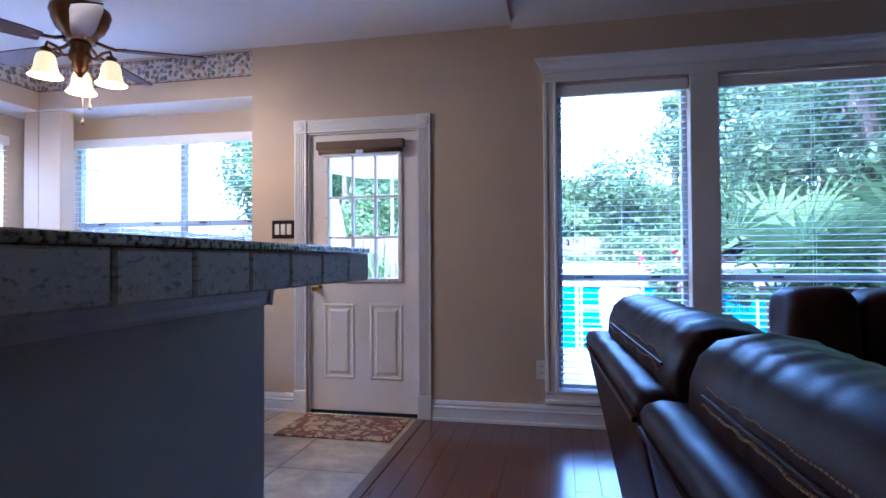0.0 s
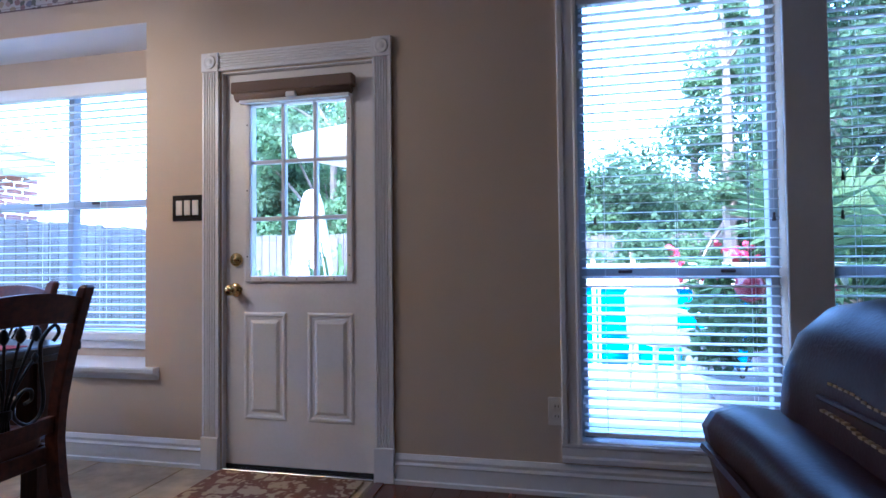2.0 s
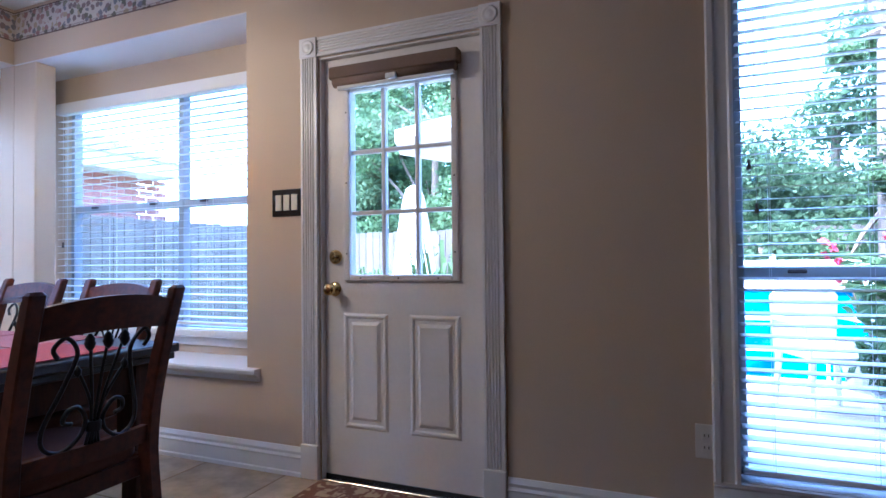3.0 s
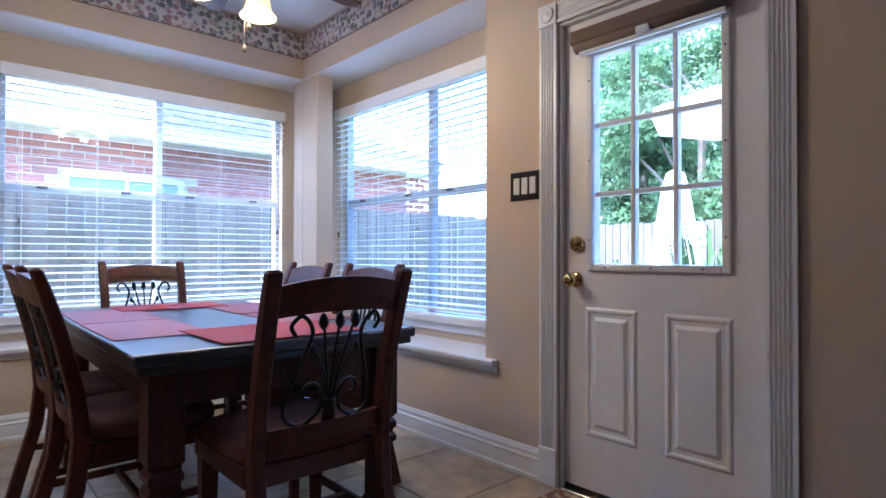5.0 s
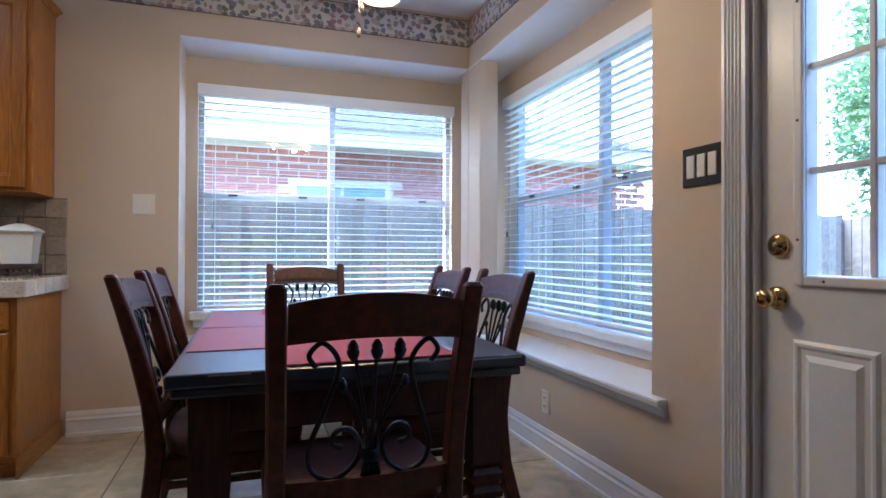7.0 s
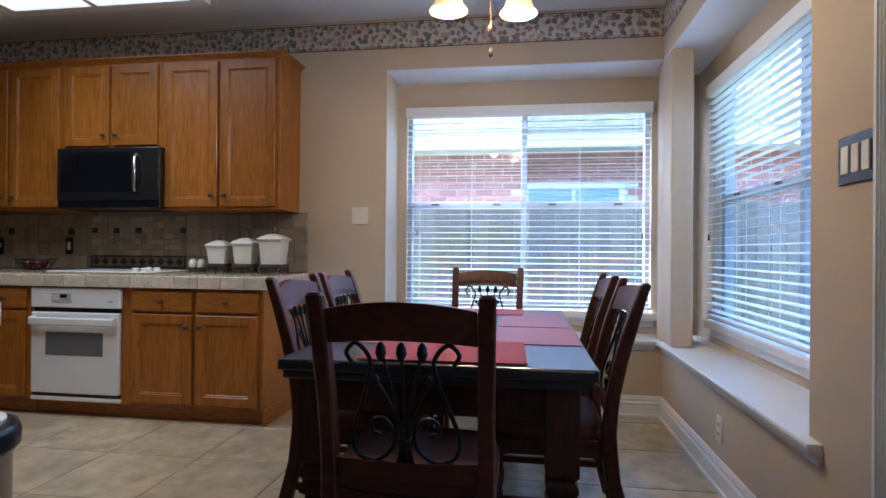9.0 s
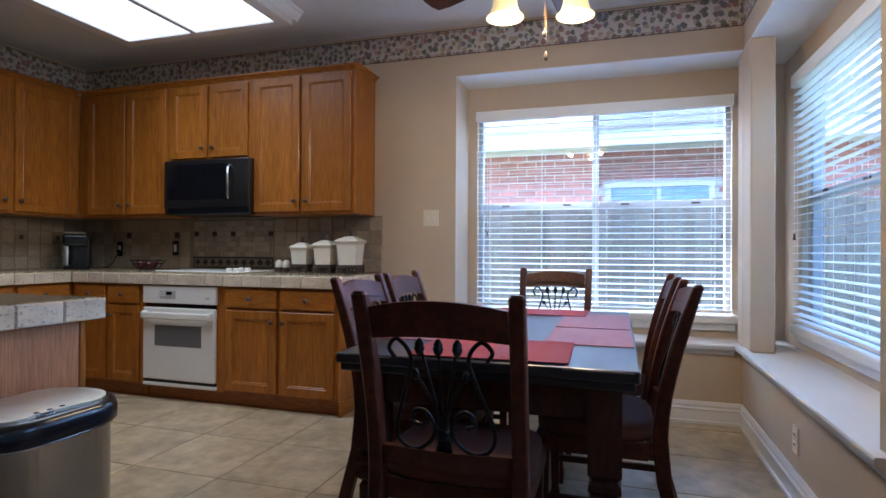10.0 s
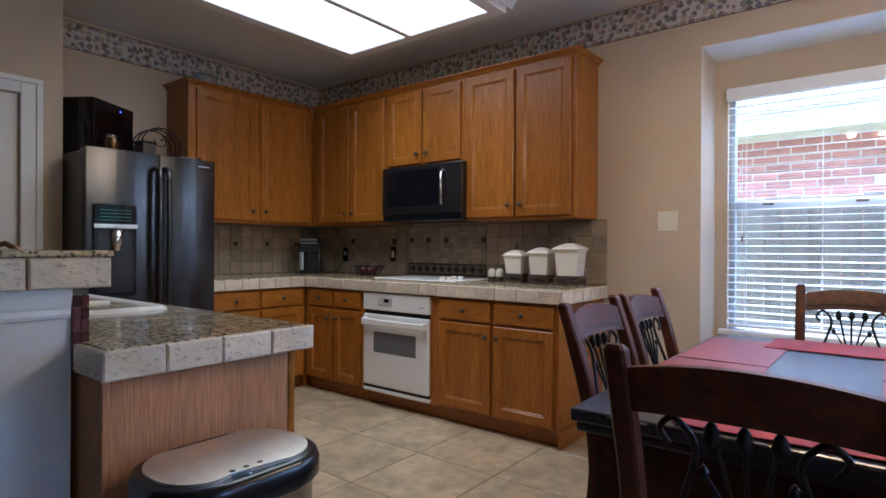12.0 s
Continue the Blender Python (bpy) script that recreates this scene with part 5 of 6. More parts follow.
part("wheel", lathe([(0.006, -0.004), (0.006, 0.004)], 10, (0, 0.025, 0.030), axis="x"), STEEL, mouse)

# ---- sensor bin ----
bin_ = thing("trash_can", "brushed steel sensor trash can with a black lid rim", "trash can", (-0.020, 2.862, 0), 0)
W, D = 0.372, 0.288
def ring_stack(steps, cx=0, cy=0, cap=True):
    bm = bmesh.new()
    loops = [[bm.verts.new((x, y, z)) for x, y in rounded(W + 2 * g, D + 2 * g, min(0.125, (D + 2 * g) / 2 - 0.002), 10, cx, cy)] for g, z in steps]
    n = len(loops[0])
    for a, b in zip(loops, loops[1:]):
        for k in range(n):
            bm.faces.new((a[k], a[(k + 1) % n], b[(k + 1) % n], b[k]))
    if cap:
        bm.faces.new(loops[0][::-1])
        bm.faces.new(loops[-1])
    return bm
part("base_ring", ring_stack([(-0.006, 0.0), (-0.003, 0.03), (-0.006, 0.031)]), BLACKPL, bin_)
part("body", ring_stack([(-0.005, 0.031), (-0.005, 0.6300), (-0.001, 0.6320), (-0.001, 0.6420)]), STEEL, bin_, "brushed steel body", True)
lid = part("lid_rim", ring_stack([(0.003, 0.6400), (0.006, 0.6450), (0.006, 0.6760), (0.002, 0.6920), (-0.008, 0.6980), (-0.020, 0.6960)]), BLACKPL, bin_, "black plastic lid rim", True)
out = []
for x, y in rounded(W - 0.030, D - 0.034, 0.115, 10):
    if y > 0.085 and abs(x - 0.02) < 0.11:
        y -= 0.030 * (0.5 + 0.5 * math.cos(math.pi * (x - 0.02) / 0.11))
    if y < -0.09 and abs(x) < 0.13:
        y += 0.022 * (0.5 + 0.5 * math.cos(math.pi * x / 0.13))
    out.append((x, y))
top = extrude(out, 0.6940, 0.7030, "z")
part("lid_plate", top, STEELTOP, lid, "brushed steel lid plate")
part("sensor_panel", extrude([(0.02 + 0.055 * math.cos(t), 0.096 + 0.014 * math.sin(t)) for t in [2 * math.pi * i / 20 for i in range(20)]], 0.6970, 0.7020, "z"), STEEL, lid)
for u in (-0.012, 0.02, 0.052):
    part("sensor_button", lathe([(0.007, 0.7020), (0.006, 0.7040), (0.002, 0.7045)], 10, (u, 0.096, 0)), BLACKPL, lid)
for k in range(9):
    part("raised_letter_bar", box(-0.06 + 0.013 * k, -0.052 + 0.013 * k, -0.122, -0.116, 0.6985, 0.7010), plain("grey_letter", (0.05, 0.05, 0.05), 0.5), lid)

# ---- things on the worktop ----
ct = thing("cooktop", "white glass cooktop with four knobs set in the worktop", "cooktop", (XW + 0.32, 1.335, 0.922))
part("glass_plate", box(-0.24, 0.25, -0.37, 0.37, 0, 0.010, 0.004), WHITEAP, ct)
for u, v, r in ((-0.11, -0.20, 0.085), (-0.11, 0.13, 0.10), (0.12, -0.22, 0.10), (0.12, 0.06, 0.075)):
    part("burner_ring", lathe([(r, 0.010), (r, 0.0108), (r - 0.006, 0.0109)], 32, (u, v, 0)), plain("grey_ring", (0.35, 0.34, 0.33), 0.3), ct)
for u, v in ((0.18, 0.235), (0.18, 0.295), (0.05, 0.235), (0.05, 0.295)):
    part("knob", lathe([(0.022, 0.010), (0.022, 0.030), (0.019, 0.034), (0.005, 0.035)], 14, (u, v, 0)), WHITEAP, ct)

km = thing("coffee_maker", "black and silver single-cup coffee maker", "coffee maker", (XW + 0.27, -0.16, 0.922), -42)
part("tank", box(-0.10, 0.05, -0.12, 0.14, 0, 0.27, 0.025, 3), BLACKPL, km, smooth=False)
part("front_shell", box(0.052, 0.11, -0.06, 0.13, 0, 0.275, 0.018, 2), STEEL, km, "silver front shell")
part("brew_head", box(-0.08, 0.10, 0.02, 0.17, 0.19, 0.29, 0.020, 2), BLACKPL, km)
part("handle", tube([(-0.06, 0.15, 0.29), (-0.06, 0.18, 0.30), (0.08, 0.18, 0.30), (0.08, 0.15, 0.29)], 0.010, 8), STEEL, km)
part("drip_tray", box(-0.07, 0.09, 0.10, 0.19, 0, 0.03, 0.006), BLACKPL, km)
cord = thing("power_cord", "black cord plugged into the backsplash outlet", "cord")
part("cord", tube([(XW + 0.03, 0.03, 1.06), (XW + 0.05, 0.02, 1.02), (XW + 0.07, 0.01, 0.97), (XW + 0.12, 0.00, 0.932), (XW + 0.20, 0.00, 0.926), (XW + 0.24, -0.02, 0.926)], 0.004, 6), BLACKPL, cord)
part("plug", box(XW + 0.017, XW + 0.045, 0.015, 0.045, 1.055, 1.085, 0.004), BLACKPL, cord)
ba = thing("wire_basket", "dark wire basket on the worktop", "basket", (XW + 0.22, 0.55, 0.922))
for zz, r in ((0.006, 0.07), (0.05, 0.10), (0.075, 0.115)):
    part("hoop", tube([(r * math.cos(t), 1.25 * r * math.sin(t), zz) for t in [2 * math.pi * i / 20 for i in range(21)]], 0.0035, 5), IRON, ba)
for k in range(10):
    t = 2 * math.pi * k / 10
    part("rib", tube([(0.07 * math.cos(t), 0.0875 * math.sin(t), 0.006), (0.10 * math.cos(t), 0.125 * math.sin(t), 0.05), (0.118 * math.cos(t), 0.147 * math.sin(t), 0.082), (0.128 * math.cos(t), 0.16 * math.sin(t), 0.078)], 0.003, 5), IRON, ba)
for k, (u, v) in enumerate(((0.02, -0.05), (-0.02, 0.03), (0.04, 0.05))):
    o = thing("fruit", "dark red fruit lying in the wire basket", "fruit", (XW + 0.22 + u, 0.55 + v, 0.930))
    part("flesh", lathe([(0.004, 0.0), (0.025, 0.006), (0.036, 0.03), (0.030, 0.055), (0.010, 0.062), (0.003, 0.058)], 16), material("dark_red_skin", (0.11, 0.02, 0.02), 0.35, 0.2, 8, 60, 0), o, smooth=True)
    part("stalk", tube([(0, 0, 0.056), (0.004, 0, 0.072)], 0.0015, 5), BARK, o)

def canister(r, h, y, x):
    c = thing("canister", "square cream ceramic canister with a lid on a brown openwork stand", "canister", (x, y, 0.922), 4, "kitchen canisters")
    part("jar", lathe([(r * 0.80, 0.045), (r * 0.84, 0.060), (r, h + 0.03), (r * 1.04, h + 0.034), (r * 1.04, h + 0.046)], 4, square=True), CERAMIC, c)
    ld_ = part("lid", lathe([(r * 1.16, h + 0.046), (r * 1.18, h + 0.054), (r * 0.95, h + 0.068), (r * 0.45, h + 0.086), (r * 0.18, h + 0.092)], 4, square=True), CERAMIC, c)
    part("finial", lathe([(0.010, h + 0.090), (0.018, h + 0.100), (0.010, h + 0.110), (0.016, h + 0.122), (0.005, h + 0.138)], 12), PATINA, ld_, "brown metal finial", True)
    st = bmesh.new()
    q = r * 0.68
    for k in range(4):
        b = box(-q, q, q - 0.006, q + 0.006, 0.038, 0.062, 0.002)
        for i in range(5):
            u = -q + (i + 0.5) * 2 * q / 5
            tube([(u + 0.014 * math.cos(t), q, 0.025 + 0.014 * math.sin(t)) for t in [2 * math.pi * n_ / 8 for n_ in range(9)]], 0.0035, 4, b)
        tube([(q, q, 0), (q, q, 0.05)], 0.008, 6, b)
        bmesh.ops.transform(b, matrix=pose(0, 0, 0, 0, 0, 90 * k), verts=b.verts)
        join(st, b)
    part("stand", st, PATINA, c, "brown openwork metal stand")
canister(0.108, 0.178, 2.405, XW + 0.23)
canister(0.094, 0.150, 2.195, XW + 0.22)
canister(0.090, 0.133, 1.995, XW + 0.21)
for k, y in enumerate((1.785, 1.85)):
    s_ = thing("salt_shaker", "small cream ceramic shaker in a brown stand", "shaker", (XW + 0.20, y, 0.922))
    part("jar", lathe([(0.024, 0.02), (0.028, 0.03), (0.028, 0.075), (0.016, 0.088), (0.004, 0.092)], 14), CERAMIC, s_, smooth=True)
    part("stand", lathe([(0.030, 0), (0.031, 0.022), (0.034, 0.030), (0.029, 0.034)], 14), PATINA, s_)

# ---- dining table ----
TX0, TX1, TY0, TY1, TZ = -2.34, -0.690, 3.350, 4.322, 0.745
tb = thing("dining_table", "dark wooden dining table with a satin black top", "table")
part("tabletop", box(TX0, TX1, TY0, TY1, TZ - 0.036, TZ, 0.007, 2), TABTOP, tb)
part("edge_moulding", boxes([(TX0 + 0.012, TX1 - 0.012, TY0 + 0.012, TY1 - 0.012, TZ - 0.062, TZ - 0.0362)], 0.006, 2), TABTOP, tb)
for x, y, a, b in ((TX1 - 0.004, 3.45, 0, 0.10), (TX1 - 0.004, 4.1, 0, 0.16), (TX1 - 0.004, 4.26, 0, 0.045), (-0.80, TY1 - 0.004, 0.09, 0), (-1.5, TY1 - 0.004, 0.15, 0), (-0.76, TY0 - 0.0004, 0.07, 0)):
    part("rubbed_edge", box(x, x + max(a, 0.0046), y, y + max(b, 0.0046), TZ - 0.008, TZ - 0.0045), RUB, tb, "edge rubbed through to bare wood")
for r in ((TX0 + 0.09, TX1 - 0.09, TY0 + 0.07, TY0 + 0.095), (TX0 + 0.09, TX1 - 0.09, TY1 - 0.095, TY1 - 0.07), (TX0 + 0.07, TX0 + 0.095, TY0 + 0.096, TY1 - 0.096), (TX1 - 0.095, TX1 - 0.07, TY0 + 0.096, TY1 - 0.096)):
    part("apron", box(*r, TZ - 0.17, TZ - 0.0622, 0.003), TABLEW, tb)
LEG = [(0.072, 0.0), (0.078, 0.012), (0.078, 0.09), (0.064, 0.105), (0.062, 0.25), (0.062, 0.285), (0.050, 0.297), (0.078, 0.312), (0.080, 0.330), (0.064, 0.344), (0.064, 0.352), (0.080, 0.366), (0.078, 0.384), (0.060, 0.398), (0.082, 0.415), (0.082, TZ - 0.063)]
for x in (TX0 + 0.10, TX1 - 0.10):
    for y in (TY0 + 0.10, TY1 - 0.10):
        lg = lathe([(0.86 * r_, z_) for r_, z_ in LEG], 4, (x, y, 0), square=True)
        part("leg", lg, TABLEW, tb)
def placemat(x0, x1, y0, y1, rz, mat_, label, lift=0.0005):
    o = thing("placemat", label, "placemat", ((x0 + x1) / 2, (y0 + y1) / 2, TZ + lift), rz, "placemats on the table")
    a, b = (x1 - x0) / 2, (y1 - y0) / 2
    part("weave", box(-a, a, -b, b, 0, 0.003, 0.001), mat_, o)
pl = "faded red woven placemat on the dining table"
placemat(-1.115, -0.715, 3.595, 4.112, 1.5, MATRED, "bright red woven placemat at the table end", 0.0042)
placemat(-2.30, -2.00, 3.60, 4.10, -1, MATRED, "bright red woven placemat at the far table end", 0.0042)
placemat(-1.55, -1.10, 3.99, 4.312, 0.6, MATPINK, pl)
placemat(-2.15, -1.575, 3.99, 4.312, -0.4, MATPINK, pl)
placemat(-1.56, -1.02, 3.365, 3.68, 0.5, MATPINK, pl)
placemat(-2.17, -1.58, 3.37, 3.68, -0.8, MATPINK, pl)


# ---- dining chairs ----
def curve(pts, n=5):
    """A smooth line through points."""
    p = [Vector(q) for q in pts]
    out = []
    for i in range(len(p) - 1):
        a, b, c, d = p[max(i - 1, 0)], p[i], p[i + 1], p[min(i + 2, len(p) - 1)]
        for k in range(n):
            t = k / n
            out.append(0.5 * (2 * b + (c - a) * t + (2 * a - 5 * b + 4 * c - d) * t * t + (3 * b - a - 3 * c + d) * t ** 3))
    return out + [p[-1]]


def back_y(z):
    """How far back the chair's back lies at height z."""
    pts = [(0.0, -0.075), (0.12, -0.045), (0.30, 0.005), (0.46, 0.020), (0.60, 0.004), (0.75, -0.030), (0.86, -0.062), (0.94, -0.088), (0.985, -0.104)]
    for (a, u), (b, v) in zip(pts, pts[1:]):
        if z <= b:
            t = (z - a) / (b - a)
            return u + (v - u) * t
    return pts[-1][1]


def chair():
    c = thing("dining_chair", "dark-stained wooden dining chair with black iron scrollwork", "chair", group="chairs round the table")
    for sx in (-1, 1):
        bm, rings = bmesh.new(), []
        zs = [0, 0.06, 0.12, 0.2, 0.3, 0.4, 0.46, 0.53, 0.6, 0.68, 0.75, 0.81, 0.86, 0.90, 0.94, 0.97, 0.979]
        for z in zs:
            y = (back_y(z - 0.02) + back_y(z) + back_y(z + 0.02)) / 3
            dpt = 0.050 if z < 0.5 else 0.046 - 0.012 * max(0, (z - 0.8) / 0.18)
            wd = 0.021
            if z > 0.975:
                dpt, wd = dpt * 0.6, wd * 0.7
            x = sx * (0.207 + 0.006 * max(0, (z - 0.7)) / 0.28)
            e = 0.005
            ring = [(-wd, -dpt / 2 + e), (-wd + e, -dpt / 2), (wd - e, -dpt / 2), (wd, -dpt / 2 + e), (wd, dpt / 2 - e), (wd - e, dpt / 2), (-wd + e, dpt / 2), (-wd, dpt / 2 - e)]
            rings.append([bm.verts.new((x + a, y + b, z)) for a, b in ring])
        for a, b in zip(rings, rings[1:]):
            for k in range(8):
                bm.faces.new((a[k], a[(k + 1) % 8], b[(k + 1) % 8], b[k]))
        bm.faces.new(rings[0][::-1]); bm.faces.new(rings[-1])
        part("back_post", bm, CHAIRW, c)
    def rail(zlo, zhi, arch_lo, arch_hi, th, curve_in=0.018, n=14):
        bm, cols = bmesh.new(), []
        for i in range(n + 1):
            u = -1 + 2 * i / n
            x = u * 0.188
            lo, hi = zlo + arch_lo * (1 - u * u), zhi + arch_hi * (1 - u * u)
            b = -curve_in * (1 - u * u)
            col = []
            for z in (lo, (lo + hi) / 2, hi - 0.006, hi):
                yb = back_y(z) + b
                col.append((bm.verts.new((x, yb - th / 2, z)), bm.verts.new((x, yb + th / 2, z))))
            cols.append(col)
        for a, b in zip(cols, cols[1:]):
            for k in range(3):
                for s in (0, 1):
                    bm.faces.new((a[k][s], a[k + 1][s], b[k + 1][s], b[k][s]))
            bm.faces.new((a[0][0], a[0][1], b[0][1], b[0][0]))
            bm.faces.new((a[3][0], a[3][1], b[3][1], b[3][0]))
        for col in (cols[0], cols[-1]):
            for k in range(3):
                bm.faces.new((col[k][0], col[k][1], col[k + 1][1], col[k + 1][0]))
        return bm
    tr = part("top_rail", rail(0.851, 0.938, 0.012, 0.022, 0.024), CHAIRW, c)
    for k, zz in enumerate((0.872, 0.879)):
        part("carved_line", tube([(u * 0.185, back_y(zz) + 0.0115 - 0.018 * (1 - u * u), zz + 0.012 * (1 - u * u)) for u in [-1 + i / 6 for i in range(13)]], 0.0022, 4), TABLEW, tr)
    part("lower_rail", rail(0.486, 0.540, 0.0, 0.0, 0.022), CHAIRW, c)
    def at(x, z):
        z = 0.853 - (0.853 - z) * 1.14
        return (x, back_y(z) - 0.018 * (1 - (x / 0.19) ** 2), z)
    scroll = [(-0.128, 0.806), (-0.143, 0.830), (-0.120, 0.853), (-0.096, 0.840), (-0.081, 0.815), (-0.083, 0.788), (-0.106, 0.722), (-0.138, 0.640), (-0.130, 0.594), (-0.084, 0.577), (-0.038, 0.604), (-0.026, 0.642), (-0.050, 0.677), (-0.080, 0.674), (-0.088, 0.648), (-0.064, 0.640)]
    gr = part("iron_panel", lathe([(0.019, 0.576), (0.021, 0.582), (0.021, 0.598), (0.019, 0.604)], 14, (0, back_y(0.59) - 0.018, 0)), IRON, c, "black iron collar and scrollwork")
    for s in (-1, 1):
        part("scroll", tube(curve([at(s * x, z) for x, z in scroll], 4), 0.0062, 7), IRON, gr, smooth=True)
        part("branch", tube(curve([at(s * x, z) for x, z in ((0.008, 0.640), (0.022, 0.690), (0.050, 0.740), (0.076, 0.776))], 3), 0.0042, 6), IRON, gr, smooth=True)
        part("bud", lathe([(0.002, -0.016), (0.009, -0.006), (0.010, 0.004), (0.002, 0.016)], 8, at(s * 0.070, 0.768)), IRON, gr, smooth=True)
    for x in (-0.052, 0.0, 0.052):
        part("stem", tube(curve([at(x * 0.15, 0.62), at(x * 0.35, 0.70), at(x * 0.75, 0.79), at(x, 0.850)], 3), 0.0046, 6), IRON, gr, smooth=True)
        part("leaf", lathe([(0.003, -0.024), (0.011, -0.014), (0.015, -0.002), (0.012, 0.004), (0.013, 0.010), (0.007, 0.020), (0.004, 0.024)], 10, at(x, 0.836)), IRON, gr, smooth=True)
    for x in (-0.020, -0.010, 0.0, 0.010, 0.020):
        part("root", tube([at(x * 0.5, 0.618), at(x, 0.576)], 0.0050, 6), IRON, gr, smooth=True)
    part("seat_frame", boxes([(-0.215, 0.215, 0.03, 0.055, 0.375, 0.435), (-0.225, 0.225, 0.415, 0.44, 0.375, 0.435), (-0.225, -0.200, 0.055, 0.415, 0.375, 0.435), (0.200, 0.225, 0.055, 0.415, 0.375, 0.435)], 0.003), CHAIRW, c)
    part("seat", soft(-0.228, 0.228, 0.030, 0.448, 0.415, 0.505, 6, 4.2), SUEDE, c, "brown padded seat", True)
    for sx in (-1, 1):
        part("front_leg", lathe([(0.020, 0), (0.026, 0.03), (0.026, 0.06), (0.020, 0.07), (0.030, 0.375)], 4, (sx * 0.198, 0.412, 0), square=True), CHAIRW, c)
        part("side_stretcher", box(sx * 0.198 - 0.010, sx * 0.198 + 0.010, 0.0, 0.40, 0.19, 0.215, 0.003), CHAIRW, c)
    part("cross_stretcher", box(-0.19, 0.19, 0.19, 0.21, 0.19, 0.215, 0.003), CHAIRW, c)
    return c


first = chair()
seats = [(-0.468, 3.808, 90.5), (-2.650, 3.865, -90), (-1.237, 3.268, 0), (-1.745, 3.268, 1), (-1.250, 4.415, 180), (-1.875, 4.415, 179)]
first.matrix_world = pose(seats[0][0], seats[0][1], 0, 0, 0, seats[0][2])
for x, y, r in seats[1:]:
    copy_thing(first, pose(x, y, 0, 0, 0, r))

# ---- door mat ----
rug = tagged(part("door_mat", box(-0.505, 0.270, 4.462, 4.965, 0.0008, 0.011, 0.004), rug_material()), "brown door mat with a tan leaf pattern before the door", "door mat")

# ---- leather sofas ----
def seam(points, parent, r=0.0022):
    part("stitching", tube(curve(points, 3), r, 4), STITCH, parent, "tan top-stitching")

sofa = thing("sofa", "dark brown leather reclining sofa seen from behind", "sofa", (1.365, 3.12, 0.063), 2.6)
# local: y runs back along the sofa (negative), x into the seat
PROF = [(0.18, -0.062), (0.14, 0.14), (0.006, 0.765), (0.0, 0.795), (0.010, 0.812), (0.035, 0.820), (0.12, 0.812), (0.24, 0.78), (0.30, 0.50), (0.34, -0.062)]
# cushion cross-section: back face, crown, front
CUSH = [(0.115, 0.60), (0.105, 0.73), (0.100, 0.815), (0.104, 0.862), (0.120, 0.904), (0.15, 0.931), (0.195, 0.940), (0.255, 0.930), (0.31, 0.892), (0.345, 0.820), (0.36, 0.68), (0.35, 0.56)]
CUSH = [(x - 0.035, z) for x, z in CUSH]


def run(profile, y0, y1, n, shrink, wave, sd, round_=0.10):
    """Draws a cross-section along y, swelling from both ends, with creases across it."""
    bm, rings = bmesh.new(), []
    cx = sum(p[0] for p in profile) / len(profile)
    cz = sum(p[1] for p in profile) / len(profile)
    for k in range(n + 1):
        t = k / n
        e = min(t, 1 - t) * (y1 - y0) / round_
        s = shrink + (1 - shrink) * math.sqrt(max(0.0, 1 - (1 - min(1, e)) ** 2))
        y = y0 + (y1 - y0) * t
        ring = []
        for x, z in profile:
            w_ = wave * (noise.noise(Vector((x * 3 + sd, y * 11, z * 3))) + 0.6 * noise.noise(Vector((x * 5 + sd, y * 27, z * 4)))) * (1.0 if z > 0.3 else 0.2)
            ring.append(bm.verts.new((cx + (x - cx) * s + w_ * 0.4, y, cz + (z - cz) * s + w_)))
        rings.append(ring)
    for a, b in zip(rings, rings[1:]):
        for k in range(len(profile)):
            bm.faces.new((a[k], a[(k + 1) % len(profile)], b[(k + 1) % len(profile)], b[k]))
    bm.faces.new(rings[0]); bm.faces.new(rings[-1][::-1])
    return bm


for y0, y1, sd in ((-0.93, 0.0, 1), (-1.90, -0.942, 7)):
    fr_ = part("back_frame", run(PROF, y0, y1, 24, 0.97, 0.004, sd, 0.02), LEATHER, sofa, smooth=True)
    part("piping", tube([(0.002, y0 + 0.02, 0.768), (0.000, (y0 + y1) / 2, 0.766), (0.002, y1 - 0.02, 0.768)], 0.006, 6), LEATHER, fr_)
    cu = part("back_cushion", run(CUSH, y0 + 0.02, y1 - 0.03, 110, 0.86, 0.0065, sd, 0.08), LEATHER, sofa, smooth=True)
    part("welt", tube([(0.066, y, 0.853) for y in [y0 + 0.10 + (y1 - y0 - 0.24) * k / 12 for k in range(13)]], 0.003, 6), LEATHER, cu)
    for dx, zz in ((0.0645, 0.842), (0.0715, 0.866)):
        st_ = bmesh.new()
        for k in range(int((y1 - y0 - 0.26) / 0.009)):
            y = y0 + 0.12 + 0.009 * k
            w_ = 0.0065 * (noise.noise(Vector((dx * 3 + sd, y * 11, zz * 3))) + 0.6 * noise.noise(Vector((dx * 5 + sd, y * 27, zz * 4))))
            box(dx - 0.002 + w_ * 0.4, dx + 0.002 + w_ * 0.4, y, y + 0.006, zz - 0.001 + w_, zz + 0.001 + w_, bm=st_)
        part("stitching", st_, STITCH, cu, "row of tan top-stitching")
    part("seat_cushion", soft(0.36, 0.94, y0 + 0.02, y1 - 0.02, 0.22, 0.50, 8, 5, sd, 0.01), LEATHER, sofa, smooth=True)
    part("base", box(0.20, 0.90, y0 + 0.03, y1 - 0.03, -0.062, 0.24, 0.01), LEATHER, sofa)

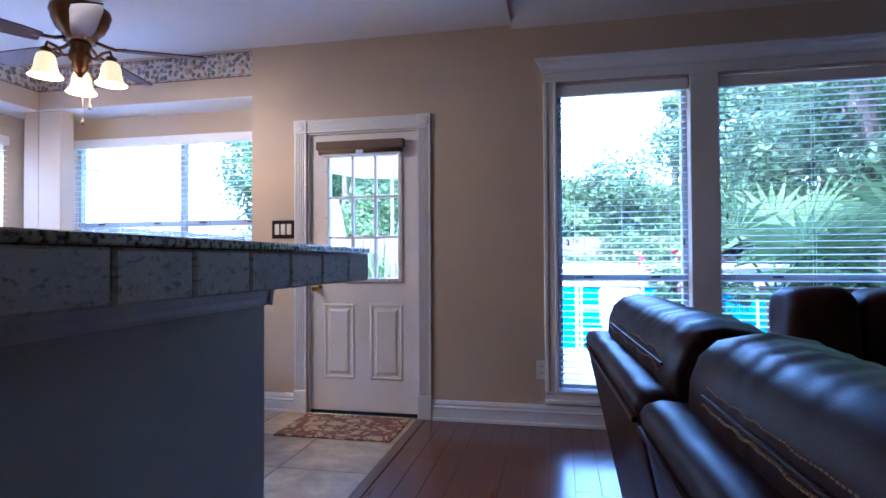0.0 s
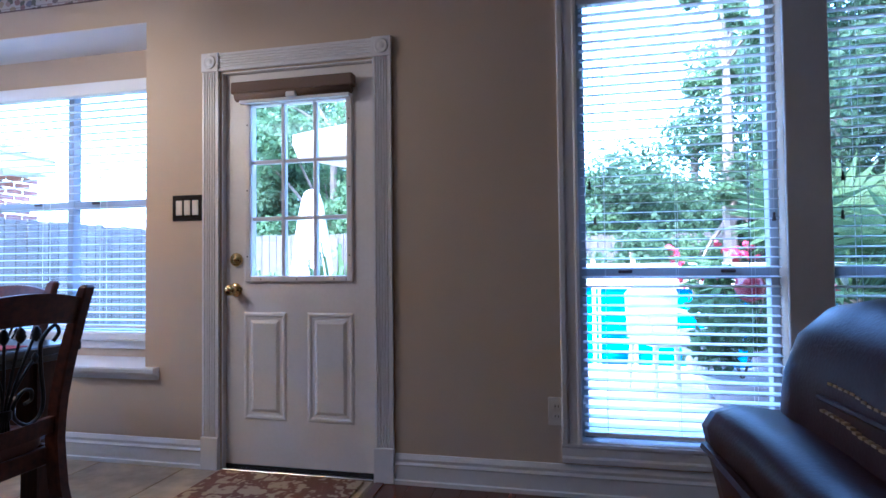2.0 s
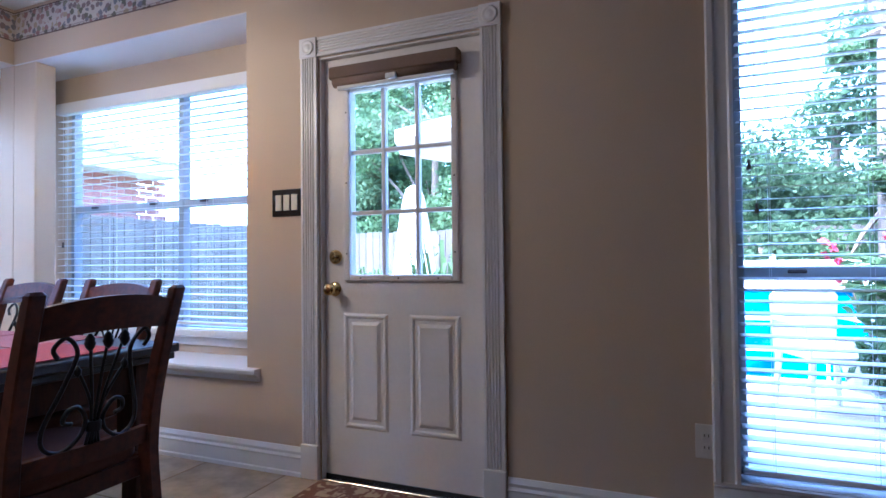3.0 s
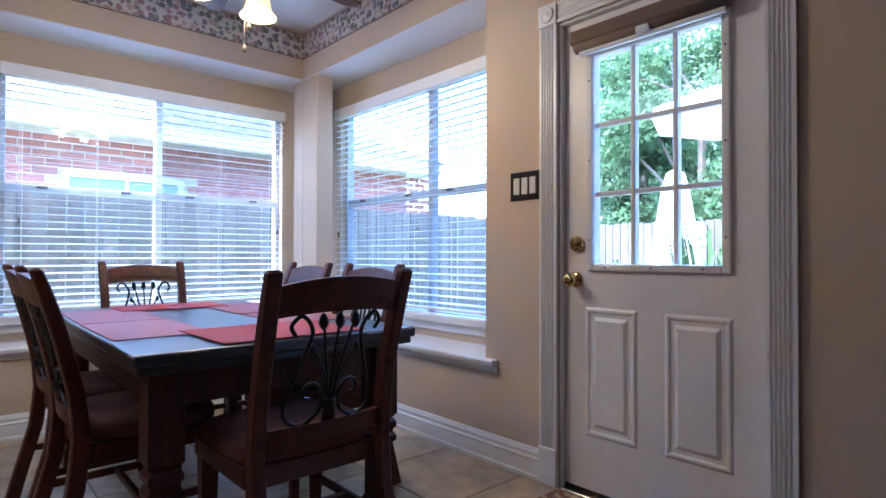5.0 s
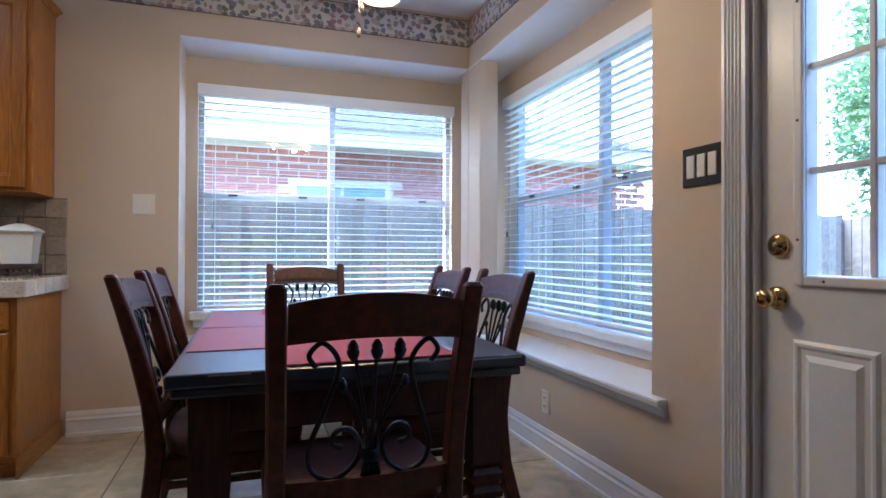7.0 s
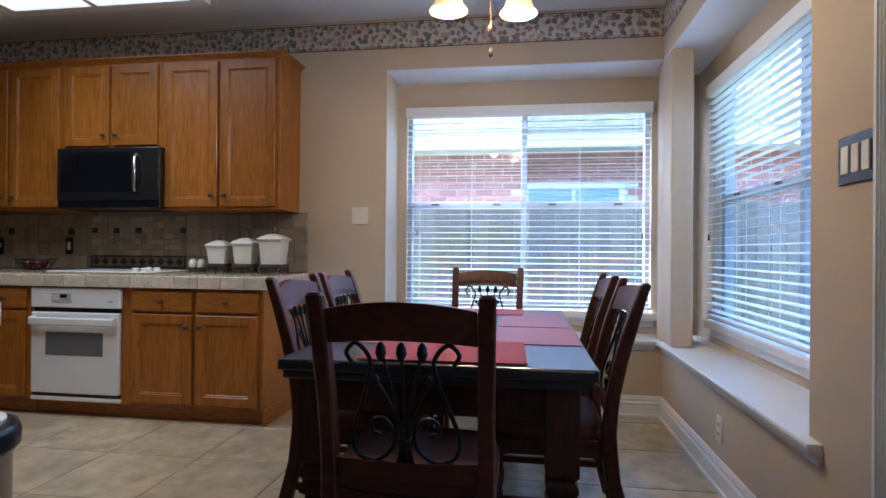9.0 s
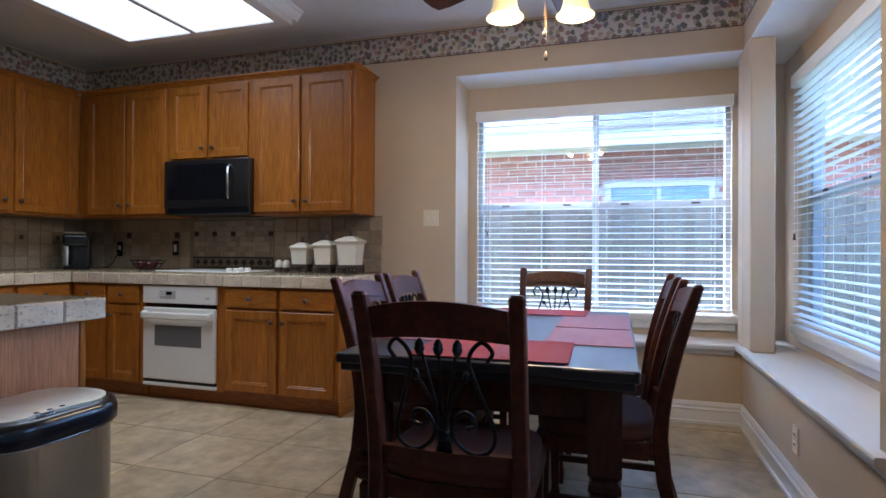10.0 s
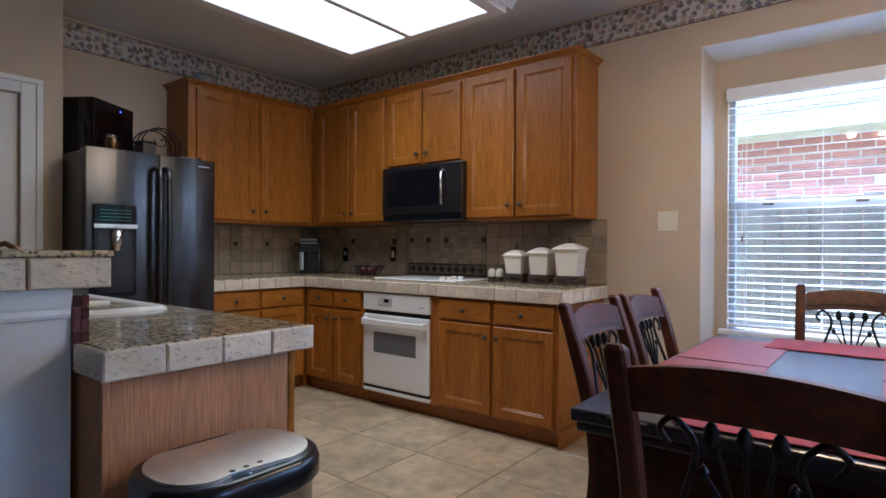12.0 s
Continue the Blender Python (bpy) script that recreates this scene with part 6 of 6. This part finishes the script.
love = thing("loveseat", "dark brown leather loveseat under the wide window", "sofa")
part("base", box(2.55, 4.05, 3.85, 4.72, 0.001, 0.28, 0.01), LEATHER, love)
part("back_frame", box(2.50, 4.10, 4.58, 4.80, 0.001, 0.80, 0.04, 3), LEATHER, love)
for x0, x1 in ((2.44, 2.82), (2.80, 3.42), (3.42, 4.06)):
    part("back_cushion", soft(x0, x1, 4.36, 4.72, 0.44, 0.965, 10, 4.0, x0, 0.014), LEATHER, love, smooth=True)
for x0, x1 in ((2.66, 3.36), (3.36, 4.04)):
    part("seat_cushion", soft(x0, x1, 3.82, 4.42, 0.22, 0.52, 8, 5, x0, 0.01), LEATHER, love, smooth=True)
for x0, x1 in ((2.42, 2.66), (4.02, 4.24)):
    part("armrest", soft(x0, x1, 3.80, 4.62, 0.03, 0.66, 9, 4.5, x0, 0.01), LEATHER, love, smooth=True)

# ---- outdoors ----
GZ = -0.16
ground = tagged(part("ground", boxes([(-300, 300, 5.6, 300, GZ - 0.1, GZ), (-300, -3.4, -300, 5.6, GZ - 0.1, GZ), (6.6, 300, -300, 5.6, GZ - 0.1, GZ), (-3.4, 6.6, -300, -3.6, GZ - 0.1, GZ)]), LAWN), "green lawn round the house", "ground", kind="structure")
roof = tagged(part("roof", boxes([(-3.9, 7.0, -4.0, 5.75, 4.35, 4.5)]), SHINGLE), "shingled roof over the house", "roof", kind="structure")
deck = tagged(part("pavement_deck", box(-1.2, 6.0, 5.46, 8.6, GZ, GZ + 0.10), DECK), "pale timber deck outside the door", "deck", kind="structure")
for k in range(22):
    piece("deck_board", 7.2, 0.136, 0.022, 0.004, DECK, deck, (2.4, 5.54 + 0.141 * k, GZ + 0.10))


def fence(name, x0, y0, x1, y1, zt, label, wood=FENCE):
    f = thing(name, label, "fence")
    L = math.hypot(x1 - x0, y1 - y0)
    ang = math.degrees(math.atan2(y1 - y0, x1 - x0))
    n = int(L / 0.148)
    for i in range(n):
        t = (i + 0.5) / n
        h = zt - GZ + random.uniform(-0.015, 0.015)
        piece("fence_board", 0.142, h, 0.018, 0.003, wood, f, pose(x0 + (x1 - x0) * t, y0 + (y1 - y0) * t, GZ + h / 2 - 0.01, 0, 0, ang) @ pose(0, 0, random.uniform(-0.004, 0.004), 90, 0, random.uniform(-0.4, 0.4)))
    for z in (0.35, 1.35):
        m = pose((x0 + x1) / 2, (y0 + y1) / 2, GZ + z, 0, 0, ang)
        b = box(-L / 2, L / 2, 0.004, 0.045, -0.045, 0.045)
        bmesh.ops.transform(b, matrix=m, verts=b.verts)
        part("rail", b, wood, f)
    for i in range(int(L / 2.4) + 1):
        t = min(1, i * 2.4 / L)
        part("post", box(x0 + (x1 - x0) * t - 0.045, x0 + (x1 - x0) * t + 0.045, y0 + (y1 - y0) * t - 0.045, y0 + (y1 - y0) * t + 0.045, GZ, zt - 0.08), wood, f)
    return f


fence("wooden_fence", -5.4, 1.0, -5.4, 12.2, 1.66, "weathered board fence beside a brick house")
fence("wooden_fence", -5.4, 12.2, 1.2, 12.5, 1.62, "weathered board fence at the back of the garden, darkened for shade", FENCED)
fence("wooden_fence", 1.2, 15.6, 12, 15.6, 1.66, "weathered board fence behind the pool, darkened for shade", FENCED)

# neighbour's brick house to the west
house = thing("neighbour_house", "red brick house with a white eave and grey roof", "house")
hx = -7.5
part("wall", box(hx - 6, hx - 0.011, -3.0, 9.6, GZ, 2.60), MORTAR, house)
part("soffit", box(hx - 6, hx + 0.45, -3.2, 10.05, 2.60, 2.66), TRIM, house)
part("fascia", boxes([(hx + 0.45, hx + 0.48, -3.2, 10.08, 2.55, 2.80), (hx - 6, hx + 0.45, 10.05, 10.08, 2.55, 2.80)]), TRIM, house)
rf = bmesh.new()
rv = [rf.verts.new(q) for q in ((hx + 0.52, -3.4, 2.79), (hx + 0.52, 10.12, 2.79), (hx - 4.0, 5.6, 4.95), (hx - 4.0, -3.4, 4.95), (hx - 8.5, 10.12, 2.79))]
rf.faces.new((rv[0], rv[1], rv[2], rv[3]))
rf.faces.new((rv[1], rv[4], rv[2]))
bmesh.ops.solidify(rf, geom=rf.faces[:], thickness=0.05)
part("roof", rf, SHINGLE, house)
wn_ = part("window", box(hx - 0.02, hx + 0.012, 4.15, 5.45, 1.10, 2.02), plain("pale_window_glass", (0.30, 0.42, 0.50), 0.1), house, "pale blue window")
part("frame", boxes([(hx, hx + 0.03, 4.07, 4.15, 1.04, 2.08), (hx, hx + 0.03, 5.45, 5.53, 1.04, 2.08), (hx, hx + 0.03, 4.15, 5.45, 2.02, 2.10), (hx, hx + 0.03, 4.78, 4.83, 1.10, 2.02)]), TRIM, wn_)
bw_, bh = 0.262, 0.086
rows2 = bmesh.new()
count = 0
for j in range(9, 28):
    z = GZ + (j + 0.5) * (bh + 0.018)
    if z > 2.57:
        break
    for i in range(9, 40):
        y = -1.0 + (i + (0.5 if j % 2 else 0)) * (bw_ + 0.018)
        if 4.0 < y < 5.6 and 1.0 < z < 2.12:
            continue
        if z > 1.45 and 2.6 < y < 5.9 and count < 300:
            piece("brick", bw_, bh, 0.012, 0.002, BRICK, house, pose(hx - 0.011, y, z) @ pose(0, 0, 0, 90, 0, 90))
            count += 1
        else:
            box(hx - 0.011, hx, y - bw_ / 2, y + bw_ / 2, z - bh / 2, z + bh / 2, bm=rows2)
tagged(part("brick_rows", rows2, BRICK, house), kind="stuff")

# trees
def leaves(bm, centre, radius, n, size, squash=0.8, rng=random):
    for _ in range(n):
        d = Vector((rng.gauss(0, 1), rng.gauss(0, 1), rng.gauss(0, 1))).normalized()
        r = radius * (0.45 + 0.6 * rng.random()) * (0.8 + 0.35 * noise.noise(d * 2.1 + Vector(centre)))
        p = Vector(centre) + Vector((d.x * r, d.y * r, d.z * r * squash))
        s = size * (0.6 + 0.8 * rng.random())
        a = Euler((rng.random() * 6, rng.random() * 6, rng.random() * 6)).to_matrix()
        q = [p + a @ Vector(c) for c in ((-0.35 * s, 0, 0), (0, -s * 0.55, 0.08 * s), (0.35 * s, 0, 0), (0, s * 0.75, 0.1 * s))]
        bm.faces.new([bm.verts.new(c) for c in q])
    return bm


def tree(label, base, height, spread, trunks, n, size, mat_, crown_low=0.45, clumps=9, seed=1):
    rng = random.Random(seed)
    t = thing("tree", label, "tree", (*base, GZ))
    wood = bmesh.new()
    tops = []
    for k in range(trunks):
        a = 6.28 * k / trunks + rng.random()
        lean = 0.0 if trunks == 1 else 0.25 * height * 0.4
        mid_ = Vector((lean * 0.5 * math.cos(a), lean * 0.5 * math.sin(a), height * 0.3))
        top_ = Vector((lean * 1.5 * math.cos(a), lean * 1.5 * math.sin(a), height * 0.72))
        tube(curve([(0.1 * math.cos(a), 0.1 * math.sin(a), 0), mid_, top_], 5), 0.028 * height ** 0.9, 8, wood, lambda u: 1.1 - 0.7 * u)
        tops += [mid_, top_]
    cl = []
    for k in range(clumps):
        a, r = rng.random() * 6.28, spread * (0.2 + 0.65 * rng.random())
        c = Vector((r * math.cos(a), r * math.sin(a), height * (crown_low + (0.95 - crown_low) * rng.random())))
        cl.append(c)
        s_ = min(tops, key=lambda q: (q - c).length + (1.5 if q.z > c.z else 0))
        tube([s_, (s_ + c) / 2 + Vector((0, 0, 0.1)), c], 0.012 * height ** 0.8, 5, wood, lambda u: 1 - 0.75 * u)
    part("trunk", wood, BARK, t)
    cr = bmesh.new()
    for c in cl:
        leaves(cr, c, spread * 0.42, n // clumps, size, 0.8, rng)
    part("crown", cr, mat_, t)
    return t


tree("tall leafy tree with several trunks by the pool", (5.5, 9.0), 6.5, 2.3, 4, 40000, 0.085, LEAF, 0.33, 24, 3)
tree("tall leafy tree behind the deck", (7.6, 11.8), 7.5, 2.9, 2, 36000, 0.10, LEAF, 0.12, 24, 5)
tree("tall leafy tree beside the deck", (8.6, 8.2), 6.8, 2.8, 2, 34000, 0.10, LEAF, 0.15, 22, 25)
tree("leafy tree beside the pool", (5.9, 13.4), 6.8, 1.9, 1, 24000, 0.10, LEAF, 0.12, 20, 27)
tree("tall leafy tree beyond the garden", (11.0, 11.5), 8.0, 3.4, 1, 26000, 0.12, LEAF, 0.08, 22, 29)
tree("slender tree beside the pool", (4.25, 13.8), 6.8, 0.8, 1, 9000, 0.08, LEAFB, 0.12, 14, 15)
tree("broad green tree in the garden corner", (-3.6, 13.6), 5.6, 2.3, 1, 22000, 0.09, LEAFB, 0.18, 14, 8)
tree("broad green tree in the garden corner", (-5.3, 14.6), 5.0, 1.5, 1, 18000, 0.095, LEAF, 0.2, 13, 12)
tree("green tree behind the garden fence", (-1.2, 15.6), 5.0, 2.2, 1, 18000, 0.095, LEAF, 0.15, 13, 9)
tree("low green tree behind the pool", (1.6, 17.6), 3.4, 2.0, 1, 11000, 0.10, LEAFB, 0.2, 10, 21)
# woods beyond the fences: tall to the north-west, low behind the pool
woods = bmesh.new()
trunks_ = bmesh.new()
rng = random.Random(77)
for k in range(150):
    x = -9.0 + 0.173 * k + rng.uniform(-0.4, 0.4)
    low = 0.2 < x < 4.6
    y = rng.uniform(17.5, 20.5)
    h = 3.2 if low else 7.0 + rng.uniform(-0.8, 0.8)
    leaves(woods, (x, y, rng.uniform(0.6, h)), 1.35, 900, 0.13, 0.9, rng)
    leaves(woods, (x, y + 0.6, rng.uniform(0.4, 2.6)), 1.35, 600, 0.13, 0.9, rng)
    if k % 5 == 0:
        tube([(x, y, GZ), (x + 0.1, y, h * 0.6)], 0.12, 6, trunks_)
far = thing("far_woods", "dense green trees beyond the garden fences", "trees", kind="stuff")
part("foliage", woods, LEAF, far)
part("trunks", trunks_, BARK, far)
for k, (x, y, s) in enumerate(((-3.9, 11.5, 0.75), (-1.5, 9.0, 1.0), (-0.3, 10.6, 0.6))):
    b = thing("bush", "grassy green shrub in the garden bed", "shrub", (x, y, GZ), group="shrubs in the garden bed")
    bm = bmesh.new()
    rng = random.Random(60 + k)
    for _ in range(90):
        a, r = rng.random() * 6.28, rng.random() * 0.25 * s
        d = Vector((math.cos(a), math.sin(a), 0))
        h = s * rng.uniform(0.7, 1.5)
        q0, q1, q2 = Vector((r * d.x, r * d.y, 0)), d * (r + 0.25 * s) + Vector((0, 0, h)), d * (r + 0.65 * s) + Vector((0, 0, h * 0.85))
        w_ = Vector((-d.y, d.x, 0)) * 0.022
        vv = [bm.verts.new(q) for q in (q0 - w_, q0 + w_, q1 + w_, q1 - w_, q2)]
        bm.faces.new(vv[:4]); bm.faces.new((vv[3], vv[2], vv[4]))
    part("blades", bm, PALM, b)
    part("stem", tube([(0, 0, 0), (0, 0, 0.3 * s)], 0.05, 6), BARK, b)
for k, x in enumerate((-0.6, 2.6, 5.2, 8.2, 11.5)):
    b = thing("bush", "dense green shrub along the fence", "shrub", (x, 14.6 + 0.3 * (k % 2), GZ), group="shrubs along the fence")
    bm = bmesh.new()
    rng = random.Random(40 + k)
    for _ in range(6):
        leaves(bm, (rng.uniform(-1.3, 1.3), rng.uniform(-0.4, 0.4), rng.uniform(0.6, 1.6)), 0.85, 800, 0.10, 0.9, rng)
    part("foliage", bm, LEAF if k % 2 else LEAFB, b)
    part("stem", tube([(0, 0, 0), (0.1, 0, 0.6), (0.0, 0.1, 1.4)], 0.05, 6), BARK, b)


def fan_palm(base, s, seed, label):
    rng = random.Random(seed)
    t = thing("palm", label, "palm", (*base, GZ))
    part("trunk", tube([(0, 0, 0), (0.02, 0, 0.4 * s), (0, 0.03, 0.75 * s)], 0.10 * s, 9, None, lambda u: 1.1 - 0.3 * u), BARK, t)
    for k in range(11):
        a, el = 6.28 * k / 11 + rng.random() * 0.4, radians(rng.uniform(5, 65))
        d = Vector((math.cos(a) * math.cos(el), math.sin(a) * math.cos(el), math.sin(el)))
        hub_ = Vector((0, 0, 0.75 * s)) + d * 0.75 * s
        side = d.cross(Vector((0, 0, 1))).normalized()
        upv = side.cross(d)
        fr2 = bmesh.new()
        tube([(0, 0, 0.72 * s), hub_], 0.012 * s, 5, fr2)
        for i in range(19):
            b = radians(-115 + 230 * i / 18)
            e = d * math.cos(b) + side * math.sin(b)
            tip = hub_ + e * 0.62 * s - Vector((0, 0, 0.10 * s)) * rng.random()
            w_ = e.cross(upv).normalized() * 0.030 * s
            m_ = hub_ + e * 0.32 * s
            p = [hub_, m_ + w_, tip, m_ - w_]
            fr2.faces.new([fr2.verts.new(q) for q in p])
        part("frond", fr2, PALM, t)
    return t


fan_palm((3.55, 7.7), 1.15, 2, "green fan palm beside the deck")
fan_palm((4.9, 8.0), 1.3, 6, "green fan palm beside the deck")

# above-ground pool
pool = thing("swimming_pool", "above-ground pool with a blue wall and white rim", "swimming pool", (2.55, 11.3, GZ))
part("wall", lathe([(2.30, 0), (2.30, 0.90), (2.27, 0.90), (2.27, 0.02)], 48), POOLBLUE, pool)
part("rim", lathe([(2.20, 0.90), (2.20, 1.165), (2.40, 1.165), (2.40, 1.13), (2.34, 1.12), (2.34, 0.90)], 48), VINYL, pool)
part("water", lathe([(2.26, 0.70), (2.26, 0.74), (0.01, 0.74)], 48), POOLBLUE, pool)
for k in range(18):
    a = 2 * math.pi * (k + 0.3) / 18
    part("upright", tube([(2.33 * math.cos(a), 2.33 * math.sin(a), 0), (2.33 * math.cos(a), 2.33 * math.sin(a), 0.92)], 0.016, 6), VINYL, pool)
sign = thing("pool_ladder", "white pool ladder rail beside the pool", "ladder", (1.75, 8.98, GZ))
for u in (-0.22, 0.22):
    part("rail", tube([(u, -0.05, 0), (u, 0, 1.0), (u, 0.1, 1.22), (u, 0.3, 1.0)], 0.022, 8), VINYL, sign)
for z in (0.3, 0.6, 0.9):
    part("rung", box(-0.2, 0.2, -0.05, 0.05, z, z + 0.03, 0.005), VINYL, sign)

# closed patio umbrella and an open one beyond
um = thing("patio_umbrella", "closed white patio umbrella in the garden", "umbrella", (-2.75, 10.74, GZ))
part("pole", tube([(0, 0, 0), (0, 0, 2.42)], 0.02, 8), VINYL, um)
cv = bmesh.new()
rings = []
for r, z in ((0.04, 2.41), (0.10, 2.36), (0.15, 2.15), (0.22, 1.65), (0.27, 1.15), (0.30, 0.85)):
    rings.append([cv.verts.new((r * (1 + (0.22 if i % 2 else -0.12)) * math.cos(6.2832 * i / 20), r * (1 + (0.22 if i % 2 else -0.12)) * math.sin(6.2832 * i / 20), z)) for i in range(20)])
for a, b in zip(rings, rings[1:]):
    for i in range(20):
        cv.faces.new((a[i], a[(i + 1) % 20], b[(i + 1) % 20], b[i]))
part("canopy", cv, CANVAS, um, "folded white canvas")
part("base", lathe([(0.24, 0), (0.24, 0.04), (0.05, 0.08)], 20), BLACKPL, um)
u2 = thing("patio_umbrella", "open umbrella with a faded red and white canopy", "umbrella", (-1.4, 10.1, GZ))
part("pole", tube([(0, 0, 0), (0, 0, 3.25)], 0.025, 8), VINYL, u2)
part("canopy", lathe([(1.25, 2.92), (0.65, 3.12), (0.02, 3.30)], 8), CANVASR, u2, "faded red canopy")
part("valance", lathe([(1.26, 2.79), (1.252, 2.93)], 8), CANVAS, u2, "white canopy edge")

# garden chair, pots and flowers on the deck
gc = thing("garden_chair", "white plastic garden chair on the deck", "chair", (2.02, 7.35, GZ + 0.122), 200)
part("seat", box(-0.22, 0.22, -0.2, 0.24, 0.40, 0.43, 0.012, 2), VINYL, gc)
bk = extrude([(-0.22, 0.43), (-0.24, 0.80), (-0.15, 0.90), (0.15, 0.90), (0.24, 0.80), (0.22, 0.43)], -0.235, -0.205, "y")
part("backrest", bk, VINYL, gc)
for u in (-0.2, 0.2):
    for w_ in (-0.18, 0.21):
        part("leg", tube([(u, w_, 0.41), (u * 1.15, w_ * 1.15, 0)], 0.022, 6), VINYL, gc)
    part("arm", tube([(u * 1.15, -0.2, 0.65), (u * 1.2, 0.2, 0.64), (u * 1.15, 0.24, 0.42)], 0.022, 6), VINYL, gc)
def pot(x, y, r, h, seed, mat_, label, flowers=0):
    o = thing("potted_plant", label, "plant", (x, y, GZ + 0.122))
    part("pot", lathe([(r * 0.65, 0), (r, h * 0.85), (r * 1.08, h * 0.87), (r * 1.08, h), (r * 0.95, h), (r * 0.9, h * 0.9)], 22), plain("grey_glazed_pot", (0.30, 0.31, 0.32), 0.4), o)
    rng = random.Random(seed)
    bm = bmesh.new()
    for _ in range(5):
        leaves(bm, (rng.uniform(-r, r), rng.uniform(-r, r), h + rng.uniform(0.1, 0.50)), 0.24, 70, 0.085, 0.9, rng)
    part("foliage", bm, mat_, o)
    st = bmesh.new()
    for _ in range(6):
        tube([(0, 0, h * 0.8), (rng.uniform(-r, r), rng.uniform(-r, r), h + 0.6)], 0.006, 4, st)
    part("stem", st, BARK, o)
    if flowers:
        fb = bmesh.new()
        for _ in range(flowers):
            leaves(fb, (rng.uniform(-1.6, 1.6) * r, rng.uniform(-r, r), h + rng.uniform(0.45, 0.85)), 0.035, 7, 0.05, 1, rng)
        part("blossom", fb, material("red_blossom", (0.55, 0.03, 0.08), 0.6, 0.2, 5, 40, 0), o, "small red blossoms")
pot(2.50, 7.0, 0.27, 0.22, 5, LEAFB, "leafy plant in a wide grey pot on the deck")
pot(2.55, 8.2, 0.28, 0.40, 6, LEAFB, "flowering shrub with red blossoms in a pot", 26)
pot(3.0, 7.7, 0.25, 0.35, 8, LEAF, "leafy plant in a grey pot on the deck", 8)
lan = thing("hanging_lantern", "round dark red lantern hanging outside", "lantern", (2.42, 6.5, 0.86))
part("globe", lathe([(0.02, -0.10), (0.08, -0.07), (0.10, 0), (0.08, 0.07), (0.02, 0.10)], 16), plain("dark_red_glass", (0.15, 0.02, 0.03), 0.2), lan, smooth=True)
part("wire", tube([(0, 0, 0.10), (0, 0, 1.6)], 0.004, 5), BLACKPL, lan)
eave = tagged(part("roof_eave", box(-3.9, 7.0, 5.45, 5.95, 2.62, 2.72), TRIM), "white eave over the garden wall", "roof", kind="structure")
